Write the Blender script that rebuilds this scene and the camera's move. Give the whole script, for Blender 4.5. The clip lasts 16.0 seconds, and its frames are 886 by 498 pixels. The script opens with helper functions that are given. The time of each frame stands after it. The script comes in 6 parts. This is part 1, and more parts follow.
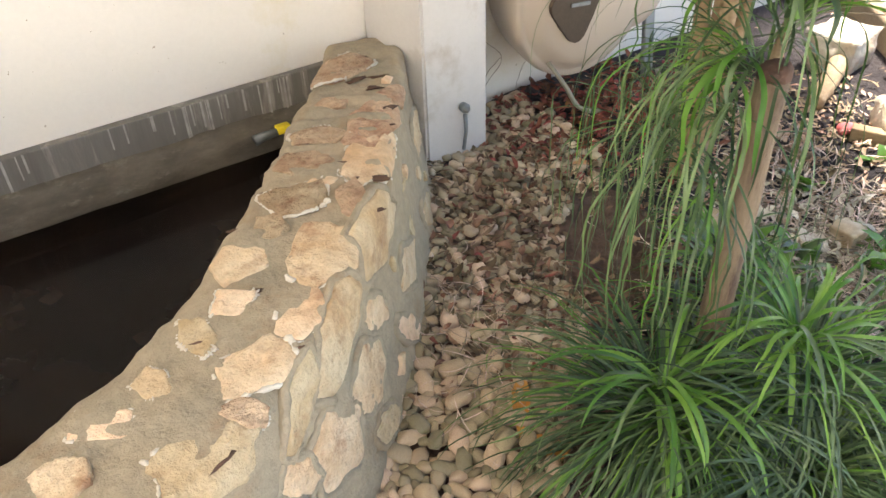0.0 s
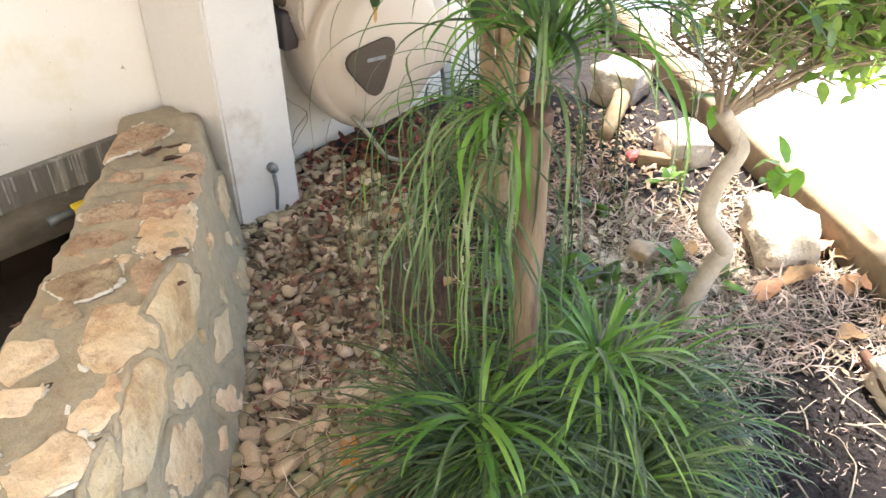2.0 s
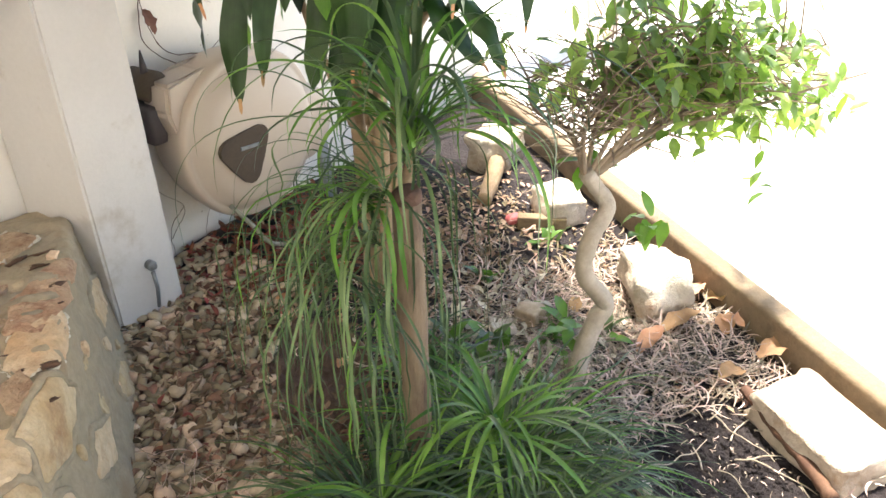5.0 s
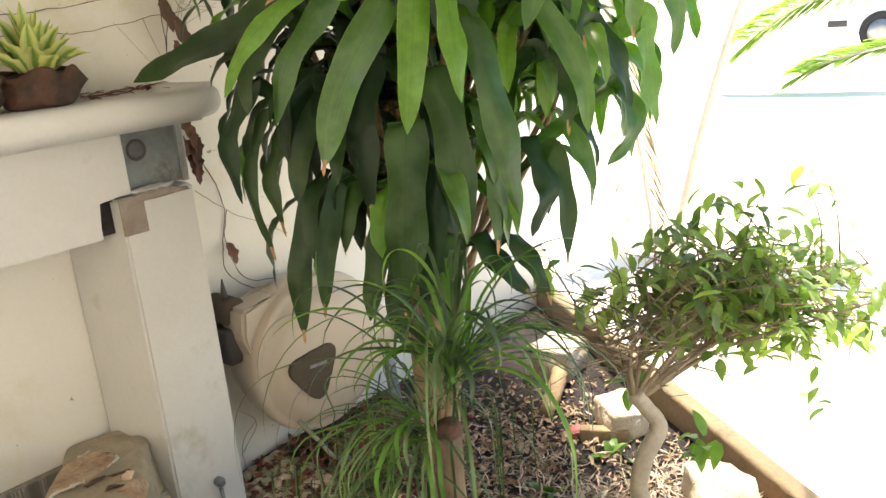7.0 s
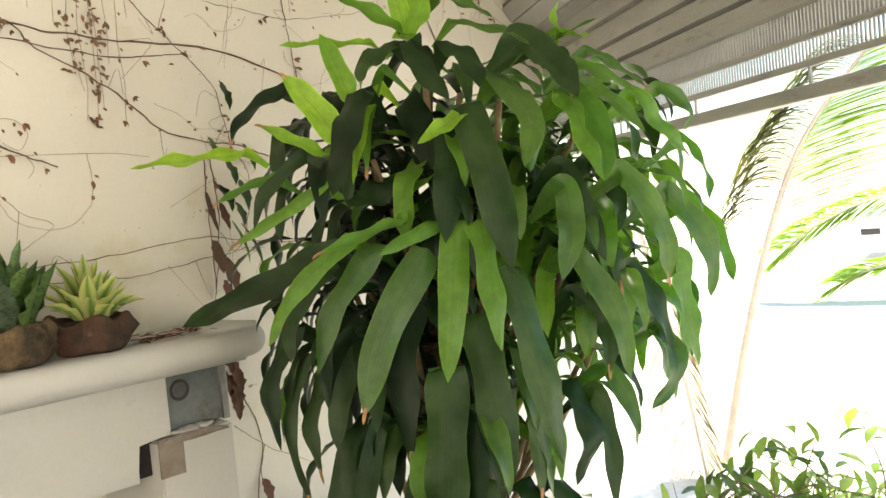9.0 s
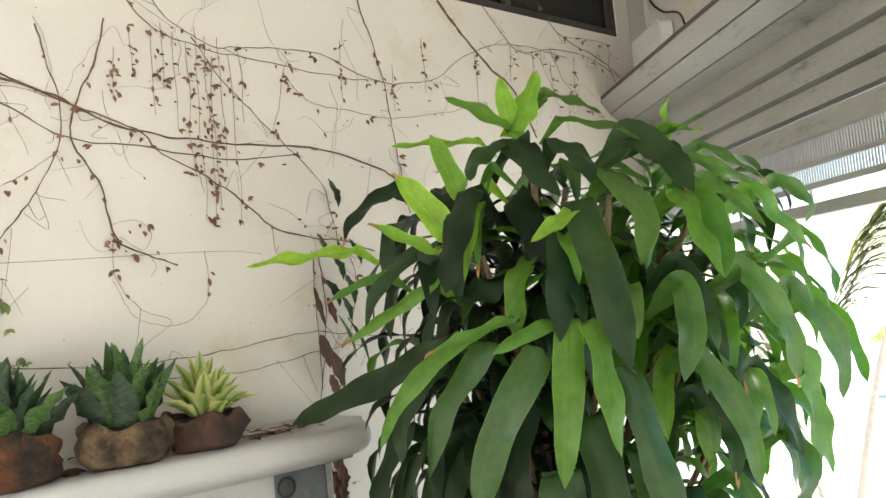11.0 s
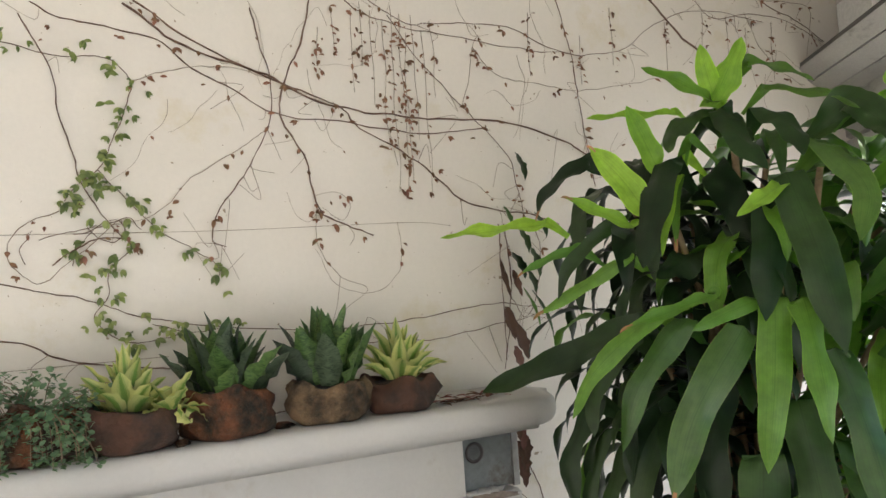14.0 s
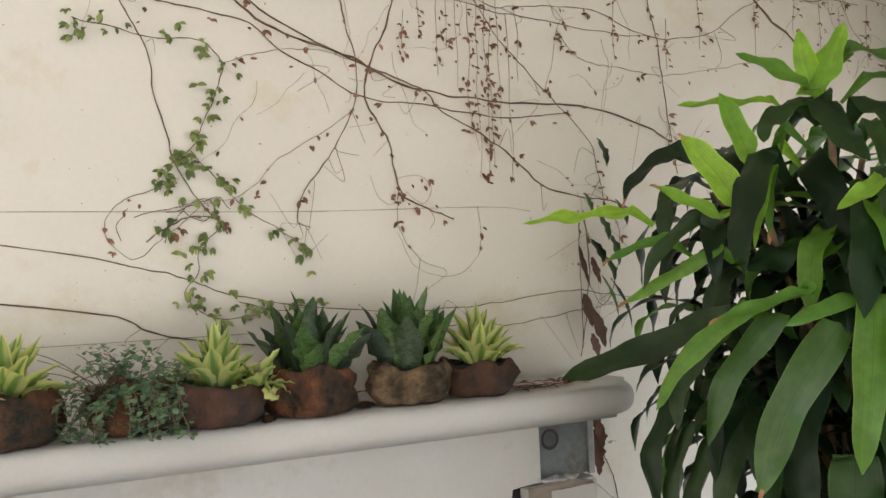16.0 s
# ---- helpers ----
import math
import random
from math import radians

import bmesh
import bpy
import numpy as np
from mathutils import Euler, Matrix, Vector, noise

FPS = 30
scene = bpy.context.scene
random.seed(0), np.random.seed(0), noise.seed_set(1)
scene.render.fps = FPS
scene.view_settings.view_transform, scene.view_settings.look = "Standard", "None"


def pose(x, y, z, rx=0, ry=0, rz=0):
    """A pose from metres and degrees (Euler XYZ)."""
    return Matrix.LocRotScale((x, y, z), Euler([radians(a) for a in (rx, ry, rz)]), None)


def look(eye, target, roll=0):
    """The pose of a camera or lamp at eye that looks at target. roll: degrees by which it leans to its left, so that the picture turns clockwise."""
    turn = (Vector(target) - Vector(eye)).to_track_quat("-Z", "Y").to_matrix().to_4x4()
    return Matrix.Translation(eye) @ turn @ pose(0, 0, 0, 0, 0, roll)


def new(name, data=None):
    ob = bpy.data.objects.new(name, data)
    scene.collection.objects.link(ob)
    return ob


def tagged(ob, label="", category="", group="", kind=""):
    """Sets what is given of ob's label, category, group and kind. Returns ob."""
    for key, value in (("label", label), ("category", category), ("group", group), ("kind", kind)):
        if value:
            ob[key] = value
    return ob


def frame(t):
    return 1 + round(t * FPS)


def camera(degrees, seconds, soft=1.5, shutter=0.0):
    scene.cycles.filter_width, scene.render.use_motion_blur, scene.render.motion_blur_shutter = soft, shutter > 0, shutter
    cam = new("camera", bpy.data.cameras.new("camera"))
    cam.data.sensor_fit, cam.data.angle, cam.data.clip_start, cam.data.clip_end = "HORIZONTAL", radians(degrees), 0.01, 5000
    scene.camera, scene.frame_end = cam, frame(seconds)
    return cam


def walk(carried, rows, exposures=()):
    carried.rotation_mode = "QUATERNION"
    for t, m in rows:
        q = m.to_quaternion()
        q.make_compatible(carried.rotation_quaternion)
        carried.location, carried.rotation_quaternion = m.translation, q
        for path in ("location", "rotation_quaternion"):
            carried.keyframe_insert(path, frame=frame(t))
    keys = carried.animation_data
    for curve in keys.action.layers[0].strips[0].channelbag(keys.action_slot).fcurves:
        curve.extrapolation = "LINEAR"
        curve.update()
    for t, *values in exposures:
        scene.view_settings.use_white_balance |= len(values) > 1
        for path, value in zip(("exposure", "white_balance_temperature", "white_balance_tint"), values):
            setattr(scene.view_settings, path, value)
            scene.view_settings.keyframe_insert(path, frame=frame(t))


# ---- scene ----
cam = camera(57.2, 16.0)
PATH = [
    (0, (0.3675, 0.2539, 1.2069), (1.1871, 1.5873, -0.0382), -2.27),
    (0.5, (0.3790, 0.2396, 1.2106), (1.3265, 1.5071, -0.0124), -0.44),
    (1, (0.3888, 0.2295, 1.2140), (1.4279, 1.4444, 0.0123), 0.44),
    (1.5, (0.4029, 0.2216, 1.2189), (1.4932, 1.4134, 0.0396), 0.45),
    (2, (0.4267, 0.2043, 1.2250), (1.5752, 1.3583, 0.0635), -0.79),
    (2.5, (0.4385, 0.1916, 1.2297), (1.6608, 1.2954, 0.0950), -1.66),
    (3, (0.4408, 0.1901, 1.2314), (1.7243, 1.2539, 0.1265), -0.67),
    (3.5, (0.4420, 0.1873, 1.2313), (1.7647, 1.2282, 0.1510), -0.41),
    (3.7, (0.4478, 0.1858, 1.2327), (1.7815, 1.2195, 0.1590), -0.62),
    (5.8, (0.4497, 0.1751, 1.2565), (1.8436, 1.2439, 0.3001), -3.03),
    (6, (0.4489, 0.1586, 1.2621), (1.8172, 1.2927, 0.3448), -3.65),
    (6.5, (0.4608, 0.0977, 1.2920), (1.8151, 1.3296, 0.4868), -3.71),
    (7, (0.4527, 0.0929, 1.3378), (1.8713, 1.3745, 0.7504), -4.82),
    (7.5, (0.4566, 0.0910, 1.3733), (1.8954, 1.4168, 0.9581), -5.23),
    (8, (0.4599, 0.0877, 1.3931), (1.9080, 1.4400, 1.1203), -5.03),
    (8.5, (0.4627, 0.0937, 1.4079), (1.9170, 1.4561, 1.2382), -5.09),
    (8.7, (0.4642, 0.0947, 1.4128), (1.9183, 1.4611, 1.2756), -5.21),
    (10.8, (0.4494, 0.1375, 1.4505), (1.7853, 1.6207, 1.5747), -5.12),
    (11, (0.4415, 0.1400, 1.4505), (1.7480, 1.6482, 1.5864), -5.54),
    (11.5, (0.4263, 0.1483, 1.4514), (1.6201, 1.7481, 1.5758), -5.00),
    (12, (0.4220, 0.1556, 1.4545), (1.5635, 1.7922, 1.5891), -4.42),
    (12.5, (0.4090, 0.1585, 1.4554), (1.5080, 1.8250, 1.5777), -3.76),
    (13, (0.3954, 0.1627, 1.4539), (1.4552, 1.8548, 1.5706), -3.74),
    (13.5, (0.3863, 0.1630, 1.4508), (1.4021, 1.8821, 1.5627), -3.69),
    (14, (0.3845, 0.1681, 1.4501), (1.3624, 1.9094, 1.5574), -3.91),
    (14.5, (0.3798, 0.1722, 1.4514), (1.3249, 1.9318, 1.5542), -4.06),
    (15, (0.3685, 0.1798, 1.4530), (1.2869, 1.9542, 1.5435), -3.36),
    (15.5, (0.3534, 0.1847, 1.4578), (1.2371, 1.9772, 1.5345), -2.89),
    (16, (0.3411, 0.1895, 1.4609), (1.1856, 2.0011, 1.5303), -2.32),
]
EXPOSURES = [(0.0, 2.03, 6950, 13), (1.0, 2.07, 6950, 13), (2.5, 2.17, 6900, 13), (3.7, 2.05, 6850, 13), (5.8, 1.60, 7150, 12), (7.0, 1.41, 7650, 8), (8.7, 1.27, 7650, 5), (11.0, 1.30, 6500, 6), (12.5, 1.06, 6500, 10), (16.0, 0.88, 6560, 10)]
walk(cam, [(t, look(eye, target, roll)) for t, eye, target, roll in PATH], EXPOSURES)

# ---- light: a bright hazy sky over the open side, the sun beyond the house wall ----
SUN_AZIMUTH, SUN_HEIGHT = 11.0, 70.5          # degrees from +x towards +y, and above the horizon
world = bpy.data.worlds.new("sky")
scene.world = world
world.use_nodes = True
wn = world.node_tree.nodes
sky = wn.new("ShaderNodeTexSky")
sky.sky_type, sky.sun_disc = "NISHITA", False
sky.sun_elevation, sky.sun_rotation = radians(SUN_HEIGHT), radians(90 - SUN_AZIMUTH)
sky.dust_density, sky.air_density, sky.ozone_density = 0.6, 1.0, 1.0
wn["Background"].inputs["Strength"].default_value = 0.15
world.node_tree.links.new(sky.outputs["Color"], wn["Background"].inputs["Color"])
sun = new("sun", bpy.data.lights.new("sun", "SUN"))
sun.data.energy, sun.data.angle, sun.data.color = 5.0, radians(5.0), (1.0, 0.95, 0.86)
sun.matrix_world = look((0, 0, 0), (-math.cos(radians(SUN_AZIMUTH)), -math.sin(radians(SUN_AZIMUTH)), -math.tan(radians(SUN_HEIGHT))))


# ---- materials ----
def surface(name, a, b, scale=6.0, rough=0.7, bump=0.15, grain=60.0, metal=0.0, stain=None, stain_scale=3.0, stain_amount=0.5,
            vary=0.0, island=False, thin=0.0, gloss=0.5, stretch=(1, 1, 1), coat=0.0, speck=0.18, pits=0.0, pit_scale=16.0, fleck=None, marks=None):
    """A two-scale surface: broad variation from a to b, fine grain in colour and relief, stains with a shape of their own,
    a difference from piece to piece (vary), and light passing through (thin)."""
    m = bpy.data.materials.new(name)
    m.use_nodes = True
    n, l = m.node_tree.nodes, m.node_tree.links
    shade = n["Principled BSDF"]
    where = n.new("ShaderNodeTexCoord")
    size = n.new("ShaderNodeMapping")
    size.inputs["Scale"].default_value = stretch
    l.new(where.outputs["Object"], size.inputs["Vector"])

    def cloud(s, detail, rough_=0.6):
        t = n.new("ShaderNodeTexNoise")
        t.inputs["Scale"].default_value, t.inputs["Detail"].default_value, t.inputs["Roughness"].default_value = s, detail, rough_
        l.new(size.outputs["Vector"], t.inputs["Vector"])
        return t.outputs["Fac"]

    def ramp(fac, low, high):
        r = n.new("ShaderNodeMapRange")
        r.inputs["From Min"].default_value, r.inputs["From Max"].default_value = low, high
        l.new(fac, r.inputs["Value"])
        return r.outputs["Result"]

    def blend(fac, x, y, kind="MIX"):
        k = n.new("ShaderNodeMix")
        k.data_type, k.blend_type = "RGBA", kind
        if isinstance(fac, float):
            k.inputs[0].default_value = fac
        else:
            l.new(fac, k.inputs[0])
        for i, v in ((6, x), (7, y)):
            if isinstance(v, tuple):
                k.inputs[i].default_value = (*v, 1)
            else:
                l.new(v, k.inputs[i])
        return k.outputs[2]

    colour = blend(ramp(cloud(scale, 4), 0.35, 0.65), a, b)
    fine = cloud(grain, 6, 0.7)
    tone = n.new("ShaderNodeMapRange")
    tone.inputs["From Min"].default_value, tone.inputs["From Max"].default_value = 0.25, 0.75
    tone.inputs["To Min"].default_value, tone.inputs["To Max"].default_value = 1 - speck, 1 + speck
    l.new(fine, tone.inputs["Value"])
    colour = blend(1.0, colour, tone.outputs["Result"], "MULTIPLY")
    if stain:
        fac = ramp(cloud(stain_scale, 7, 0.7), 0.62 - 0.2 * stain_amount, 0.74 - 0.12 * stain_amount)
        colour = blend(fac, colour, stain)
    if fleck:
        for size_, low in ((26.0, 0.715), (70.0, 0.71)):
            colour = blend(ramp(cloud(size_, 3, 0.6), low, low + 0.03), colour, fleck)
    if marks:
        flat = n.new("ShaderNodeSeparateXYZ")
        l.new(where.outputs["UV"], flat.inputs[0])
        off = n.new("ShaderNodeMath")
        off.operation = "SUBTRACT"
        l.new(flat.outputs["X"], off.inputs[0])
        off.inputs[1].default_value = 0.5
        away = n.new("ShaderNodeMath")
        away.operation = "ABSOLUTE"
        l.new(off.outputs[0], away.inputs[0])
        veins = n.new("ShaderNodeMapping")
        veins.inputs["Scale"].default_value = (5, 34, 1) if marks == "bands" else (26, 1.6, 1)
        l.new(where.outputs["UV"], veins.inputs["Vector"])
        grainy = n.new("ShaderNodeTexNoise")
        grainy.inputs["Scale"].default_value, grainy.inputs["Detail"].default_value = 1.0, 3
        l.new(veins.outputs["Vector"], grainy.inputs["Vector"])
        if marks == "bands":
            colour = blend(ramp(grainy.outputs["Fac"], 0.46, 0.60), colour, b)
        elif marks == "stripes":
            edge = n.new("ShaderNodeMath")
            edge.operation = "MULTIPLY_ADD"
            l.new(grainy.outputs["Fac"], edge.inputs[0])
            edge.inputs[1].default_value = 0.55
            l.new(away.outputs[0], edge.inputs[2])
            colour = blend(ramp(edge.outputs[0], 0.36, 0.52), b, a)
        else:
            colour = blend(ramp(grainy.outputs["Fac"], 0.30, 0.75), colour, blend(1.0, colour, (1.35, 1.25, 1.3), "MULTIPLY"))
            colour = blend(ramp(away.outputs[0], 0.030, 0.006), colour, blend(1.0, colour, (0.78, 0.82, 0.76), "MULTIPLY"))
            colour = blend(ramp(away.outputs[0], 0.455, 0.50), colour, blend(1.0, colour, (1.7, 1.5, 1.3), "MULTIPLY"))
    if vary:
        if island:
            pick = n.new("ShaderNodeNewGeometry").outputs["Random Per Island"]
        else:
            pick = n.new("ShaderNodeObjectInfo").outputs["Random"]
        hsv = n.new("ShaderNodeHueSaturation")
        v = n.new("ShaderNodeMapRange")
        v.inputs["To Min"].default_value, v.inputs["To Max"].default_value = 1 - vary, 1 + vary
        l.new(pick, v.inputs["Value"])
        l.new(v.outputs["Result"], hsv.inputs["Value"])
        h = n.new("ShaderNodeMapRange")
        h.inputs["To Min"].default_value, h.inputs["To Max"].default_value = 0.5 + vary * 0.05, 0.5 - vary * 0.05
        l.new(pick, h.inputs["Value"])
        l.new(h.outputs["Result"], hsv.inputs["Hue"])
        l.new(colour, hsv.inputs["Color"])
        colour = hsv.outputs["Color"]
    l.new(colour, shade.inputs["Base Color"])
    shade.inputs["Metallic"].default_value = metal
    shade.inputs["Specular IOR Level"].default_value = gloss
    shade.inputs["Coat Weight"].default_value = coat
    r = n.new("ShaderNodeMapRange")
    r.inputs["To Min"].default_value, r.inputs["To Max"].default_value = max(rough - 0.12, 0.02), min(rough + 0.12, 1)
    l.new(fine, r.inputs["Value"])
    l.new(r.outputs["Result"], shade.inputs["Roughness"])
    if bump:
        k = n.new("ShaderNodeBump")
        k.inputs["Strength"].default_value, k.inputs["Distance"].default_value = bump, 0.01
        l.new(fine, k.inputs["Height"])
        if pits:
            k2 = n.new("ShaderNodeBump")
            k2.inputs["Strength"].default_value, k2.inputs["Distance"].default_value = pits, 0.03
            l.new(cloud(pit_scale, 5, 0.65), k2.inputs["Height"])
            l.new(k2.outputs["Normal"], k.inputs["Normal"])
        l.new(k.outputs["Normal"], shade.inputs["Normal"])
    if thin:
        back = n.new("ShaderNodeBsdfTranslucent")
        warm = blend(1.0, colour, (1.5, 1.7, 0.7), "MULTIPLY")
        l.new(warm, back.inputs["Color"])
        mix = n.new("ShaderNodeMixShader")
        mix.inputs[0].default_value = thin
        l.new(shade.outputs[0], mix.inputs[1])
        l.new(back.outputs[0], mix.inputs[2])
        l.new(mix.outputs[0], n["Material Output"].inputs["Surface"])
    return m


PLASTER = surface("old_white_plaster", (0.78, 0.738, 0.675), (0.74, 0.698, 0.628), 1.3, 0.85, 0.10, 70, stain=(0.66, 0.59, 0.43), stain_scale=2.4, stain_amount=0.24, speck=0.03, fleck=(0.36, 0.29, 0.21))
PLASTER_CLEAN = surface("white_painted_render", (0.61, 0.59, 0.565), (0.56, 0.54, 0.515), 2.2, 0.8, 0.12, 90, stain=(0.46, 0.42, 0.37), stain_scale=4, stain_amount=0.14, speck=0.04)
CEMENT = surface("damp_cement_band", (0.12, 0.112, 0.098), (0.185, 0.175, 0.155), 5, 0.6, 0.25, 70, stain=(0.36, 0.34, 0.30), stain_scale=26, stain_amount=0.42, stretch=(1, 1, 0.10))
ALGAE = surface("algae_crust", (0.05, 0.043, 0.03), (0.13, 0.112, 0.085), 7, 0.6, 0.4, 60, stain=(0.20, 0.18, 0.145), stain_scale=12, stain_amount=0.3, stretch=(1, 1, 2.5))
CEMENT_STREAK = surface("pale_lime_streak", (0.46, 0.45, 0.41), (0.27, 0.26, 0.24), 40, 0.8, 0.2, 80)
# brown for the chipped render edge and for the shade of the pillar recess
RECESS_RENDER = surface("recess_shade_and_bare_render", (0.33, 0.275, 0.235), (0.26, 0.21, 0.175), 18, 0.95, 0.5, 60, stain=(0.22, 0.165, 0.125), stain_scale=14, stain_amount=0.4)
LIME = surface("lime_crust", (0.74, 0.70, 0.61), (0.58, 0.52, 0.43), 20, 0.9, 0.4, 80)
WATER = surface("dark_pond_water", (0.004, 0.0022, 0.0016), (0.011, 0.0065, 0.0042), 3, 0.06, 0.0, 4, gloss=0.09)
MORTAR = surface("tan_grey_mortar", (0.38, 0.31, 0.215), (0.31, 0.265, 0.19), 9, 0.85, 0.22, 60, stain=(0.29, 0.205, 0.125), stain_scale=7, stain_amount=0.36, pits=0.45, pit_scale=20)
STONE = surface("tan_fieldstone", (0.55, 0.375, 0.215), (0.68, 0.555, 0.385), 9, 0.85, 0.28, 60, stain=(0.36, 0.20, 0.11), stain_scale=11, stain_amount=0.40, vary=0.24, pits=0.7, pit_scale=16)
STONE_RUST = surface("rusty_fieldstone", (0.40, 0.25, 0.15), (0.60, 0.45, 0.30), 14, 0.88, 0.5, 60, stain=(0.26, 0.12, 0.07), stain_scale=20, stain_amount=0.5, vary=0.2, pits=1.2, pit_scale=26)
STONE_WHITE = surface("chalky_rock", (0.62, 0.55, 0.45), (0.50, 0.42, 0.33), 9, 0.9, 0.7, 40, stain=(0.38, 0.26, 0.16), stain_scale=7, stain_amount=0.45, vary=0.1, pits=0.7, pit_scale=18)
PEBBLE = surface("smooth_pebble", (0.27, 0.20, 0.12), (0.47, 0.385, 0.255), 18, 0.5, 0.10, 60, stain=(0.15, 0.09, 0.05), stain_scale=30, stain_amount=0.35, vary=0.48)
PEBBLE_FAR = surface("smooth_pebble_heap", (0.29, 0.22, 0.14), (0.52, 0.43, 0.30), 14, 0.5, 0.06, 60, vary=0.5, island=True)
SOIL = surface("dark_soil", (0.022, 0.017, 0.019), (0.046, 0.036, 0.038), 7, 0.95, 1.0, 60, stain=(0.075, 0.056, 0.050), stain_scale=18, stain_amount=0.25, pits=1.0, pit_scale=40)
SOIL_BROWN = surface("brown_bare_soil", (0.105, 0.062, 0.045), (0.16, 0.10, 0.072), 9, 0.95, 0.9, 70, stain=(0.05, 0.03, 0.024), stain_scale=16, stain_amount=0.4, pits=1.0, pit_scale=45)
PAVING = surface("pale_concrete_drive", (0.80, 0.78, 0.74), (0.75, 0.73, 0.69), 0.8, 0.9, 0.2, 30)
KERB = surface("buff_concrete_kerb", (0.26, 0.195, 0.125), (0.21, 0.155, 0.10), 5, 0.85, 0.4, 60, stain=(0.15, 0.105, 0.07), stain_scale=9, stain_amount=0.3)
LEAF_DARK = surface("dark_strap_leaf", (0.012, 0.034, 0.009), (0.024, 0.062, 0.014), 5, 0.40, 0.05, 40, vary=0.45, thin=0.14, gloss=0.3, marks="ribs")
# darker copy of the dark leaf, painted for the shaded side of the dracaena
LEAF_SHADE = surface("shaded_strap_leaf", (0.008, 0.022, 0.007), (0.016, 0.039, 0.010), 5, 0.40, 0.05, 40, vary=0.45, thin=0.10, gloss=0.3, marks="ribs")
WITHERED = surface("withered_dark_leaf", (0.115, 0.052, 0.036), (0.17, 0.085, 0.055), 18, 0.85, 0.3, 60, vary=0.3)
LEAF_BRIGHT = surface("young_strap_leaf", (0.15, 0.32, 0.028), (0.24, 0.43, 0.055), 5, 0.4, 0.05, 40, vary=0.2, thin=0.38, gloss=0.4, marks="ribs")
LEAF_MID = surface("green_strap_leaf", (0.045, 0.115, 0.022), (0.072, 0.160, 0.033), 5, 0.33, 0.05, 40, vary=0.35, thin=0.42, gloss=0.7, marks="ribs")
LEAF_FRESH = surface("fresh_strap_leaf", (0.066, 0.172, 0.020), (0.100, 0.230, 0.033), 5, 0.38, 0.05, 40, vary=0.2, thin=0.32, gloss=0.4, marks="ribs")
BARK_TWIG = surface("brown_twig_bark", (0.20, 0.15, 0.10), (0.28, 0.21, 0.14), 14, 0.85, 0.2, 60)
BLADE = surface("grassy_blade", (0.040, 0.080, 0.032), (0.092, 0.148, 0.066), 6, 0.38, 0.0, 40, vary=0.6, island=True, thin=0.22, gloss=0.55)
BLADE_PALE = surface("young_grassy_blade", (0.070, 0.18, 0.026), (0.135, 0.27, 0.052), 6, 0.42, 0.0, 40, vary=0.4, island=True, thin=0.3)
FICUS_LEAF = surface("small_green_leaf", (0.135, 0.215, 0.065), (0.27, 0.38, 0.14), 8, 0.35, 0.0, 40, vary=0.5, island=True, thin=0.45)
BARK_PALE = surface("pale_grey_bark", (0.46, 0.40, 0.32), (0.36, 0.31, 0.24), 14, 0.85, 0.4, 60)
BARK_CANE = surface("buff_cane_bark", (0.34, 0.25, 0.15), (0.25, 0.17, 0.10), 10, 0.9, 0.5, 50, stretch=(1, 1, 3))
POST_WOOD = surface("peeling_post_bark", (0.13, 0.088, 0.06), (0.25, 0.185, 0.12), 8, 0.9, 0.7, 60, stain=(0.075, 0.042, 0.032), stain_scale=9, stain_amount=0.5, stretch=(3, 3, 0.6))
REEL = surface("beige_plastic", (0.42, 0.35, 0.28), (0.455, 0.385, 0.305), 3, 0.42, 0.02, 120, speck=0.02)
BADGE = surface("brown_plastic", (0.070, 0.052, 0.038), (0.085, 0.064, 0.046), 5, 0.7, 0.1, 150, gloss=0.2)
BLACK_PLASTIC = surface("dark_plastic", (0.045, 0.036, 0.036), (0.06, 0.05, 0.05), 8, 0.5, 0.1, 80)
HOSE = surface("grey_green_hose", (0.20, 0.19, 0.14), (0.26, 0.245, 0.19), 8, 0.5, 0.03, 80)
ALUMINIUM = surface("grey_shutter_slat", (0.36, 0.352, 0.335), (0.43, 0.42, 0.40), 2, 0.5, 0.10, 90, metal=0.2, stain=(0.20, 0.195, 0.185), stain_scale=5, stain_amount=0.25, stretch=(1, 1, 4))
GLASS_DARK = surface("dark_window_pane", (0.012, 0.013, 0.013), (0.02, 0.02, 0.02), 2, 0.12, 0.0, 20)
STEEL_BOX = surface("grey_metal_box", (0.15, 0.165, 0.17), (0.23, 0.25, 0.26), 6, 0.45, 0.1, 60, metal=0.3, stain=(0.10, 0.07, 0.05), stain_scale=9, stain_amount=0.4)
TERRACOTTA = surface("mossy_terracotta", (0.23, 0.088, 0.036), (0.115, 0.052, 0.027), 16, 0.9, 1.0, 50, stain=(0.028, 0.026, 0.018), stain_scale=15, stain_amount=1.0, vary=0.12, pits=1.2, pit_scale=32)
TERRACOTTA_PALE = surface("worn_clay", (0.30, 0.20, 0.11), (0.18, 0.105, 0.058), 16, 0.9, 1.0, 50, stain=(0.05, 0.040, 0.026), stain_scale=14, stain_amount=1.0, pits=1.2, pit_scale=30)
TERRACOTTA_DARK = surface("sooty_clay", (0.12, 0.055, 0.035), (0.075, 0.042, 0.03), 16, 0.9, 0.9, 50, stain=(0.03, 0.024, 0.02), stain_scale=11, stain_amount=0.7)
SNAKE = surface("banded_dark_leaf", (0.012, 0.030, 0.015), (0.075, 0.110, 0.066), 75, 0.42, 0.05, 120, vary=0.35, stretch=(0.7, 0.7, 1.5), thin=0.06, marks="bands")
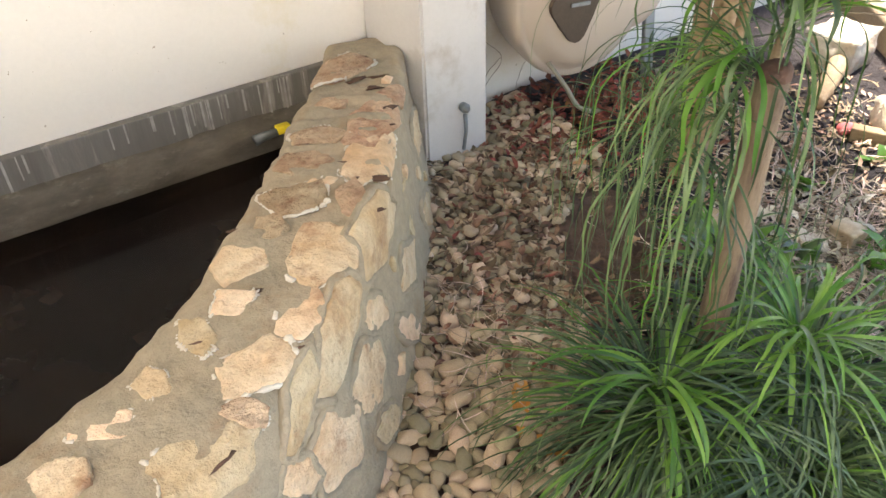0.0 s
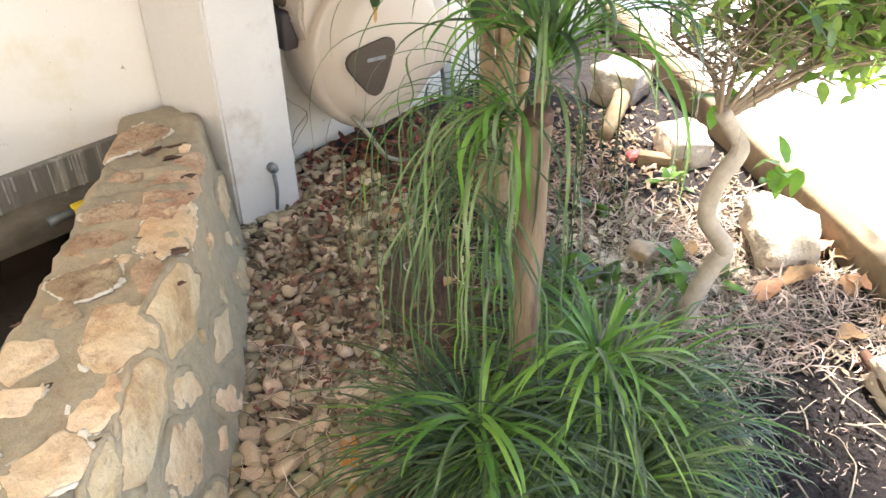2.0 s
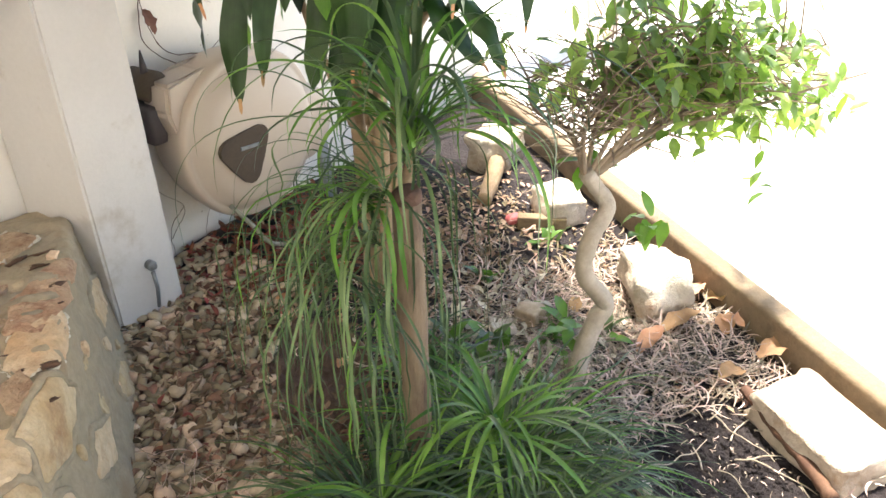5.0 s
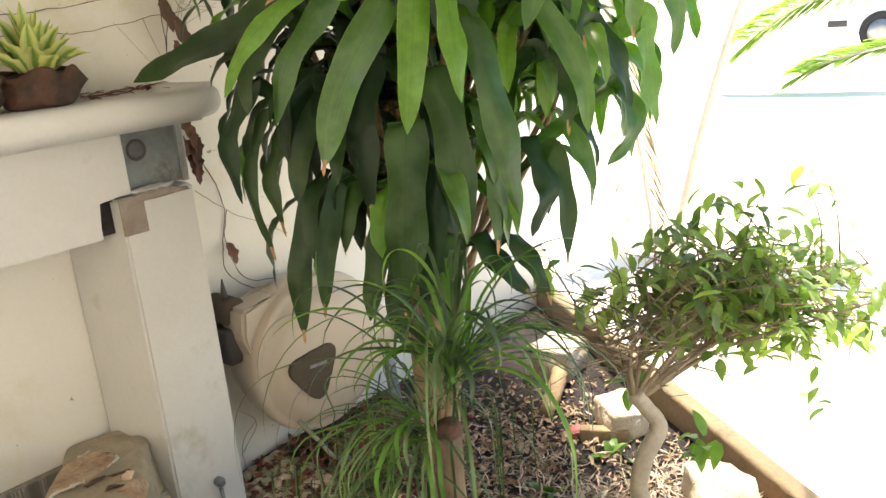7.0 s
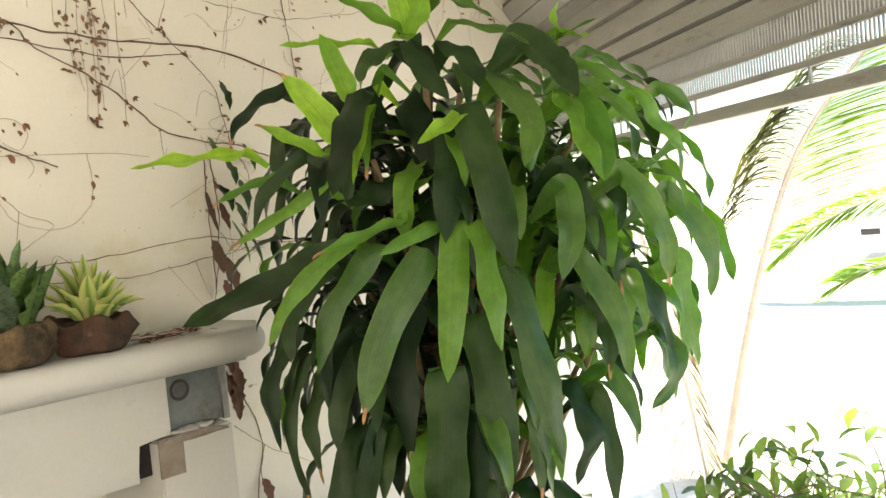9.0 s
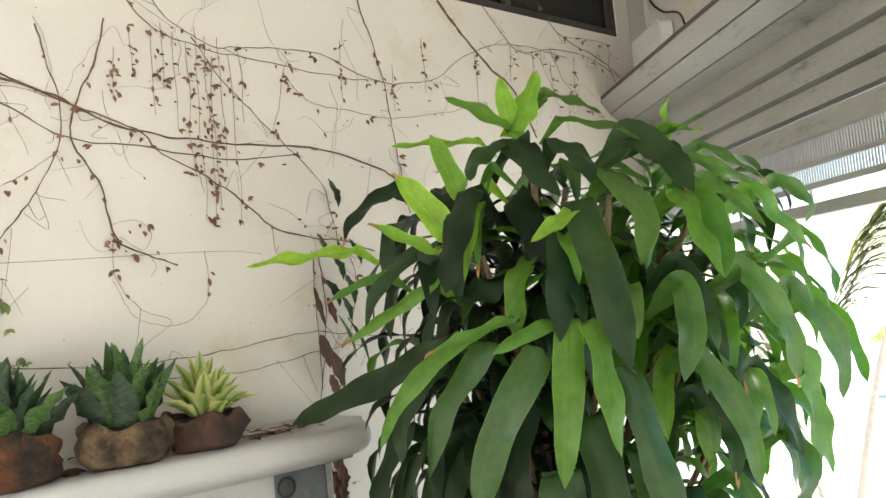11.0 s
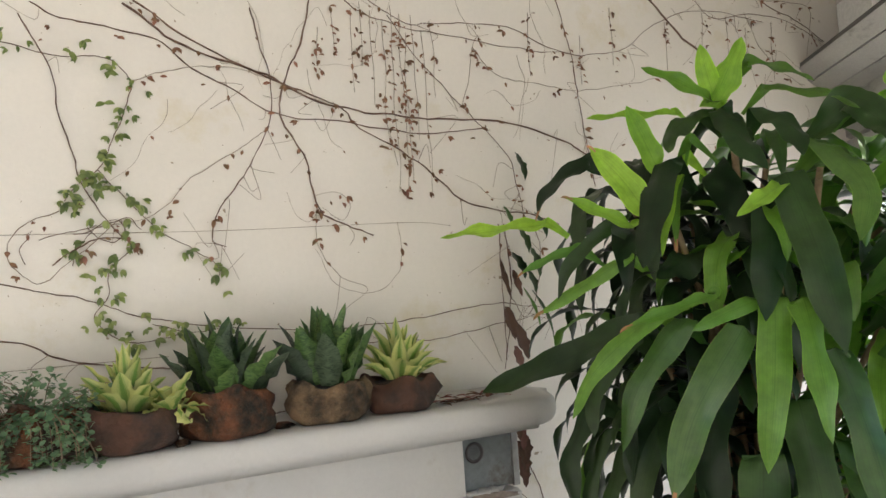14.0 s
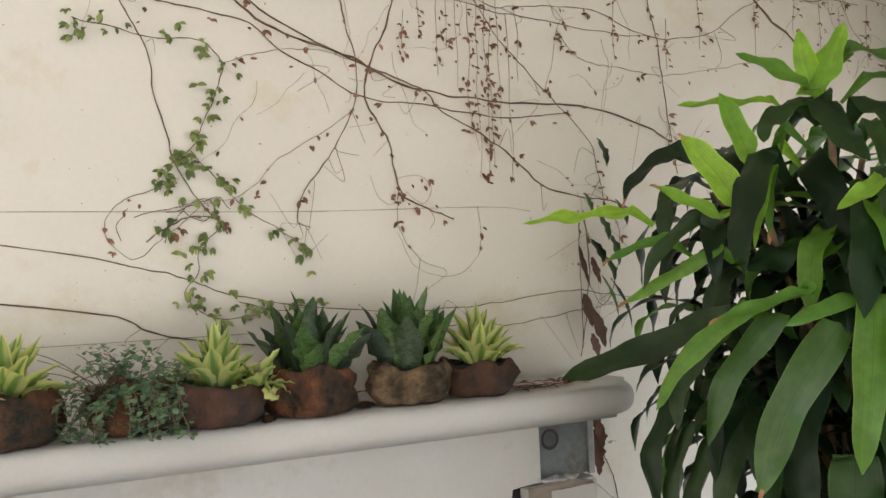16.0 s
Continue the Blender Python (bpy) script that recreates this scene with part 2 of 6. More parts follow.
SNAKE_GREEN = surface("mid_green_leaf", (0.016, 0.058, 0.014), (0.090, 0.165, 0.050), 75, 0.42, 0.05, 120, vary=0.35, stretch=(0.7, 0.7, 1.5), thin=0.08, marks="bands")
VARIEGATED = surface("yellow_striped_leaf", (0.56, 0.57, 0.24), (0.17, 0.29, 0.06), 60, 0.45, 0.05, 80, vary=0.22, thin=0.2, stretch=(1.6, 1.6, 0.5), marks="stripes")
HERB = surface("grey_green_herb", (0.090, 0.165, 0.095), (0.170, 0.270, 0.160), 20, 0.6, 0.0, 60, vary=0.3, island=True, thin=0.2)
VINE_WOOD = surface("dry_vine_stem", (0.105, 0.058, 0.042), (0.20, 0.125, 0.09), 20, 0.9, 0.3, 90)
VINE_THIN = surface("thin_tendril", (0.26, 0.20, 0.15), (0.34, 0.28, 0.21), 20, 0.9, 0.1, 90)
DRY_LEAF = surface("dry_brown_leaf", (0.16, 0.080, 0.050), (0.27, 0.145, 0.085), 14, 0.8, 0.1, 60, vary=0.35, island=True, thin=0.08)
IVY_LEAF = surface("fresh_vine_leaf", (0.14, 0.19, 0.060), (0.25, 0.30, 0.12), 14, 0.5, 0.1, 60, vary=0.45, island=True, thin=0.2)
LITTER = surface("leaf_litter", (0.20, 0.12, 0.07), (0.42, 0.32, 0.22), 25, 0.9, 0.2, 60, vary=0.6, island=True)
LITTER_WET = surface("damp_brown_leaf_litter", (0.105, 0.058, 0.032), (0.23, 0.15, 0.085), 25, 0.7, 0.2, 60, vary=0.6, island=True)
LITTER_RED = surface("reddish_leaf_litter", (0.14, 0.036, 0.024), (0.215, 0.080, 0.045), 25, 0.85, 0.2, 60, vary=0.55, island=True)
TWIG = surface("grey_twigs", (0.30, 0.235, 0.19), (0.58, 0.48, 0.40), 25, 0.9, 0.2, 60, vary=0.65, island=True)
ORANGE_LEAF = surface("fallen_orange_leaf", (0.52, 0.20, 0.035), (0.60, 0.29, 0.07), 14, 0.7, 0.2, 60, thin=0.1)
DRY_TAN = surface("tan_dry_leaf", (0.36, 0.195, 0.105), (0.47, 0.29, 0.17), 14, 0.75, 0.2, 60, vary=0.25, thin=0.15)
DRY_PALE = surface("bleached_leaf_bit", (0.50, 0.44, 0.37), (0.66, 0.60, 0.52), 20, 0.8, 0.2, 60, vary=0.3, island=True, thin=0.15)
PALM = surface("palm_leaflet", (0.32, 0.45, 0.10), (0.43, 0.55, 0.16), 6, 0.45, 0.0, 40, vary=0.3, island=True, thin=0.5)
PALM_OLD = surface("olive_palm_leaflet", (0.15, 0.16, 0.065), (0.24, 0.24, 0.11), 6, 0.5, 0.0, 40, vary=0.4, island=True, thin=0.3)
PALM_DRY = surface("dry_palm_leaflet", (0.46, 0.37, 0.32), (0.58, 0.49, 0.42), 6, 0.6, 0.0, 40, vary=0.3, island=True, thin=0.3)
RACHIS = surface("pinkish_palm_stalk", (0.52, 0.43, 0.36), (0.60, 0.52, 0.45), 6, 0.6, 0.05, 60)
PINK = surface("faded_pink_plastic", (0.55, 0.13, 0.13), (0.48, 0.10, 0.11), 9, 0.5, 0.1, 60)
LEAF_TIP = surface("dried_leaf_tip", (0.42, 0.24, 0.10), (0.30, 0.15, 0.06), 20, 0.7, 0.1, 60, vary=0.3)
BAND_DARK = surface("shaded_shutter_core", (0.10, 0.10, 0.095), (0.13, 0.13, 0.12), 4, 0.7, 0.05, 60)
YELLOW = surface("yellow_plastic", (0.75, 0.58, 0.02), (0.80, 0.64, 0.04), 5, 0.4, 0.02, 90)
CHROME = surface("worn_metal", (0.45, 0.45, 0.45), (0.35, 0.34, 0.33), 9, 0.35, 0.1, 90, metal=0.9)
WHITE_PLASTIC = surface("white_plastic", (0.80, 0.80, 0.78), (0.76, 0.76, 0.74), 5, 0.5, 0.02, 90)
CAR_PAINT = surface("white_car_paint", (0.75, 0.76, 0.78), (0.78, 0.79, 0.80), 2, 0.25, 0.0, 20, coat=0.5)
RUBBER = surface("black_rubber", (0.02, 0.02, 0.02), (0.03, 0.03, 0.03), 8, 0.8, 0.1, 80)


# ---- mesh helpers ----


def finish(ob, material, smooth=True):
    ob.data.materials.append(material)
    if smooth:
        for p in ob.data.polygons:
            p.use_smooth = True
    return ob


def mesh_of(name, verts, faces):
    me = bpy.data.meshes.new(name)
    me.from_pydata([tuple(v) for v in verts], [], faces)
    me.update()
    return me


def part(name, geo, material, parent=None, label="", smooth=True, kind=""):
    """One mesh object from a bmesh or from (verts, faces), under its thing."""
    if isinstance(geo, tuple):
        me = mesh_of(name, *geo)
    else:
        me = bpy.data.meshes.new(name)
        geo.to_mesh(me)
        geo.free()
    ob = finish(new(name, me), material, smooth)
    if parent:
        ob.parent = parent
    return tagged(ob, label, kind=kind)


def thing(name, label, category, at=(0, 0, 0), group="", kind=""):
    ob = new(name)
    ob.empty_display_size = 0.05
    ob.location = at
    return tagged(ob, label, category, group, kind)


def box(x0, x1, y0, y1, z0, z1, bevel=0.0, segments=2):
    bm = bmesh.new()
    bmesh.ops.create_cube(bm, size=1)
    for v in bm.verts:
        v.co = ((x0 + x1) / 2 + v.co.x * (x1 - x0), (y0 + y1) / 2 + v.co.y * (y1 - y0), (z0 + z1) / 2 + v.co.z * (z1 - z0))
    if bevel:
        bmesh.ops.bevel(bm, geom=bm.edges[:], offset=bevel, segments=segments, affect="EDGES", profile=0.6)
    return bm


def prism(outline, z0, z1, bevel=0.0):
    """An upright solid over an outline in x, y (counter-clockwise)."""
    bm = bmesh.new()
    low = [bm.verts.new((x, y, z0)) for x, y in outline]
    high = [bm.verts.new((x, y, z1)) for x, y in outline]
    bm.faces.new(low[::-1]), bm.faces.new(high)
    k = len(low)
    for i in range(k):
        bm.faces.new((low[i], low[(i + 1) % k], high[(i + 1) % k], high[i]))
    if bevel:
        bmesh.ops.bevel(bm, geom=bm.edges[:], offset=bevel, segments=2, affect="EDGES")
    return bm


def merge(*geos):
    verts, faces = [], []
    for v, f in geos:
        k = len(verts)
        verts += v
        faces += [tuple(i + k for i in g) for g in f]
    return verts, faces


def spline(points, steps):
    """A smooth line through the points (Catmull-Rom)."""
    pts = [Vector(p) for p in points]
    if len(pts) == 2:
        return [pts[0].lerp(pts[1], i / steps) for i in range(steps + 1)]
    pts = [pts[0] * 2 - pts[1]] + pts + [pts[-1] * 2 - pts[-2]]
    out = []
    for i in range(1, len(pts) - 2):
        a, b, c, d = pts[i - 1:i + 3]
        for k in range(steps):
            t = k / steps
            out.append(0.5 * (2 * b + (c - a) * t + (2 * a - 5 * b + 4 * c - d) * t * t + (3 * b - a - 3 * c + d) * t ** 3))
    out.append(pts[-2])
    return out


def tube(line, r0, r1=None, sides=6, knots=0.0, seed=0):
    """A tapered round stem along a line of points, closed at its ends."""
    r1 = r0 if r1 is None else r1
    line = [Vector(p) for p in line]
    verts, faces = [], []
    side = None
    jr = random.Random(seed)
    for i, p in enumerate(line):
        d = (line[min(i + 1, len(line) - 1)] - line[max(i - 1, 0)])
        d = d.normalized() if d.length > 1e-9 else Vector((0, 0, 1))
        if side is None:
            side = d.orthogonal().normalized()
        side = (side - d * side.dot(d))
        side = side.normalized() if side.length > 1e-6 else d.orthogonal().normalized()
        up = d.cross(side)
        r = (r0 + (r1 - r0) * i / max(len(line) - 1, 1)) * (1 + knots * (jr.random() - 0.5))
        for k in range(sides):
            a = 2 * math.pi * k / sides
            verts.append(p + (side * math.cos(a) + up * math.sin(a)) * r)
    for i in range(len(line) - 1):
        for k in range(sides):
            a, b = i * sides + k, i * sides + (k + 1) % sides
            faces.append((a, b, b + sides, a + sides))
    faces.append(tuple(range(sides))[::-1])
    faces.append(tuple(range(len(verts) - sides, len(verts))))
    return verts, faces


def strap(line, width, up=(0, 0, 1), fold=0.18, tip=1.6, base=0.35, wave=0.0, seed=0, across=2, oblong=False):
    """A strap leaf along a line: narrow foot, widest in the middle, drawn-out tip, keeled along its midrib."""
    line = [Vector(p) for p in line]
    jr = random.Random(seed)
    ph = jr.random() * 6
    verts, faces = [], []
    n = len(line)
    side = None
    run = [0.0]
    for a, b in zip(line, line[1:]):
        run.append(run[-1] + (b - a).length)
    for i, p in enumerate(line):
        t = run[i] / max(run[-1], 1e-6) if oblong else i / (n - 1)
        d = (line[min(i + 1, n - 1)] - line[max(i - 1, 0)]).normalized()
        s = d.cross(Vector(up))
        if s.length < 0.15:
            s = side if side is not None else d.orthogonal()
        s = s.normalized()
        if side is not None:
            if s.dot(side) < 0:
                s = -s
            s = (s + side * 1.5).normalized()
        side = s
        nrm = s.cross(d).normalized()
        w = width * 0.5 * min(1.0, base + (1 - base) * min(1, t / 0.35)) * (1 - max(0, (t - 0.45) / 0.55) ** tip) ** 0.8
        if oblong:
            q = min(1, t / 0.36)
            w = width * 0.5 * (base + (1 - base) * q * q * (3 - 2 * q)) * (1 - min(1.0, max(0, (t - 0.64) / 0.36)) ** 2) ** 0.75 * (1 + 0.06 * math.sin(ph * 2 + t * 15))
        w = max(w, width * 0.012)
        for k in range(-across, across + 1):
            f = k / across
            lift = abs(f) ** 0.75 * fold * w + wave * w * math.sin(ph + t * 19 + (2 if f > 0 else 0)) * abs(f)
            verts.append(p + s * (f * w) + nrm * lift)
    m = 2 * across + 1
    for i in range(n - 1):
        for k in range(m - 1):
            a = i * m + k
            faces.append((a, a + 1, a + m + 1, a + m))
    return verts, faces


def leaf(name, geo, material, parent=None, label="", across=2):
    """A strap leaf as a part, mapped across and along its blade."""
    ob = part(name, geo, material, parent, label)
    row = 2 * across + 1
    last = max(len(geo[0]) // row - 1, 1)
    layer = ob.data.uv_layers.new(name="blade")
    for loop in ob.data.loops:
        k = loop.vertex_index
        layer.data[loop.index].uv = ((k % row) / (row - 1), k // row / last)
    return ob


def blob(rx, ry, rz, rough=0.12, seed=0, sub=2, freq=1.6, flat=0.0):
    """A worn lump of stone or clay."""
    bm = bmesh.new()
    bmesh.ops.create_icosphere(bm, subdivisions=sub, radius=1)
    off = Vector((seed * 3.1, seed * 1.7, seed * 2.3))
    for v in bm.verts:
        k = 1 + rough * 2 * noise.noise(v.co * freq + off) + rough * 0.6 * noise.noise(v.co * freq * 3 + off)
        c = v.co * k
        if flat:
            c.z = max(c.z, -1 + flat)
        v.co = (c.x * rx, c.y * ry, c.z * rz)
    return bm


def geo_of(bm, m=None):
    """A bmesh as (verts, faces), moved by m."""
    bm.verts.index_update()
    m = m or Matrix()
    out = [m @ v.co for v in bm.verts], [tuple(v.index for v in f.verts) for f in bm.faces]
    bm.free()
    return out


# ---- the setting ----
WALL_Y, FRONT_Y = 2.07, 1.87                 # house wall, and the face of the pillar and beam before it
KERB_AT, KERB_DIR = Vector((2.62, 1.139)), Vector((0.559, 0.829))
SHELF_TOP = 1.187


def kerb_x(y):
    return KERB_AT.x + (y - KERB_AT.y) * KERB_DIR.x / KERB_DIR.y


def ground_z(x, y):
    z = 0.012 * noise.noise((x * 3, y * 3, 0)) + 0.008 * noise.noise((x * 9, y * 9, 3))
    z += 0.05 * math.exp(-((x - 1.95) ** 2 + (y - 1.75) ** 2) / 0.06)      # litter heaped below the reel
    z -= 0.03 * math.exp(-((x - 1.62) ** 2 + (y - 0.42) ** 2) / 0.03)      # hollow of bare soil
    return z


R = 4000
part("ground", ([(-R, -R, -0.05), (R, -R, -0.05), (R, R, -0.05), (-R, R, -0.05)], [(0, 1, 2, 3)]), PAVING, kind="structure", label="pale sunlit concrete drive")
verts, faces = [], []
NX, NY = 110, 120
for j in range(NY + 1):
    y = -0.7 + j * (WALL_Y - 0.0 + 0.7) / NY
    for i in range(NX + 1):
        x = 0.1 + (kerb_x(y) - 0.1) * i / NX
        verts.append((x, y, ground_z(x, y)))
for j in range(NY):
    for i in range(NX):
        a = j * (NX + 1) + i
        faces.append((a, a + 1, a + NX + 2, a + NX + 1))
part("planting_bed", (verts, faces), SOIL, kind="structure", label="dark crumbly soil of the planting bed")


def soil_patch(name, label, x0, y0, long, short, lift):
    """A low oval of brown soil lying along the stone wall, sinking into the bed at its rim."""
    verts, faces = [], []
    rows, cols = 30, 72
    for j in range(rows + 1):
        for i in range(cols + 1):
            a, r = i / cols * 2 * math.pi, j / rows
            p, q = long * r * math.cos(a), short * r * math.sin(a)
            x, y = x0 + 0.63 * p - 0.77 * q, y0 + 0.77 * p + 0.63 * q
            verts.append((x, y, ground_z(x, y) + lift - (lift + 0.006) * r ** 3 + 0.006 * noise.noise((x * 30, y * 30, 1)) * (1 - r ** 6) + 0.004 * noise.noise((x * 80, y * 80, 2))))
    for j in range(rows):
        for i in range(cols):
            a = j * (cols + 1) + i
            faces.append((a, a + cols + 1, a + cols + 2, a + 1))
    part(name, (verts, faces), SOIL_BROWN, kind="structure", label=label)


soil_patch("gravel_soil", "damp brown soil between the pebbles", 1.14, 1.30, 0.78, 0.34, 0.006)
soil_patch("bare_soil", "damp reddish brown bare soil under the plants", 1.48, 1.34, 0.27, 0.16, 0.014)

# house wall, with the window opening high up
wall_geo = [geo_of(box(*b)) for b in ((-3, 3.29, WALL_Y, 2.27, -0.3, 2.46), (-3, 1.9, WALL_Y, 2.27, 2.46, 3.3), (3.16, 3.29, WALL_Y, 2.27, 2.46, 3.3), (-3, 3.29, WALL_Y, 2.27, 3.3, 4.6))]
part("wall_north", merge(*wall_geo), PLASTER, kind="structure", label="old cream plaster house wall with cracks", smooth=False)
window = thing("window_1", "dark window high in the house wall", "window", (2.53, WALL_Y, 2.46), kind="structure")
for b in ((1.9, 3.16, 2.075, 2.13, 2.46, 2.49), (1.9, 1.94, 2.075, 2.13, 2.49, 3.3), (3.12, 3.16, 2.075, 2.13, 2.49, 3.3), (2.52, 2.55, 2.075, 2.13, 2.49, 3.3)):
    o = part("window_frame", box(*b, 0.004), BLACK_PLASTIC, window, smooth=False)
    o.matrix_parent_inverse = window.matrix_basis.inverted()
o = part("pane", box(1.93, 3.13, 2.095, 2.105, 2.48, 3.3), GLASS_DARK, window, smooth=False)
o.matrix_parent_inverse = window.matrix_basis.inverted()
# walls added to close the place where no view goes, limiting and bouncing daylight
part("wall_south", box(-3.2, 0.60, -4.20, -4.0, -0.3, 4.6), PLASTER, kind="structure", label="unseen plain wall added behind to limit and bounce daylight", smooth=False)
part("wall_west", box(-3.2, -3, -3.995, 2.27, -0.3, 4.6), PLASTER, kind="structure", label="unseen plain wall added at the far side", smooth=False)

# pillar, beam and rounded shelf
part("pillar", prism([(1.27, 2.07), (1.325, 1.87), (1.52, 1.87), (1.52, 2.07)], -0.1, 0.955, 0.006), PLASTER_CLEAN, kind="structure", label="square white rendered pillar below the shelf", smooth=False)
ring = [(-3, 0.873), (1.274, 0.873), (1.274, 0.962), (1.36, 0.962), (1.36, 1.112), (-3, 1.112)]
beam = bmesh.new()
front = [beam.verts.new((x, FRONT_Y, z)) for x, z in ring]
back = [beam.verts.new((x, WALL_Y, z)) for x, z in ring]
beam.faces.new(front), beam.faces.new(back[::-1])
for k in range(6):
    beam.faces.new((front[(k + 1) % 6], front[k], back[k], back[(k + 1) % 6]))
bmesh.ops.bevel(beam, geom=[e for e in beam.edges if all(abs(v.co.y - FRONT_Y) < 1e-5 for v in e.verts)], offset=0.005, segments=2, affect="EDGES")
part("beam", beam, PLASTER_CLEAN, kind="structure", label="white rendered beam with a broken corner", smooth=False)
outline = [(-3, 2.068), (-3, 1.788)]
for k in range(9):
    a = -math.pi / 2 + k / 8 * math.pi / 2
    outline.append((1.525 + 0.11 * math.cos(a), 1.898 + 0.11 * math.sin(a)))
outline += [(1.635, 2.068)]
shelf = prism(outline, 1.112, SHELF_TOP)
edges = [e for e in shelf.edges if abs(e.verts[0].co.z - e.verts[1].co.z) < 1e-6 and not (e.verts[0].co.y > 2.06 and e.verts[1].co.y > 2.06)]
bmesh.ops.bevel(shelf, geom=edges, offset=0.033, segments=5, affect="EDGES", profile=0.5)
part("shelf", shelf, PLASTER_CLEAN, kind="structure", label="thick white rendered shelf with a rounded edge")

# pond: cement band, algae crust and dark water
band = part("cement_band", box(-3, 1.27, 2.045, 2.069, 0.16, 0.292, 0.004), CEMENT, kind="structure", label="damp grey cement band streaked with lime", smooth=False)
streaks = random.Random(5)
for k in range(30):
    x, w = streaks.gauss(0.80, 0.10) if k < 18 else streaks.uniform(0.3, 1.2), streaks.uniform(0.002, 0.006)
    part("lime_streak", box(x - w / 2, x + w / 2, 2.0435, 2.0449, streaks.uniform(0.190, 0.255), 0.290, 0.0006), CEMENT_STREAK, band, smooth=False)
LEDGE = [(2.069, 0.02), (2.02, 0.02), (2.004, 0.10), (2.000, 0.135), (2.004, 0.165), (2.014, 0.188), (2.030, 0.203), (2.048, 0.210), (2.069, 0.212)]
verts, faces = [], []
for i in range(221):
    x = -3 + i * 4.26 / 220 if i < 60 else -1.84 + (i - 60) * 3.10 / 160
    for y, z in LEDGE:
        g = noise.noise((x * 5, y * 20, z * 20))
        h = noise.noise((x * 19, z * 30, 4))
        verts.append((x, y - 0.007 * g - 0.003 * h if y < 2.06 else y, z + 0.006 * g + 0.003 * h))
for i in range(220):
    for k in range(len(LEDGE) - 1):
        a = i * len(LEDGE) + k
        faces.append((a, a + 1, a + 1 + len(LEDGE), a + len(LEDGE)))
part("pond_ledge", (verts, faces), ALGAE, kind="structure", label="rounded algae-stained cement ledge along the waterline")

# low curved stone wall: a mortar body, with stones set into it
WALL_LINE = spline([(-1.6, 1.02, 0), (-0.9, 0.90, 0), (-0.3, 0.87, 0), (0.235, 0.955, 0), (0.551, 1.121, 0), (0.733, 1.292, 0), (0.903, 1.498, 0), (1.08, 1.76, 0), (1.20, 1.96, 0), (1.25, 2.05, 0)], 8)
PROFILE = [(-0.10, -0.3), (-0.098, 0.30), (-0.096, 0.378), (-0.091, 0.394), (-0.078, 0.401), (-0.02, 0.404), (0.03, 0.404), (0.084, 0.401), (0.100, 0.389), (0.106, 0.355), (0.115, 0.27), (0.125, 0.20), (0.137, 0.12), (0.148, 0.05), (0.158, -0.02), (0.17, -0.1)]
WALL_LEN = [0.0]
for a, b in zip(WALL_LINE, WALL_LINE[1:]):
    WALL_LEN.append(WALL_LEN[-1] + (b - a).length)


def wall_frame(u):
    """Place and outward side of the wall's centre line at u metres along it."""
    i = max(j for j in range(len(WALL_LEN) - 1) if WALL_LEN[j] <= max(u, 0))
    t = (u - WALL_LEN[i]) / (WALL_LEN[i + 1] - WALL_LEN[i])
    p = WALL_LINE[i].lerp(WALL_LINE[i + 1], t)
    d = (WALL_LINE[min(i + 2, len(WALL_LINE) - 1)] - WALL_LINE[max(i - 1, 0)]).normalized()
    return p, Vector((d.y, -d.x, 0)), d


def wall_drop(u):
    """The top sinks a little towards the pillar."""
    return 1 - 0.19 * max(0, min(1, (u - 2.55) / 0.85))


def wall_wide(u):
    """The wall widens towards its near end."""
    return 1 + 0.30 * max(0, min(1, (2.35 - u) / 0.5))


def wall_inner(u):
    """Its pond side bulges towards the water."""
    return 1 + 0.32 * max(0, min(1, (3.25 - u) / 0.4))


PROFILE_LEN = [0.0]
for a, b in zip(PROFILE, PROFILE[1:]):
    PROFILE_LEN.append(PROFILE_LEN[-1] + math.hypot(b[0] - a[0], b[1] - a[1]))


def wall_point(u, v, out=0.0):
    """A place on the wall's skin: u metres along it, v metres round its section from the inner foot."""
    i = max(j for j in range(len(PROFILE_LEN) - 1) if PROFILE_LEN[j] <= max(v, 0))
    t = min(1, (v - PROFILE_LEN[i]) / (PROFILE_LEN[i + 1] - PROFILE_LEN[i]))
    n0 = PROFILE[i][0] + (PROFILE[i + 1][0] - PROFILE[i][0]) * t
    z0 = PROFILE[i][1] + (PROFILE[i + 1][1] - PROFILE[i][1]) * t
    n0 *= wall_wide(u) if n0 > 0 else wall_inner(u)
    tn, tz = PROFILE[i + 1][0] - PROFILE[i][0], PROFILE[i + 1][1] - PROFILE[i][1]
    k = math.hypot(tn, tz)
    n0, z0 = n0 - tz / k * out, z0 * (wall_drop(u) if z0 > 0 else 1) + tn / k * out
    p, side, d = wall_frame(u)
    return p + side * n0 + Vector((0, 0, z0))


shore = [(p.x, p.y, 0.125) for p in WALL_LINE] + [(1.25, 2.06, 0.125), (-3, 2.06, 0.125), (-3, 0.98, 0.125)]
part("water", (shore, [tuple(range(len(shore)))]), WATER, kind="structure", label="still dark pond water")

body = []
bf = []
NU, NV = 420, 110
for i in range(NU + 1):
    u = (WALL_LEN[-1] - 0.001) * i / NU
    for j in range(NV + 1):
        v = PROFILE_LEN[-1] * j / NV
        q = wall_point(u, v)
        strata = 0.012 * noise.noise((u * 24, v * 7, 3)) * max(0, min(1, (u - 2.4) / 0.3)) * (0.69 < v < 0.92)
        body.append(wall_point(u, v, strata + 0.011 * noise.noise(q * 8) + 0.005 * noise.noise(q * 26) + 0.002 * noise.noise(q * 60)))
for i in range(NU):
    for j in range(NV):
        a = i * (NV + 1) + j
        bf.append((a, a + NV + 1, a + NV + 2, a + 1))
stone_wall = part("stone_wall", (body, bf), MORTAR, label="low curved garden wall of tan stones in grey mortar", kind="structure")

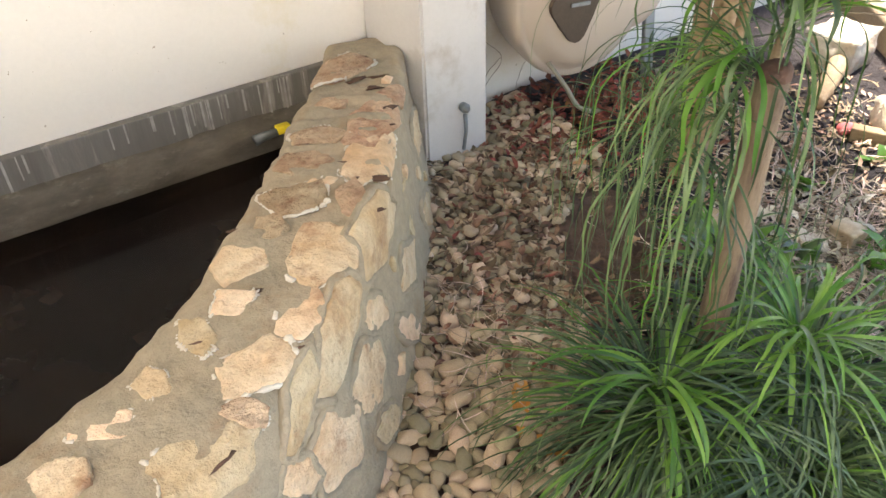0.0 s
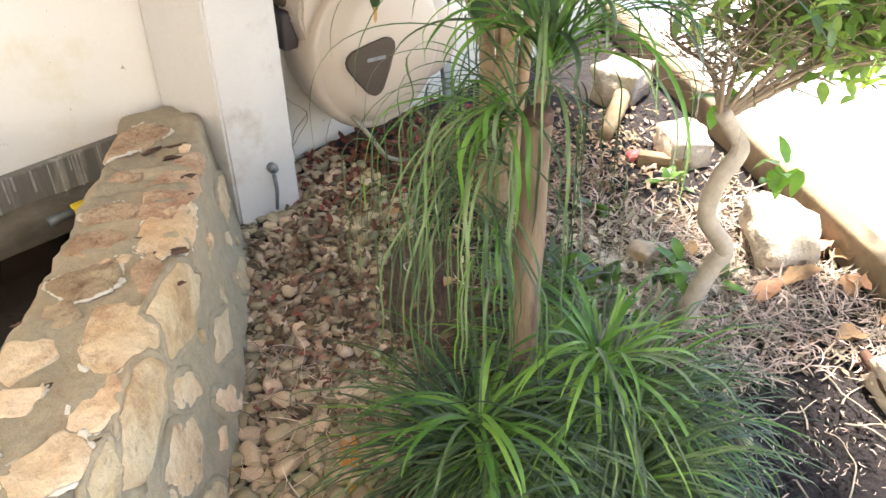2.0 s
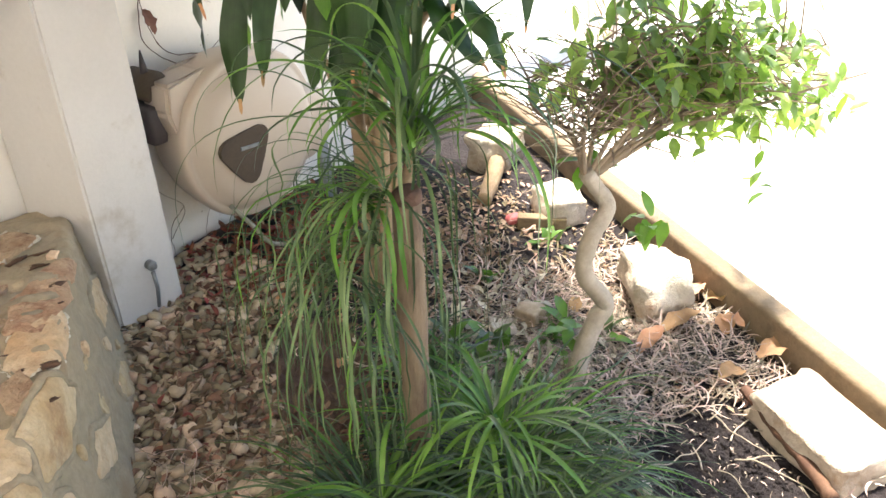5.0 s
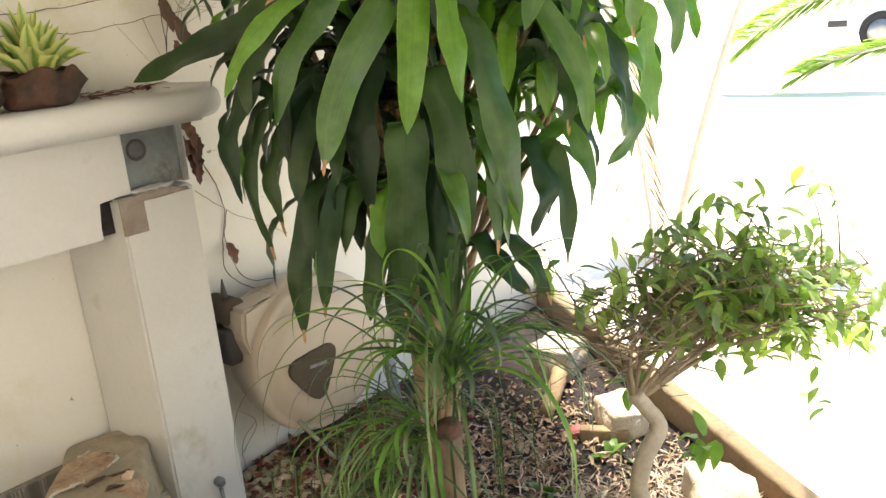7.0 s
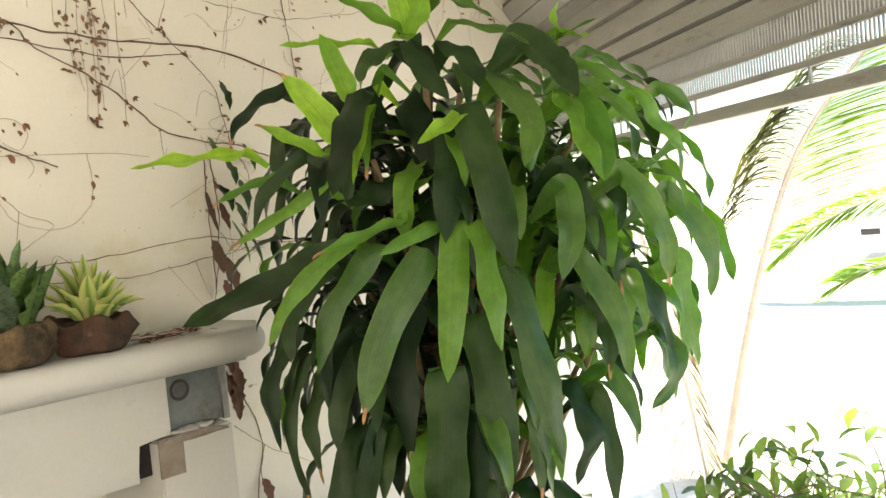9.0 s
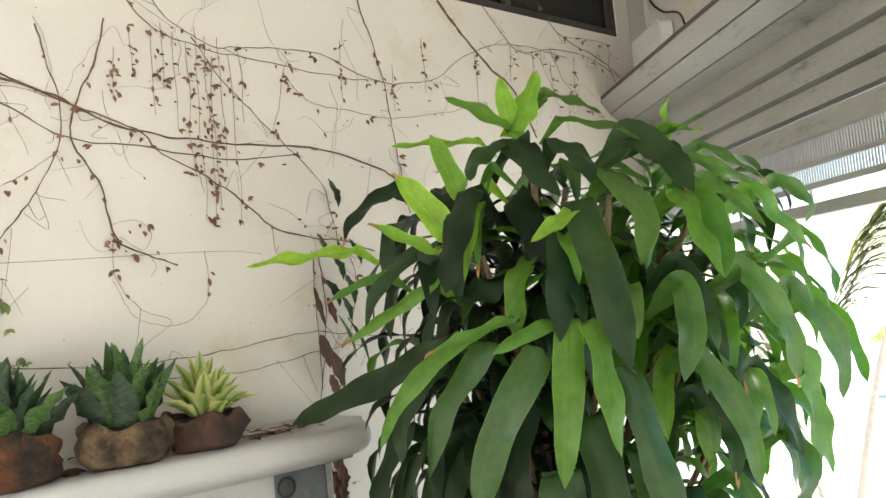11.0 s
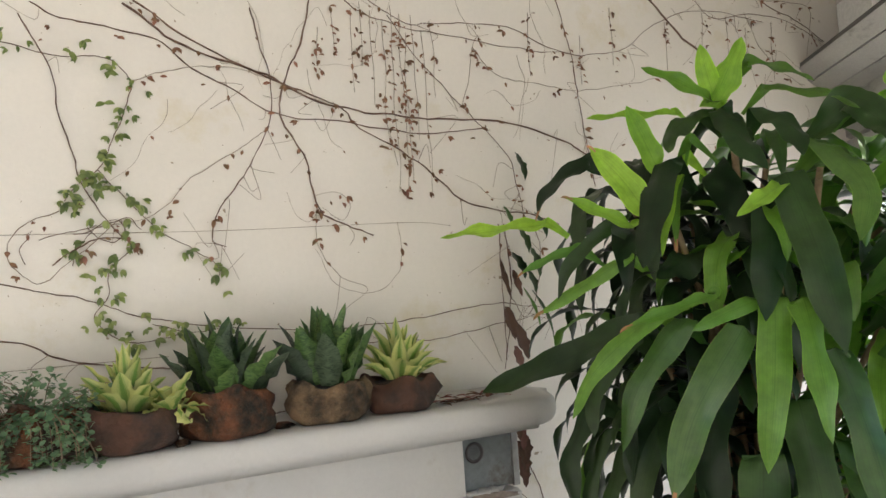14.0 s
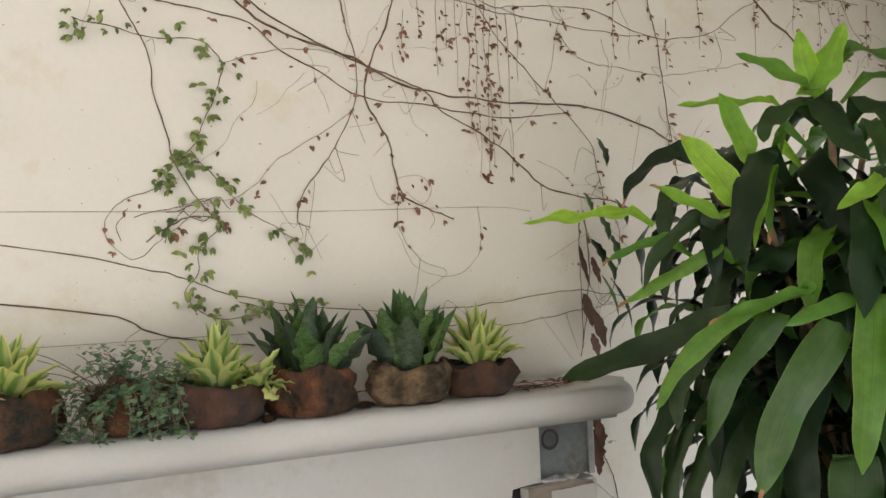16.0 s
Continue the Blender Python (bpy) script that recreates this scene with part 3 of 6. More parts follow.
# kerb along the bed's open side
kerb = thing("kerb", "long buff concrete kerb edging the planting bed", "kerb", kind="structure")
turn = math.degrees(math.atan2(KERB_DIR.y, KERB_DIR.x))
bm = box(-3.2, 1.15, -0.036, 0.027, -0.1, 0.098, 0.016, 3)
for v in bm.verts:
    v.co.y += 0.004 * noise.noise((v.co.x * 3, 0, 1))
k = part("kerb_stone", bm, KERB, kerb)
k.matrix_local = pose(KERB_AT.x + 0.02, KERB_AT.y, 0, 0, 0, turn)

# roller shutter, half lowered over the open side; its local y points into the garden
shutter = thing("roller_shutter", "half lowered grey slatted roller shutter above the open side", "shutter", (KERB_AT.x, KERB_AT.y, 0), kind="structure")
shutter.rotation_euler = (0, 0, radians(turn))


def along(section, x0, x1):
    """A bar of the given y, z section from x0 to x1."""
    bm = bmesh.new()
    a, b = ([bm.verts.new((x, y, z)) for y, z in section] for x in (x0, x1))
    for i in range(len(section)):
        j = (i + 1) % len(section)
        bm.faces.new((a[i], a[j], b[j], b[i]))
    bm.faces.new(a[::-1]), bm.faces.new(b)
    return bm


SLAT_LOW = [1.790, 1.858, 1.925, 2.005]
for row, z in enumerate(SLAT_LOW):
    high = (SLAT_LOW + [2.105])[row + 1] - 0.0015
    h = high - z
    part("slat", along([(-0.006, z), (0.014, z + h * 0.10), (0.016, z + h * 0.5), (0.014, z + h * 0.90), (-0.006, high), (-0.010, high), (0.006, z + h * 0.85), (0.006, z + h * 0.15), (-0.010, z)], -3.0, 1.135), ALUMINIUM, shutter, smooth=False)
for low, high in ((1.660, 1.676), (1.718, 1.732)):
    part("slat", box(-3.0, 1.135, -0.006, 0.011, low, high, 0.003), ALUMINIUM, shutter, smooth=False)
# pierced strips between the drawn-apart lower slats
for low, high, wide in ((1.675, 1.719, 0.0035), (1.731, 1.791, 0.0075)):
    bars = [geo_of(box(k * 0.012 - 3.0, k * 0.012 - 3.0 + wide, -0.002, 0.002, low, high)) for k in range(344)]
    part("pierced_strip", merge(*bars), ALUMINIUM, shutter, smooth=False, kind="stuff")
for k in range(9):
    part("link", box(-2.9 + k * 0.48, -2.894 + k * 0.48, -0.003, 0.003, 1.62, 1.662), ALUMINIUM, shutter, smooth=False)
part("bottom_rail", box(-3.0, 1.135, -0.02, 0.02, 1.588, 1.622, 0.006), ALUMINIUM, shutter, smooth=False)
EDGE = [(0.0, 2.081), (0.093, 2.096), (0.167, 2.130), (0.213, 2.180)]
for (y0, z0), (y1, z1) in zip(EDGE, EDGE[1:]):
    d = Vector((y1 - y0, z1 - z0)).normalized()
    a, b = Vector((y0, z0)) + d * 0.003, Vector((y1, z1)) - d * 0.003
    k = Vector((-d.y, d.x)) * 0.010
    part("housing_panel", along([tuple(a), tuple(b), tuple(b + k), tuple(a + k)], -3.0, 1.135), ALUMINIUM, shutter, smooth=False)
# filling behind the panel gaps, coloured dark for the shade in the box
part("housing_core", along([(0.0, 2.100), (0.088, 2.112), (0.155, 2.142), (0.205, 2.186), (0.205, 2.198), (0.0, 2.198)], -3.0, 1.135), BAND_DARK, shutter, "dark grey filling that stands in for shade inside the shutter box", smooth=False)
lintel = part("lintel", box(-3.0, 1.14, -0.2, -0.012, 2.10, 3.3), PLASTER, kind="structure", label="beige plaster above the shutter", smooth=False)
lintel.matrix_local = pose(KERB_AT.x, KERB_AT.y, 0, 0, 0, turn)
pier = part("trim", box(0.945, 1.118, -0.014, 0.004, 2.205, 3.298, 0.004), PLASTER_CLEAN, kind="structure", label="pale rendered strip in the wall corner", smooth=False)
pier.matrix_local = pose(KERB_AT.x, KERB_AT.y, 0, 0, 0, turn)
casing = thing("wall_box", "white plastic electrical box above the shutter", "electrical box", (0, 0, 0))
casing.matrix_local = pose(KERB_AT.x, KERB_AT.y, 0, 0, 0, turn)
part("body", box(0.70, 0.965, 0.005, 0.055, 2.235, 2.392, 0.006), WHITE_PLASTIC, casing, smooth=False)
part("lid", box(0.695, 0.97, 0.056, 0.064, 2.235, 2.396, 0.003), WHITE_PLASTIC, casing, smooth=False)
cable = tagged(part("cable", tube(spline([(0.92, -0.006, 2.62), (0.90, -0.006, 2.54), (0.80, -0.006, 2.46), (0.66, -0.006, 2.40), (0.61, -0.006, 2.30)], 6), 0.004, 0.004, 6), BLACK_PLASTIC), "thin dark cable on the plaster", "cable")
cable.matrix_local = pose(KERB_AT.x, KERB_AT.y, 0, 0, 0, turn)
# added out of view: keeps sun and skylight off the bed and shelf
part("ceiling", prism([(0.943, -1.348), (3.235, 2.06), (-1.8, 2.06), (-1.8, -1.348)], 3.304, 3.45), PLASTER, kind="structure", label="unseen soffit added to hold back sun and skylight", smooth=False)


def under(ob, parent):
    """Hangs a mesh built in world places under its thing."""
    ob.parent = parent
    ob.matrix_parent_inverse = Matrix.Translation(parent.location).inverted()
    return ob


def arch(base, azimuth, lift, length, droop, steps=12, twist=0.0):
    """A line that rises from base at lift degrees towards azimuth and bends down under its weight."""
    out = [Vector(base)]
    a, e = radians(azimuth), radians(lift)
    for i in range(steps):
        out.append(out[-1] + Vector((math.cos(a) * math.cos(e), math.sin(a) * math.cos(e), math.sin(e))) * (length / steps))
        e = max(e - radians(droop) / steps * (0.4 + 1.2 * i / steps), radians(-88))
        a += radians(twist) / steps
    return out


# ---- hose reel on the wall ----
def lathe_y(rings, n=48, squash=1.0):
    bm = bmesh.new()
    loops = []
    for y, r in rings:
        loops.append([bm.verts.new((r * math.cos(2 * math.pi * k / n), y, squash * r * math.sin(2 * math.pi * k / n))) for k in range(n)])
    for p, q in zip(loops, loops[1:]):
        for k in range(n):
            bm.faces.new((p[k], q[k], q[(k + 1) % n], p[(k + 1) % n]))
    bm.faces.new(loops[0])
    bm.faces.new(loops[-1][::-1])
    return bm


reel = thing("hose_reel", "round beige plastic hose reel with a brown badge on the wall", "hose reel", (1.855, 1.95, 0.365))
part("casing", lathe_y([(0.10, 0.205), (0.05, 0.225), (-0.03, 0.240), (-0.055, 0.243), (-0.075, 0.240), (-0.083, 0.232), (-0.080, 0.224), (-0.082, 0.215), (-0.108, 0.195), (-0.118, 0.17), (-0.122, 0.10), (-0.124, 0.02)]), REEL, reel)
neck = prism([(-0.248, 0.128), (-0.226, 0.062), (-0.19, -0.02), (0.0, -0.02), (0.02, 0.225), (-0.05, 0.222), (-0.105, 0.208), (-0.236, 0.204)], -0.05, 0.055, 0.010)
neck.transform(Matrix.Rotation(radians(90), 4, "X"))
part("neck", neck, REEL, reel, smooth=False)
part("side_drum", lathe_y([(0.09, 0.10), (-0.06, 0.12), (-0.085, 0.115), (-0.09, 0.08), (-0.092, 0.02)], 32), REEL, reel).location = (0.185, 0.0, -0.03)
bm = bmesh.new()
tri = []
for k in range(36):
    a = 2 * math.pi * k / 36
    r = 0.074 * (1 + 0.19 * math.cos(3 * (a - radians(35))) + 0.04 * math.cos(6 * (a - radians(35))))
    tri.append((-0.078 + 1.04 * r * math.cos(a), -0.018 + r * math.sin(a)))
front = [bm.verts.new((x, -0.131, z)) for x, z in tri]
back = [bm.verts.new((x, -0.115, z)) for x, z in tri]
bm.faces.new(front[::-1])
for k in range(len(tri)):
    bm.faces.new((front[k], front[(k + 1) % len(tri)], back[(k + 1) % len(tri)], back[k]))
badge = part("badge", bm, BADGE, reel, "brown three-cornered badge", smooth=False)
part("plain_mark", box(-0.10, -0.035, -0.1345, -0.131, -0.013, -0.003, 0.001), STEEL_BOX, badge, smooth=False).rotation_euler = (0, radians(6), 0)
under(part("hose", tube(spline([(1.72, 1.86, 0.20), (1.735, 1.80, 0.15), (1.78, 1.78, 0.075), (1.87, 1.76, 0.045), (1.98, 1.74, 0.045), (2.08, 1.76, 0.055), (2.16, 1.86, 0.05)], 8), 0.0065, 0.0065, 8), HOSE, None, "grey-green garden hose"), reel)
bracket = thing("wall_bracket", "dark plastic hose bracket on the house wall", "bracket", (1.625, 2.02, 0.48))
part("back_plate", box(-0.04, 0.07, -0.075, 0.048, -0.075, 0.03, 0.010), BLACK_PLASTIC, bracket)
part("arm", prism([(-0.045, -0.06), (0.05, -0.085), (0.085, -0.06), (0.085, 0.0), (-0.045, 0.045)], -0.06, 0.0, 0.006), BLACK_PLASTIC, bracket)
part("knob", lathe_y([(0.045, 0.040), (-0.05, 0.043), (-0.062, 0.036), (-0.064, 0.015)], 24), BADGE, bracket).location = (0.012, 0.0, 0.068)
part("hook", tube(spline([(0.045, -0.045, 0.035), (0.062, -0.05, 0.055), (0.066, -0.05, 0.085)], 5), 0.007, 0.003), BLACK_PLASTIC, bracket)
part("spike", tube([(0.005, -0.03, 0.09), (0.003, -0.03, 0.13), (0.004, -0.03, 0.165)], 0.014, 0.002, 8), BLACK_PLASTIC, bracket)

# ---- grey junction box in the broken end of the beam ----
junction = thing("junction_box", "open grey metal junction box on the broken pillar top", "electrical box", (1.44, 1.96, 0.956))
part("case", box(-0.072, 0.082, -0.062, 0.10, 0.006, 0.150, 0.004), STEEL_BOX, junction, smooth=False)
part("knockout", lathe_y([(0.0, 0.024), (-0.004, 0.026), (-0.006, 0.022), (-0.002, 0.018)], 20), BLACK_PLASTIC, junction).location = (-0.062 + 0.026, -0.060, 0.10)
part("lid_edge", box(0.07, 0.088, -0.070, -0.058, 0.004, 0.152, 0.002), CHROME, junction, smooth=False)
for k, (dx, dz) in enumerate(((-0.03, 0.0), (0.0, 0.0), (0.035, 0.0))):
    o = tagged(part("mortar_crumb", blob(0.022, 0.016, 0.006, 0.5, k), PLASTER_CLEAN), "crumb of broken white render on the pillar top", "rubble")
    o.location = (1.385 + 0.03 * k, 1.885, 0.963)
# solid block in dark soil colour, in place of the hollow's shade
part("notch", box(1.274, 1.33, 1.90, 2.068, 0.875, 0.958), SOIL, kind="structure", label="dark block standing in for the shaded hollow in the broken beam end", smooth=False)

# a thin box painted as the shaded recess, and a chipped top edge
for geo, at in ((box(-0.031, 0.031, -0.003, 0.002, -0.045, 0.042, 0.0015), (1.353, 1.870, 0.912)), (blob(0.075, 0.0035, 0.011, 0.35, 5, 3), (1.415, 1.8695, 0.950))):
    part("broken_render", geo, RECESS_RENDER, kind="structure", label="brown standing for the pillar's shaded recess, and its chipped render edge").location = at

# tap pipe on the pillar
tap = thing("pipe_stub", "small grey metal pipe stub on the pillar foot", "pipe", (1.44, 1.862, 0.15))
part("collar", lathe_y([(0.008, 0.013), (-0.008, 0.014), (-0.010, 0.011), (-0.010, 0.008), (-0.018, 0.008), (-0.019, 0.003)], 16), STEEL_BOX, tap)
part("pipe", tube([(0, -0.004, -0.02), (0.001, -0.006, -0.07), (-0.006, -0.004, -0.125)], 0.006, 0.005, 8, 0.2, 3), STEEL_BOX, tap)

# yellow-nosed float lying in the pond
flt = thing("pond_float", "grey float valve with a yellow end at the waterline", "float", (0.925, 1.978, 0.170))
part("body", tube([(-0.03, 0.0, 0.012), (-0.01, 0.0, 0.016), (0.03, -0.005, 0.02)], 0.014, 0.010, 10), STEEL_BOX, flt)
part("cap", box(0.028, 0.064, -0.016, 0.008, 0.014, 0.034, 0.004), YELLOW, flt, "yellow plastic cap")


# ---- dracaena ----
# hanging leaves head by head: where the leaf bends over, its tip, its bow to the side, its width, its tone
HEAD_A = [
    (1.63, 1.17, 1.39, 1.55, 1.15, 1.10, 0.001, 0.062, "f"),
    (1.66, 1.13, 1.39, 1.62, 1.07, 1.15, -0.002, 0.053, "f"),
    (1.58, 1.21, 1.34, 1.44, 1.27, 1.05, -0.022, 0.073, "m"),
    (1.70, 1.10, 1.29, 1.70, 1.01, 0.92, -0.000, 0.065, "m"),
    (1.66, 1.16, 1.20, 1.63, 1.09, 0.87, -0.001, 0.079, "d"),
    (1.80, 1.02, 1.44, 1.72, 0.99, 1.27, -0.001, 0.057, "m"),
    (1.83, 1.03, 1.31, 1.85, 0.94, 1.06, 0.013, 0.052, "m"),
    (1.78, 1.15, 1.11, 1.74, 1.10, 0.83, 0.005, 0.054, "m"),
    (1.63, 1.31, 1.25, 1.56, 1.28, 0.93, -0.017, 0.072, "d"),
    (1.61, 1.21, 1.10, 1.54, 1.19, 0.74, -0.001, 0.090, "d"),
    (1.70, 1.23, 1.06, 1.62, 1.22, 0.70, 0.012, 0.059, "d"),
]
HEAD_B = [
    (1.70, 1.17, 1.62, 1.65, 1.05, 1.30, 0.001, 0.079, "d"),
    (1.69, 1.21, 1.58, 1.59, 1.16, 1.36, -0.001, 0.068, "d"),
    (1.69, 1.18, 1.61, 1.55, 1.17, 1.55, -0.001, 0.035, "b"),
    (1.59, 1.37, 1.68, 1.45, 1.31, 1.47, 0.003, 0.065, "d"),
    (1.83, 1.17, 1.69, 1.73, 1.05, 1.48, 0.024, 0.058, "m"),
    (1.94, 1.17, 1.77, 1.89, 1.05, 1.64, -0.003, 0.071, "d"),
    (1.91, 1.05, 1.64, 1.85, 0.96, 1.45, 0.005, 0.058, "m"),
    (1.74, 1.38, 1.67, 1.67, 1.24, 1.48, 0.014, 0.071, "o"),
    (1.66, 1.36, 1.50, 1.55, 1.38, 1.45, 0.001, 0.071, "o"),
    (1.89, 1.07, 1.37, 1.91, 0.98, 1.23, 0.016, 0.066, "d"),
    (1.95, 1.05, 1.49, 1.92, 0.99, 1.34, 0.012, 0.048, "d"),
]
HEAD_C = [
    (1.50, 1.69, 1.59, 1.29, 1.79, 1.575, 0.0, 0.048, "b"),
    (1.55, 1.39, 1.58, 1.48, 1.47, 1.73, 0.007, 0.061, "b"),
    (1.61, 1.41, 1.67, 1.58, 1.46, 1.82, 0.001, 0.049, "b"),
    (1.53, 1.42, 1.56, 1.43, 1.50, 1.63, -0.001, 0.033, "b"),
    (1.67, 1.40, 1.70, 1.52, 1.33, 1.49, -0.000, 0.028, "b"),
    (1.71, 1.42, 1.74, 1.55, 1.32, 1.51, -0.001, 0.024, "f"),
    (1.53, 1.55, 1.71, 1.40, 1.56, 1.60, -0.012, 0.045, "d"),
    (1.51, 1.47, 1.56, 1.40, 1.51, 1.42, -0.012, 0.033, "d"),
    (1.46, 1.53, 1.52, 1.37, 1.59, 1.48, -0.001, 0.026, "f"),
    (1.52, 1.44, 1.49, 1.38, 1.56, 1.39, 0.009, 0.031, "f"),
    (1.50, 1.40, 1.36, 1.35, 1.75, 1.22, 0.024, 0.066, "d"),
]
HEAD_D = [
    (1.58, 1.27, 1.41, 1.43, 1.35, 1.36, 0.004, 0.030, "f"),
    (1.63, 1.20, 1.40, 1.50, 1.25, 1.35, -0.006, 0.033, "f"),
    (1.50, 1.34, 1.38, 1.36, 1.44, 1.19, -0.023, 0.040, "f"),
    (1.54, 1.31, 1.36, 1.41, 1.36, 1.13, -0.021, 0.053, "m"),
    (1.49, 1.41, 1.33, 1.40, 1.43, 1.15, -0.020, 0.046, "d"),
    (1.46, 1.50, 1.20, 1.39, 1.48, 0.97, -0.020, 0.050, "d"),
    (1.47, 1.48, 1.14, 1.42, 1.44, 0.86, -0.021, 0.032, "d"),
    (1.50, 1.45, 1.11, 1.44, 1.42, 0.91, -0.016, 0.043, "d"),
    (1.53, 1.39, 1.20, 1.45, 1.39, 1.05, -0.008, 0.042, "d"),
    (1.55, 1.40, 1.15, 1.47, 1.40, 0.96, -0.003, 0.052, "d"),
]
HEAD_E = [
    (1.51, 1.39, 0.98, 1.43, 1.39, 0.68, -0.008, 0.055, "d"),
    (1.55, 1.36, 0.99, 1.47, 1.36, 0.73, 0.001, 0.048, "d"),
    (1.59, 1.35, 0.98, 1.52, 1.33, 0.85, -0.003, 0.048, "d"),
    (1.61, 1.30, 0.91, 1.53, 1.29, 0.70, -0.000, 0.057, "d"),
    (1.63, 1.27, 0.84, 1.57, 1.24, 0.64, -0.011, 0.053, "d"),
    (1.70, 1.21, 0.85, 1.65, 1.16, 0.66, -0.024, 0.053, "d"),
    (1.76, 1.16, 0.84, 1.78, 1.05, 0.72, -0.010, 0.056, "d"),
    (1.82, 1.12, 0.83, 1.82, 1.03, 0.70, -0.000, 0.049, "d"),
    (1.84, 1.08, 1.04, 1.78, 1.04, 0.85, 0.027, 0.057, "d"),
    (1.89, 1.05, 1.01, 1.85, 1.00, 0.79, -0.006, 0.046, "d"),
]
HEAD_F = [
    (2.02, 0.97, 1.62, 2.14, 0.93, 1.50, -0.022, 0.049, "m"),
    (2.11, 0.96, 1.64, 2.16, 0.94, 1.55, 0.015, 0.037, "m"),
    (1.94, 0.97, 1.46, 1.98, 0.91, 1.24, 0.010, 0.057, "m"),
    (2.09, 0.95, 1.41, 2.14, 0.90, 1.18, 0.019, 0.055, "m"),
    (2.22, 0.97, 1.39, 2.17, 0.86, 1.21, -0.000, 0.050, "m"),
    (2.08, 0.94, 1.26, 2.12, 0.93, 1.03, -0.026, 0.062, "m"),
    (1.98, 0.99, 1.26, 2.00, 0.93, 1.08, -0.005, 0.049, "d"),
    (2.01, 0.96, 1.13, 1.92, 0.94, 0.98, 0.029, 0.049, "m"),
    (1.85, 1.05, 1.22, 1.84, 0.98, 1.07, 0.010, 0.044, "d"),
    (1.90, 1.02, 1.06, 1.90, 0.96, 0.93, -0.007, 0.041, "m"),
    (2.23, 0.98, 1.53, 2.17, 0.90, 1.39, 0.001, 0.040, "m"),
]
HEAD_G = [
    (1.75, 1.38, 1.81, 1.80, 1.33, 1.95, 0.000, 0.064, "b"),
    (1.77, 1.39, 1.83, 1.75, 1.40, 1.95, -0.002, 0.047, "b"),
    (1.75, 1.38, 1.82, 1.64, 1.47, 1.91, 0.011, 0.039, "f"),
    (1.84, 1.34, 1.90, 1.83, 1.19, 1.82, -0.002, 0.034, "m"),
    (1.85, 1.30, 1.84, 1.86, 1.12, 1.75, 0.026, 0.030, "m"),
    (1.72, 1.39, 1.80, 1.59, 1.36, 1.70, -0.018, 0.049, "d"),
    (1.73, 1.34, 1.79, 1.67, 1.19, 1.64, -0.006, 0.056, "d"),
    (1.78, 1.27, 1.78, 1.72, 1.15, 1.66, 0.013, 0.060, "d"),
    (1.68, 1.43, 1.80, 1.51, 1.51, 1.80, -0.001, 0.035, "b"),
    (1.79, 1.15, 1.68, 1.70, 1.04, 1.49, 0.030, 0.056, "m"),
]
HEAD_H = [
    (1.88, 1.15, 1.77, 1.84, 1.00, 1.62, 0.002, 0.069, "d"),
    (1.94, 1.09, 1.77, 1.91, 1.07, 1.84, -0.012, 0.042, "b"),
    (1.94, 1.09, 1.77, 1.92, 1.01, 1.75, -0.006, 0.034, "b"),
    (1.90, 1.14, 1.75, 1.95, 1.01, 1.79, 0.005, 0.017, "m"),
    (1.86, 1.04, 1.63, 1.83, 0.95, 1.45, -0.012, 0.054, "m"),
    (1.94, 1.05, 1.70, 1.96, 0.94, 1.63, -0.013, 0.033, "m"),
    (1.94, 1.03, 1.65, 1.95, 0.92, 1.54, -0.005, 0.036, "m"),
    (1.98, 1.05, 1.73, 2.00, 0.94, 1.64, -0.012, 0.027, "m"),
    (1.86, 1.06, 1.48, 1.86, 0.98, 1.29, -0.013, 0.051, "d"),
]
dracaena = thing("dracaena", "tall dracaena with many broad drooping green leaves", "plant", (1.82, 1.42, 0))
AXIS = Vector((1.84, 1.42, 0))
TIPS = {"o": LEAF_SHADE, "b": LEAF_BRIGHT, "f": LEAF_FRESH, "m": LEAF_MID, "d": LEAF_DARK}
jr = random.Random(11)
crowns = []
ACROSS = Vector((0.70, -0.71, 0))            # along the open side; the leaves face the light there
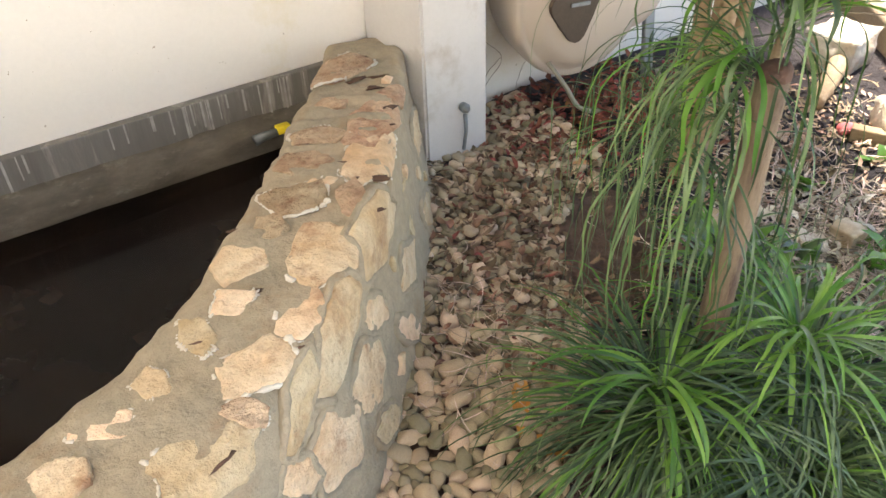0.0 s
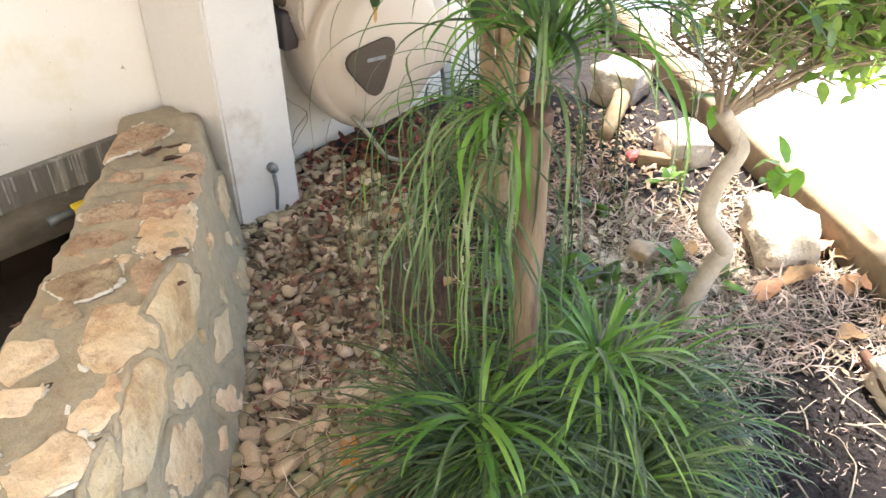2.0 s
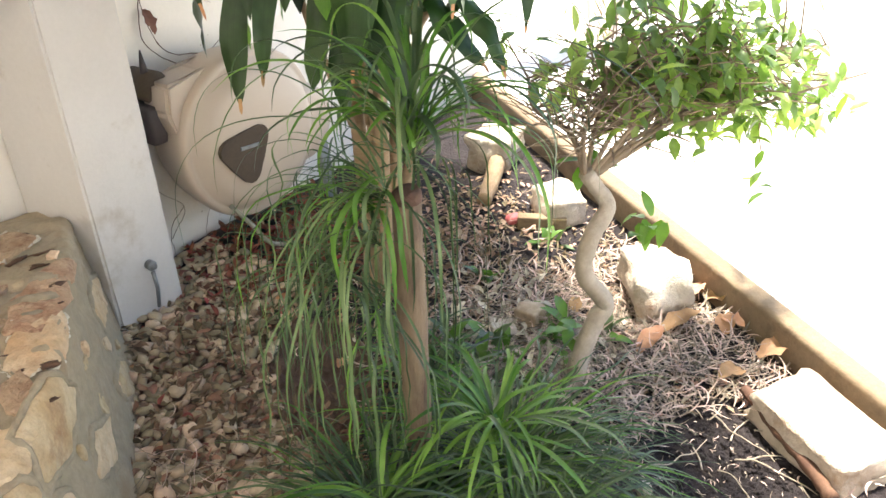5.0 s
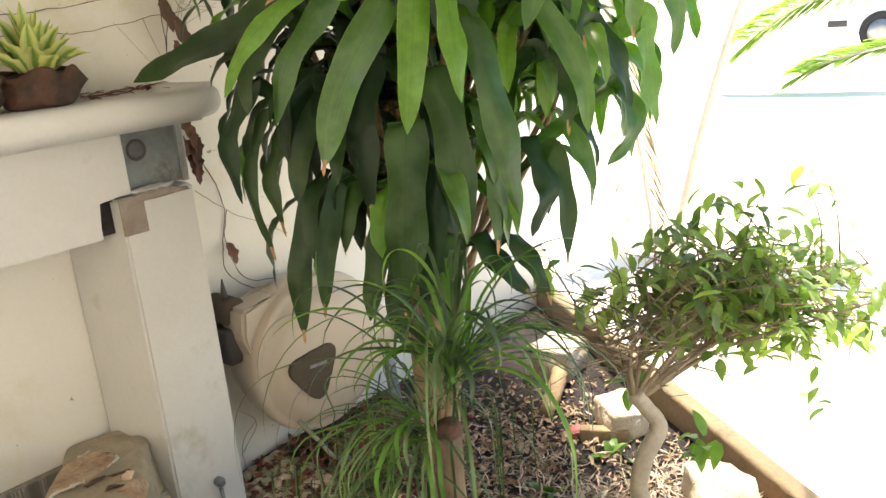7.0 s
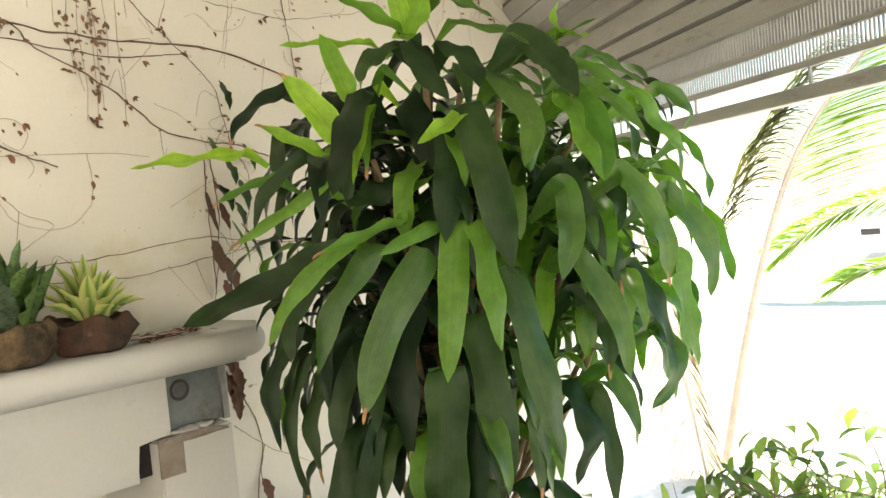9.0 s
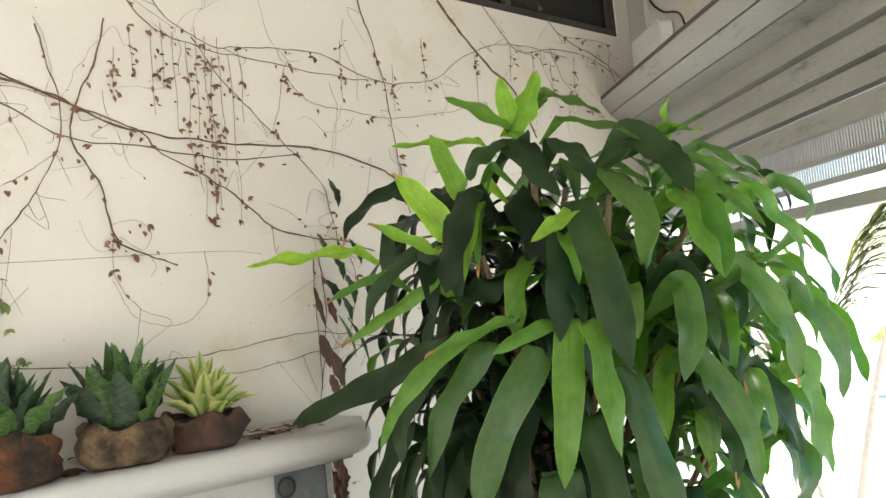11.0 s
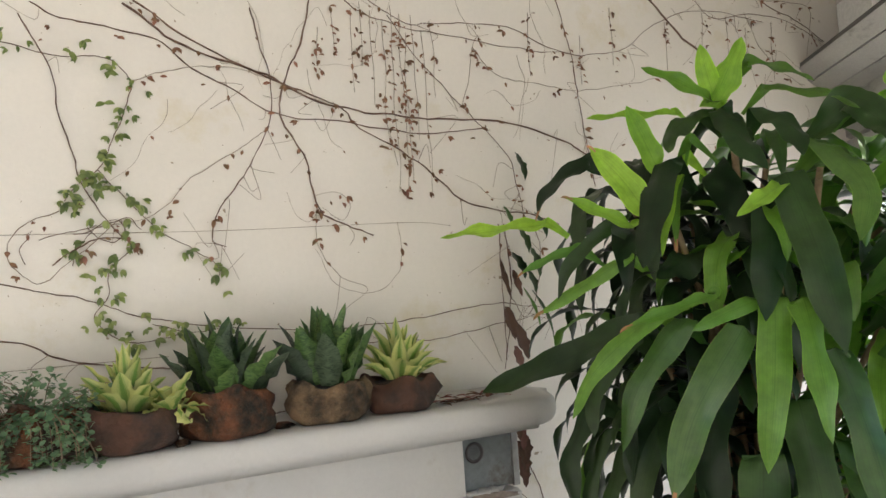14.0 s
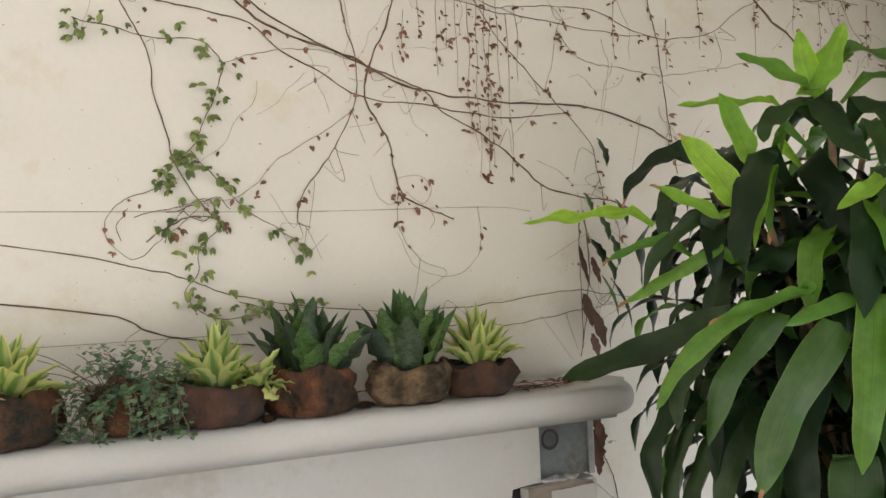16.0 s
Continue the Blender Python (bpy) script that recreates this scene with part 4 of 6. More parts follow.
for rows in (HEAD_A, HEAD_B, HEAD_C, HEAD_D, HEAD_E, HEAD_F, HEAD_G, HEAD_H):
    c = sum((Vector(r[:3]) for r in rows), Vector()) / len(rows)
    c += (Vector((AXIS.x, AXIS.y, c.z)) - c) * 0.45
    c.z -= 0.04
    crowns.append(c)
    for n, (bx, by, bz, tx, ty, tz, bow, w, tone) in enumerate(rows):
        b, e = Vector((bx, by, bz)), Vector((tx, ty, tz))
        inward = Vector((AXIS.x - bx, AXIS.y - by, 0))
        inward = inward.normalized() if inward.length > 0.01 else Vector((1, 0, 0))
        falling = max(0.0, min(1.0, (b.z - e.z) / max((b - e).length, 0.01)))
        root = b + inward * (0.06 + 0.05 * falling) - Vector((0, 0, 0.03 + 0.03 * falling))
        middle = b.lerp(e, 0.5) + ACROSS * bow - inward * 0.02 * falling
        line = spline([root, b.lerp(root, 0.25) + Vector((0, 0, 0.012)), b, middle, e], 6)
        outward = (Vector((-0.71, -0.70, 0)) * 0.75 - inward * 0.5).normalized()
        side = outward * (0.7 + 0.5 * falling) + Vector((0, 0, 0.65 * (1 - falling))) + ACROSS * jr.uniform(-0.35, 0.35)
        # many wall-side dark leaves take the still darker colour, as painted shade
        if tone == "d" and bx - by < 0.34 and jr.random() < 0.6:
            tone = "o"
        if tone == "m" and jr.random() < 0.25:
            tone = "f"
        if jr.random() < 0.3:
            d = (line[-1] - line[-2]).normalized()
            under(part("leaf_tip", strap([e - d * 0.016, e - d * 0.002, e + d * 0.006 - Vector((0, 0, 0.002)), e + d * 0.011 - Vector((0, 0, 0.006))], 0.0075, up=side, across=1, base=0.9), LEAF_TIP, None, "dried brown leaf tip"), dracaena)
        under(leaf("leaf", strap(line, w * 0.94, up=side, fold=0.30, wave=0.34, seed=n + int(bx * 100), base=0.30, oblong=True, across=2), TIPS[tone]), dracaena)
# leaves hanging inside the crown; its shaded wall side is put into darker leaf colours
CROWNS_INNER = [
    (1.66, 1.32, 1.12, 13), (1.80, 1.45, 1.52, 13), (1.70, 1.46, 1.28, 12), (1.88, 1.50, 1.0, 10), (1.66, 1.28, 0.98, 11),
    (1.72, 1.36, 1.42, 12), (1.58, 1.40, 1.14, 10), (1.72, 1.42, 1.46, 10), (1.66, 1.36, 1.32, 10), (1.70, 1.26, 1.52, 10),
    (1.58, 1.28, 1.22, 10), (1.56, 1.36, 0.98, 9), (1.64, 1.20, 0.96, 9), (1.70, 1.40, 0.92, 9), (1.68, 1.46, 1.54, 9),
    (1.62, 1.54, 1.50, 9), (1.66, 1.58, 1.64, 9), (1.60, 1.50, 1.30, 10), (1.60, 1.46, 1.10, 9), (1.66, 1.42, 1.24, 10), (1.68, 1.40, 1.06, 9), (1.74, 1.48, 1.66, 8), (1.64, 1.34, 1.42, 8),
]
CROWNS_OUTER = [
    (1.78, 1.28, 1.30, 13), (1.92, 1.25, 1.42, 13), (1.95, 1.40, 1.72, 12), (2.05, 1.18, 1.55, 12), (1.78, 1.20, 1.05, 11),
    (1.92, 1.12, 1.15, 11), (1.85, 1.32, 1.18, 12), (1.88, 1.34, 1.58, 11), (2.02, 1.30, 1.30, 12), (1.98, 1.22, 1.0, 11),
    (2.12, 1.26, 1.66, 11), (1.76, 1.16, 1.38, 10), (2.0, 1.10, 1.36, 11), (2.06, 1.05, 1.22, 10), (2.10, 1.16, 1.44, 10),
    (2.08, 1.12, 1.62, 9), (2.12, 1.20, 1.30, 9), (2.02, 1.02, 1.42, 9), (2.14, 1.16, 1.54, 9), (1.98, 1.04, 1.18, 8),
    (1.90, 1.08, 1.30, 9),
]
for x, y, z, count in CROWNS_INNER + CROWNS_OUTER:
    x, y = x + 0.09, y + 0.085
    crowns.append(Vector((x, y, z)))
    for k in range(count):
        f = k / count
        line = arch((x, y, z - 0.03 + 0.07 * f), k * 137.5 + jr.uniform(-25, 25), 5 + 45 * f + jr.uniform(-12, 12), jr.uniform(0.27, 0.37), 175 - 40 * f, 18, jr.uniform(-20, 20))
        # dark towards the wall, lighter towards the open side: fall of daylight as colour
        under(leaf("leaf", strap(line, jr.uniform(0.034, 0.052), fold=0.26, wave=0.34, seed=k, base=0.3, oblong=True), (LEAF_SHADE if x - y < 0.45 else LEAF_DARK) if jr.random() < (0.93 if x - y < 0.42 else 0.10) else (LEAF_MID if jr.random() < 0.6 else LEAF_FRESH)), dracaena)
upright = sorted(crowns, key=lambda c: (c.x - AXIS.x) ** 2 + (c.y - AXIS.y) ** 2)[:5]
for n, c in enumerate(crowns):
    foot = Vector((0.7 * AXIS.x + 0.3 * c.x, 0.7 * AXIS.y + 0.3 * c.y, AXIS.z)) if c in upright else None
    start = foot if foot is not None else AXIS.lerp(Vector((c.x, c.y, 0)), 0.3) + Vector((0, 0, c.z - 0.45))
    r = 0.023 if foot is not None else 0.009
    under(part("cane" if foot is not None else "side_cane", tube(spline([start - Vector((0, 0, 0.02)), start.lerp(c, 0.55) + Vector((jr.uniform(-.03, .03), jr.uniform(-.03, .03), 0)), c], 7), r, 0.007, 8, 0.2, n), BARK_CANE), dracaena)


# ---- narrow-leaved plants ----
def blades(count, head, seed, lift, length, droop, width, young, sway=25, facing=None):
    jr = random.Random(seed)
    old, fresh = [], []
    for k in range(count):
        az = jr.uniform(0, 360) if facing is None else jr.gauss(*facing)
        p = Vector(head) + Vector((jr.gauss(0, 0.008), jr.gauss(0, 0.008), jr.gauss(0, 0.012)))
        line = arch(p, az, jr.uniform(*lift), length * jr.uniform(0.55, 1.1), jr.uniform(*droop), 10, jr.uniform(-sway, sway))
        k0, kink = jr.random() * 50, 0.009 if width < 0.005 else 0.003
        line = [q + Vector((noise.noise((k0, i * 0.45, 1)), noise.noise((k0, i * 0.45, 5)), noise.noise((k0, i * 0.45, 9)))) * kink * (i / 4) for i, q in enumerate(line)]
        line = [q if q.z > 0.012 else Vector((q.x, q.y, 0.012 + 0.01 * jr.random())) for q in line]
        line = spline(line, 2)
        (fresh if jr.random() < young else old).append(strap(line, width * jr.uniform(0.6, 1.2), fold=0.35, base=0.75, tip=2.2, across=1, seed=k))
    return old, fresh


def tuft(name, label, at, heads):
    t = thing(name, label, "plant", at)
    for h in heads:
        old, fresh = blades(*h)
        if old:
            under(part("foliage", merge(*old), BLADE), t)
        if fresh:
            under(part("young_foliage", merge(*fresh), BLADE_PALE, None, "yellow-green young leaves"), t)
    return t


CLUMP = "bushy clump of arching narrow green leaves on the soil"
tuft("grass_clump", CLUMP, (1.14, 0.82, 0), [(520, (1.14, 0.82, 0.10), 1, (2, 58), 0.40, (80, 180), 0.0046, 0.22), (44, (1.13, 0.83, 0.19), 2, (5, 60), 0.26, (90, 170), 0.0085, 0.80)])
tuft("grass_clump", CLUMP, (1.38, 0.74, 0), [(520, (1.38, 0.74, 0.10), 3, (2, 58), 0.42, (80, 180), 0.0046, 0.24), (50, (1.37, 0.76, 0.21), 4, (10, 70), 0.26, (90, 170), 0.0090, 0.85)])
tuft("grass_clump", CLUMP, (1.25, 0.62, 0), [(480, (1.25, 0.62, 0.09), 5, (2, 55), 0.40, (80, 180), 0.0046, 0.05)])
tuft("small_grass_clump", "thin tuft of narrow green leaves behind the stem", (1.50, 1.02, 0), [(70, (1.50, 1.02, 0.04), 6, (25, 85), 0.26, (60, 150), 0.009, 0.25), (60, (1.62, 1.12, 0.03), 7, (25, 85), 0.22, (60, 150), 0.009, 0.3)])

pony = thing("ponytail_plant", "narrow-leaved plant drooping from a thick upright stem", "plant", (1.29, 0.87, 0))
under(part("stem", tube(spline([(1.30, 0.885, -0.02), (1.292, 0.875, 0.25), (1.284, 0.868, 0.50), (1.282, 0.865, 0.69)], 8), 0.026, 0.023, 14, 0.12, 2), POST_WOOD, None, "stout brown stem with peeling bark"), pony)
under(part("stem_top", tube([(1.282, 0.865, 0.688), (1.282, 0.865, 0.700), (1.281, 0.866, 0.706)], 0.026, 0.02, 12, 0.3, 3), TERRACOTTA_DARK, None, "cut dark red-brown stem top"), pony)
# count, head, seed, lift, length, droop, width, share of young leaves, sway, facing
HEADS = [
    (34, (1.315, 0.880, 0.770), 21, (30, 88), 0.30, (110, 220), 0.0100, 0.75),
    (12, (1.262, 0.892, 0.70), 20, (0, 60), 0.22, (240, 320), 0.0090, 0.9, 30, (150, 60)),
    (46, (1.262, 0.895, 0.69), 22, (-10, 60), 0.44, (270, 390), 0.0046, 0.10, 60, (140, 55)),
    (34, (1.255, 0.905, 0.62), 23, (-20, 55), 0.46, (270, 400), 0.0046, 0.06, 70, (140, 60)),
    (30, (1.258, 0.91, 0.50), 29, (-40, 50), 0.42, (260, 400), 0.0044, 0.05, 90, (150, 70)),
    (26, (1.40, 0.93, 0.765), 24, (40, 88), 0.34, (170, 250), 0.0090, 0.4),
]
LONG_HEADS = [
    (28, (1.21, 0.95, 0.56), 25, (-30, 50), 0.50, (240, 360), 0.0044, 0.04, 80, (140, 60)),
    (7, (1.28, 0.885, 0.76), 26, (30, 70), 0.50, (165, 215), 0.0052, 0.03, 20, (140, 45)),
    (16, (1.33, 0.88, 0.76), 27, (45, 80), 0.46, (190, 250), 0.0068, 0.2, 20, (-50, 60)),
    (30, (1.34, 0.90, 0.72), 28, (-40, 60), 0.45, (220, 320), 0.0056, 0.10, 70, (-30, 80)),
]
for h in HEADS + LONG_HEADS:
    old, fresh = blades(*h)
    under(part("foliage", merge(*old), BLADE), pony)
    under(part("young_foliage", merge(*fresh), BLADE_PALE, None, "yellow-green young leaves"), pony)
under(part("side_stem", tube(spline([(1.283, 0.87, 0.62), (1.33, 0.90, 0.70), (1.40, 0.93, 0.765)], 5), 0.010, 0.007, 8), BARK_CANE), pony)


# ---- small tree with a twisted trunk ----
ficus = thing("ficus_tree", "small tree with a twisted pale trunk and leafy crown", "tree", (1.80, 0.81, 0))
TRUNK = [(1.795, 0.81, -0.02), (1.80, 0.81, 0.06), (1.855, 0.80, 0.15), (1.875, 0.79, 0.19), (1.83, 0.825, 0.28), (1.85, 0.825, 0.36), (1.90, 0.815, 0.415), (1.89, 0.84, 0.46), (1.865, 0.855, 0.50)]
under(part("trunk", tube(spline(TRUNK, 7), 0.023, 0.017, 12, 0.10, 4), BARK_PALE, None, "winding pale grey trunk"), ficus)
FORK, MIDDLE, ALONG = Vector((1.865, 0.855, 0.49)), Vector((2.10, 0.83, 0.68)), Vector((0.60, -0.66, 0.02))
jr = random.Random(9)
leaves = []
limbs = []
for k, (a, b, c) in enumerate(((-0.75, 0.1, 0.0), (-0.4, -0.4, 0.6), (-0.1, 0.5, 0.9), (0.25, -0.3, 0.9), (0.55, 0.3, 0.6), (0.85, -0.2, 0.35), (1.15, 0.2, 0.1), (0.6, 0.0, -0.2), (1.4, -0.1, -0.35))):
    end = MIDDLE + ALONG * 0.40 * a + Vector((0.66, 0.60, 0)) * 0.15 * b + Vector((0, 0, 0.13 * c - 0.02))
    line = spline([FORK + Vector((0, 0, -0.01)), FORK.lerp(end, 0.3) + Vector((jr.uniform(-.02, .02), jr.uniform(-.02, .02), 0.03)), FORK.lerp(end, 0.65) + Vector((jr.uniform(-.03, .03), jr.uniform(-.03, .03), 0.01)), end], 6)
    limbs.append(line)
    under(part("branch", tube(line, 0.006, 0.0026, 7, 0.15, k), BARK_TWIG), ficus)
for k in range(190):
    line = limbs[k % len(limbs)]
    start = line[jr.randint(4, len(line) - 1)]
    a, b, c = jr.gauss(0.40, 0.66), jr.gauss(0, 0.5), jr.gauss(0.28, 0.55)
    goal = MIDDLE + ALONG * 0.46 * max(-0.9, min(1.5, a)) + Vector((0.66, 0.60, 0)) * 0.24 * b + Vector((0, 0, 0.20 * c - 0.30 * max(0, a - 0.45)))
    way = goal - start
    if way.length > 0.26:
        goal = start + way.normalized() * jr.uniform(0.16, 0.27)
    twig = spline([start, start.lerp(goal, 0.5) + Vector((jr.uniform(-.02, .02), jr.uniform(-.02, .02), jr.uniform(0.0, 0.03))), goal], 4)
    under(part("twig", tube(twig, 0.0026, 0.001, 5, 0.1, k), BARK_TWIG), ficus)
    if (goal - FORK).length < 0.20 or goal.z < FORK.z + 0.06 and (goal - FORK).length < 0.34:
        continue
    for q in range(6):
        p = twig[jr.choice((3, 4, 5, 6, 7, 8, 8, 8))] + Vector((jr.gauss(0, 0.022), jr.gauss(0, 0.022), jr.gauss(-0.004, 0.022)))
        leaves.append(strap(arch(p, jr.uniform(0, 360), jr.uniform(-75, 30), jr.uniform(0.040, 0.068), 50, 4, jr.uniform(-30, 30)), jr.uniform(0.018, 0.028), across=1, tip=1.3, fold=0.3, base=0.3, wave=0.15, seed=k * 9 + q))
spurs = []
for k in range(150):
    line = limbs[k % 6]
    p = line[jr.randint(3, 11)]
    way = Vector((jr.gauss(-0.05, 0.10), jr.gauss(0.04, 0.10), jr.uniform(-0.01, 0.15)))
    spurs.append(tube(spline([p, p + way * 0.5 + Vector((jr.gauss(0, .012), jr.gauss(0, .012), jr.gauss(0, .012))), p + way], 3), 0.0017, 0.0007, 4, 0.2, k))
under(part("bare_spur", merge(*spurs), BARK_TWIG, None, "thin bare grey twigs inside the crown", kind="stuff"), ficus)
under(part("crown", merge(*leaves), FICUS_LEAF, None, "crown of small glossy leaves", kind="stuff"), ficus)
for (x, y, z), n in (((1.950, 0.745, 0.362), 10), ((1.89, 0.87, 0.50), 8), ((1.83, 0.86, 0.13), 7)):
    for k in range(n):
        line = arch((x + jr.gauss(0, .015), y + jr.gauss(0, .015), z + jr.gauss(0, .02)), jr.uniform(0, 360), jr.uniform(-60, 60), jr.uniform(0.05, 0.075), 50, 5)
        under(part("leaf", strap(line, 0.028, across=1, tip=1.3), BLADE_PALE, None, "bright green young leaf"), ficus)


# ---- pots with plants along the shelf ----
def clay_pot(r, h, seed, material, parent, sag=0.0):
    """A lumpy hand-made bowl with an uneven rim, hollow, filled with soil."""
    jr = random.Random(seed)
    n, rows = 56, [(0.55, 0.0), (0.74, 0.03), (0.86, 0.10), (0.95, 0.22), (1.0, 0.35), (1.02, 0.48), (1.02, 0.6), (0.99, 0.73), (0.95, 0.85), (0.91, 0.95), (0.86, 1.0), (0.80, 0.98), (0.78, 0.86)]
    bm = bmesh.new()
    loops = []
    for f, z in rows:
        loop = []
        for k in range(n):
            a = 2 * math.pi * k / n
            d = Vector((math.cos(a), math.sin(a), z * 1.2))
            k1 = 1 + 0.27 * noise.noise(d * 1.3 + Vector((seed * 5, 0, 0))) + 0.14 * noise.noise(d * 4 + Vector((seed * 9, 0, 0)))
            zz = 0.92 * h * z * (1 + 0.36 * noise.noise((math.cos(a) * 1.2, math.sin(a) * 1.2, seed * 7)) * z) + sag * h * z * math.cos(a)
            loop.append(bm.verts.new((r * f * k1 * math.cos(a), r * 0.92 * f * k1 * math.sin(a), zz)))
        loops.append(loop)
    bm.faces.new(loops[0][::-1])
    for p, q in zip(loops, loops[1:]):
        for k in range(n):
            bm.faces.new((p[k], p[(k + 1) % n], q[(k + 1) % n], q[k]))
    part("pot", bm, material, parent)
    bm = bmesh.new()
    ring = [bm.verts.new((r * 0.80 * math.cos(2 * math.pi * k / 20), r * 0.74 * math.sin(2 * math.pi * k / 20), h * 0.80)) for k in range(20)]
    top = bm.verts.new((0, 0, h * 0.92))
    for k in range(20):
        bm.faces.new((ring[k], ring[(k + 1) % 20], top))
    part("soil", bm, SOIL, parent)


def rosette(parent, h, count, length, width, seed, materials, lift=(35, 88), spread=0.45, name="leaf", bend=35, at=(0, 0), tip=1.5):
    jr = random.Random(seed)
    for k in range(count):
        f = k / count
        az = k * 137.5 + jr.uniform(-18, 18)
        e = lift[0] + (lift[1] - lift[0]) * f
        p = Vector((math.cos(radians(az)), math.sin(radians(az)), 0)) * spread * (1 - f) * 0.06 + Vector((at[0], at[1], h))
        size = length * (0.72 + 0.4 * f) * jr.uniform(0.85, 1.1)
        line = arch(p, az, e, size, bend * (1 - f) + jr.uniform(-5, 20), 8, jr.uniform(-15, 15))
        up = Vector((-math.cos(radians(az)) + jr.uniform(-.6, .6), -math.sin(radians(az)) + jr.uniform(-.6, .6), 0.35))
        leaf(name, strap(line, width * jr.uniform(0.8, 1.1), up=up, fold=0.5, tip=tip, base=0.5, wave=0.25, seed=k), jr.choice(materials), parent)


def potted(label, x, y, r, h, clay, seed, count, length, width, materials, lift=(35, 88), bend=35):
    t = thing("potted_plant", label, "potted plant", (x, y - 0.010, SHELF_TOP - 0.001), "pots along the shelf")
    clay_pot(r, h, seed, clay, t)
    rosette(t, h * 0.74, count, length, width, seed, materials, lift, 0.45 if bend > 0 else 1.0, bend=bend, tip=1.5 if bend > 0 else 1.15)
    return t


potted("small yellow-striped succulent in a dark lumpy clay pot", 1.205, 1.885, 0.084, 0.086, TERRACOTTA_DARK, 1, 30, 0.130, 0.040, [VARIEGATED], (38, 88))
potted("green snake plant rosette in a pale worn clay pot", 1.03, 1.880, 0.090, 0.096, TERRACOTTA_PALE, 2, 24, 0.178, 0.066, [SNAKE_GREEN, SNAKE_GREEN, SNAKE], (58, 88), -8)
potted("dark banded snake plant in an orange terracotta pot", 0.80, 1.875, 0.097, 0.108, TERRACOTTA, 3, 26, 0.160, 0.066, [SNAKE, SNAKE, SNAKE_GREEN], (44, 86), -12)
spill = potted("yellow-striped succulent spilling from a sooty clay pot", 0.612, 1.872, 0.094, 0.090, TERRACOTTA_DARK, 4, 30, 0.122, 0.040, [VARIEGATED], (38, 88))
rosette(spill, 0.075, 14, 0.072, 0.040, 14, [VARIEGATED], (-25, 70), at=(0.075, -0.045))
potted("yellow-striped succulent in a brown clay pot", 0.235, 1.872, 0.088, 0.108, TERRACOTTA, 6, 30, 0.126, 0.040, [VARIEGATED], (20, 85))
herb = thing("potted_herb", "trailing grey-green herb over a terracotta pot", "potted plant", (0.45, 1.872, SHELF_TOP - 0.001), "pots along the shelf")
clay_pot(0.078, 0.108, 5, TERRACOTTA, herb)
jr = random.Random(31)
stems, sprigs = [], []
for k in range(76):
    az = jr.gauss(288, 58) if k < 64 else jr.uniform(0, 360)
    line = arch((jr.gauss(0, 0.030), jr.gauss(-0.01, 0.02), 0.074), az, jr.uniform(-15, 50) if k < 64 else jr.uniform(50, 85), jr.uniform(0.07, 0.20) if k < 64 else 0.11, jr.uniform(120, 240) if k < 64 else 60, 9, jr.uniform(-30, 30))
    line = [Vector((q.x, min(q.y, 0.17), max(q.z, 0.010))) for q in line]
    stems.append(tube(line, 0.0014, 0.0008, 4))
    for q in line[2:]:
        for m in range(3):
            size = jr.uniform(0.009, 0.017)
            sprigs.append(strap(arch(q + Vector((jr.gauss(0, .005), jr.gauss(0, .005), jr.gauss(0, .005))), jr.uniform(0, 360), jr.uniform(-40, 60), size, 40, 4), size * 0.85, across=1, tip=1.8, base=0.5))
for k in range(7):
    stems.append(tube(arch((jr.gauss(-0.03, 0.02), jr.gauss(-0.01, 0.02), 0.08), jr.gauss(185, 40), jr.uniform(25, 75), jr.uniform(0.08, 0.16), jr.uniform(10, 70), 7, jr.uniform(-20, 20)), 0.0016, 0.0008, 4, 0.3, k))
part("stem", merge(*stems), BARK_TWIG, herb, kind="stuff")
part("foliage", merge(*sprigs), HERB, herb, kind="stuff")
for x, y, turn in ((0.918, 1.865, 20), (0.705, 1.830, 75)):
    o = tagged(part("clay_shard", blob(0.026, 0.014, 0.009, 0.5, int(x * 90), 2), TERRACOTTA), "small broken clay shard lying between the pots", "shard", "shards on the shelf")
    o.matrix_world = pose(x, y, SHELF_TOP + 0.005, 0, 4, turn)
jr = random.Random(32)
bits = []
for k in range(70):
    x, y = (jr.uniform(1.28, 1.48), jr.uniform(1.84, 1.95)) if k < 45 else (jr.uniform(0.2, 1.2), jr.uniform(1.93, 2.03))
    bits.append(strap(arch((x, y, SHELF_TOP + 0.004 + 0.006 * jr.random()), jr.uniform(0, 360), jr.uniform(-5, 15), jr.uniform(0.02, 0.06), 30, 4, jr.uniform(-60, 60)), jr.uniform(0.006, 0.017), across=1, fold=0.4))
tagged(part("shelf_litter", merge(*bits), LITTER_RED), "dry reddish leaf bits scattered on the shelf", "leaf litter", kind="stuff")


# ---- creeper on the house wall ----
creeper = thing("wall_creeper", "mostly bare creeper with dry leaves on the house wall", "vine", (1.2, WALL_Y, 1.2))
VINE_SEED = [0]
dry_bits, green_bits, tendrils = [], [], []


def small_leaf(p, size, jr, lobed=False):
    out = []
    az = jr.uniform(200, 340)
    for k in range(3 if lobed else 1):
        out.append(strap(arch(p, az + (k - 1) * 55 if lobed else az, jr.uniform(-80, 10), size, 40, 4), size * 0.5, across=1, tip=1.2, base=0.3, up=(0, -1, 0.3)))
    return out


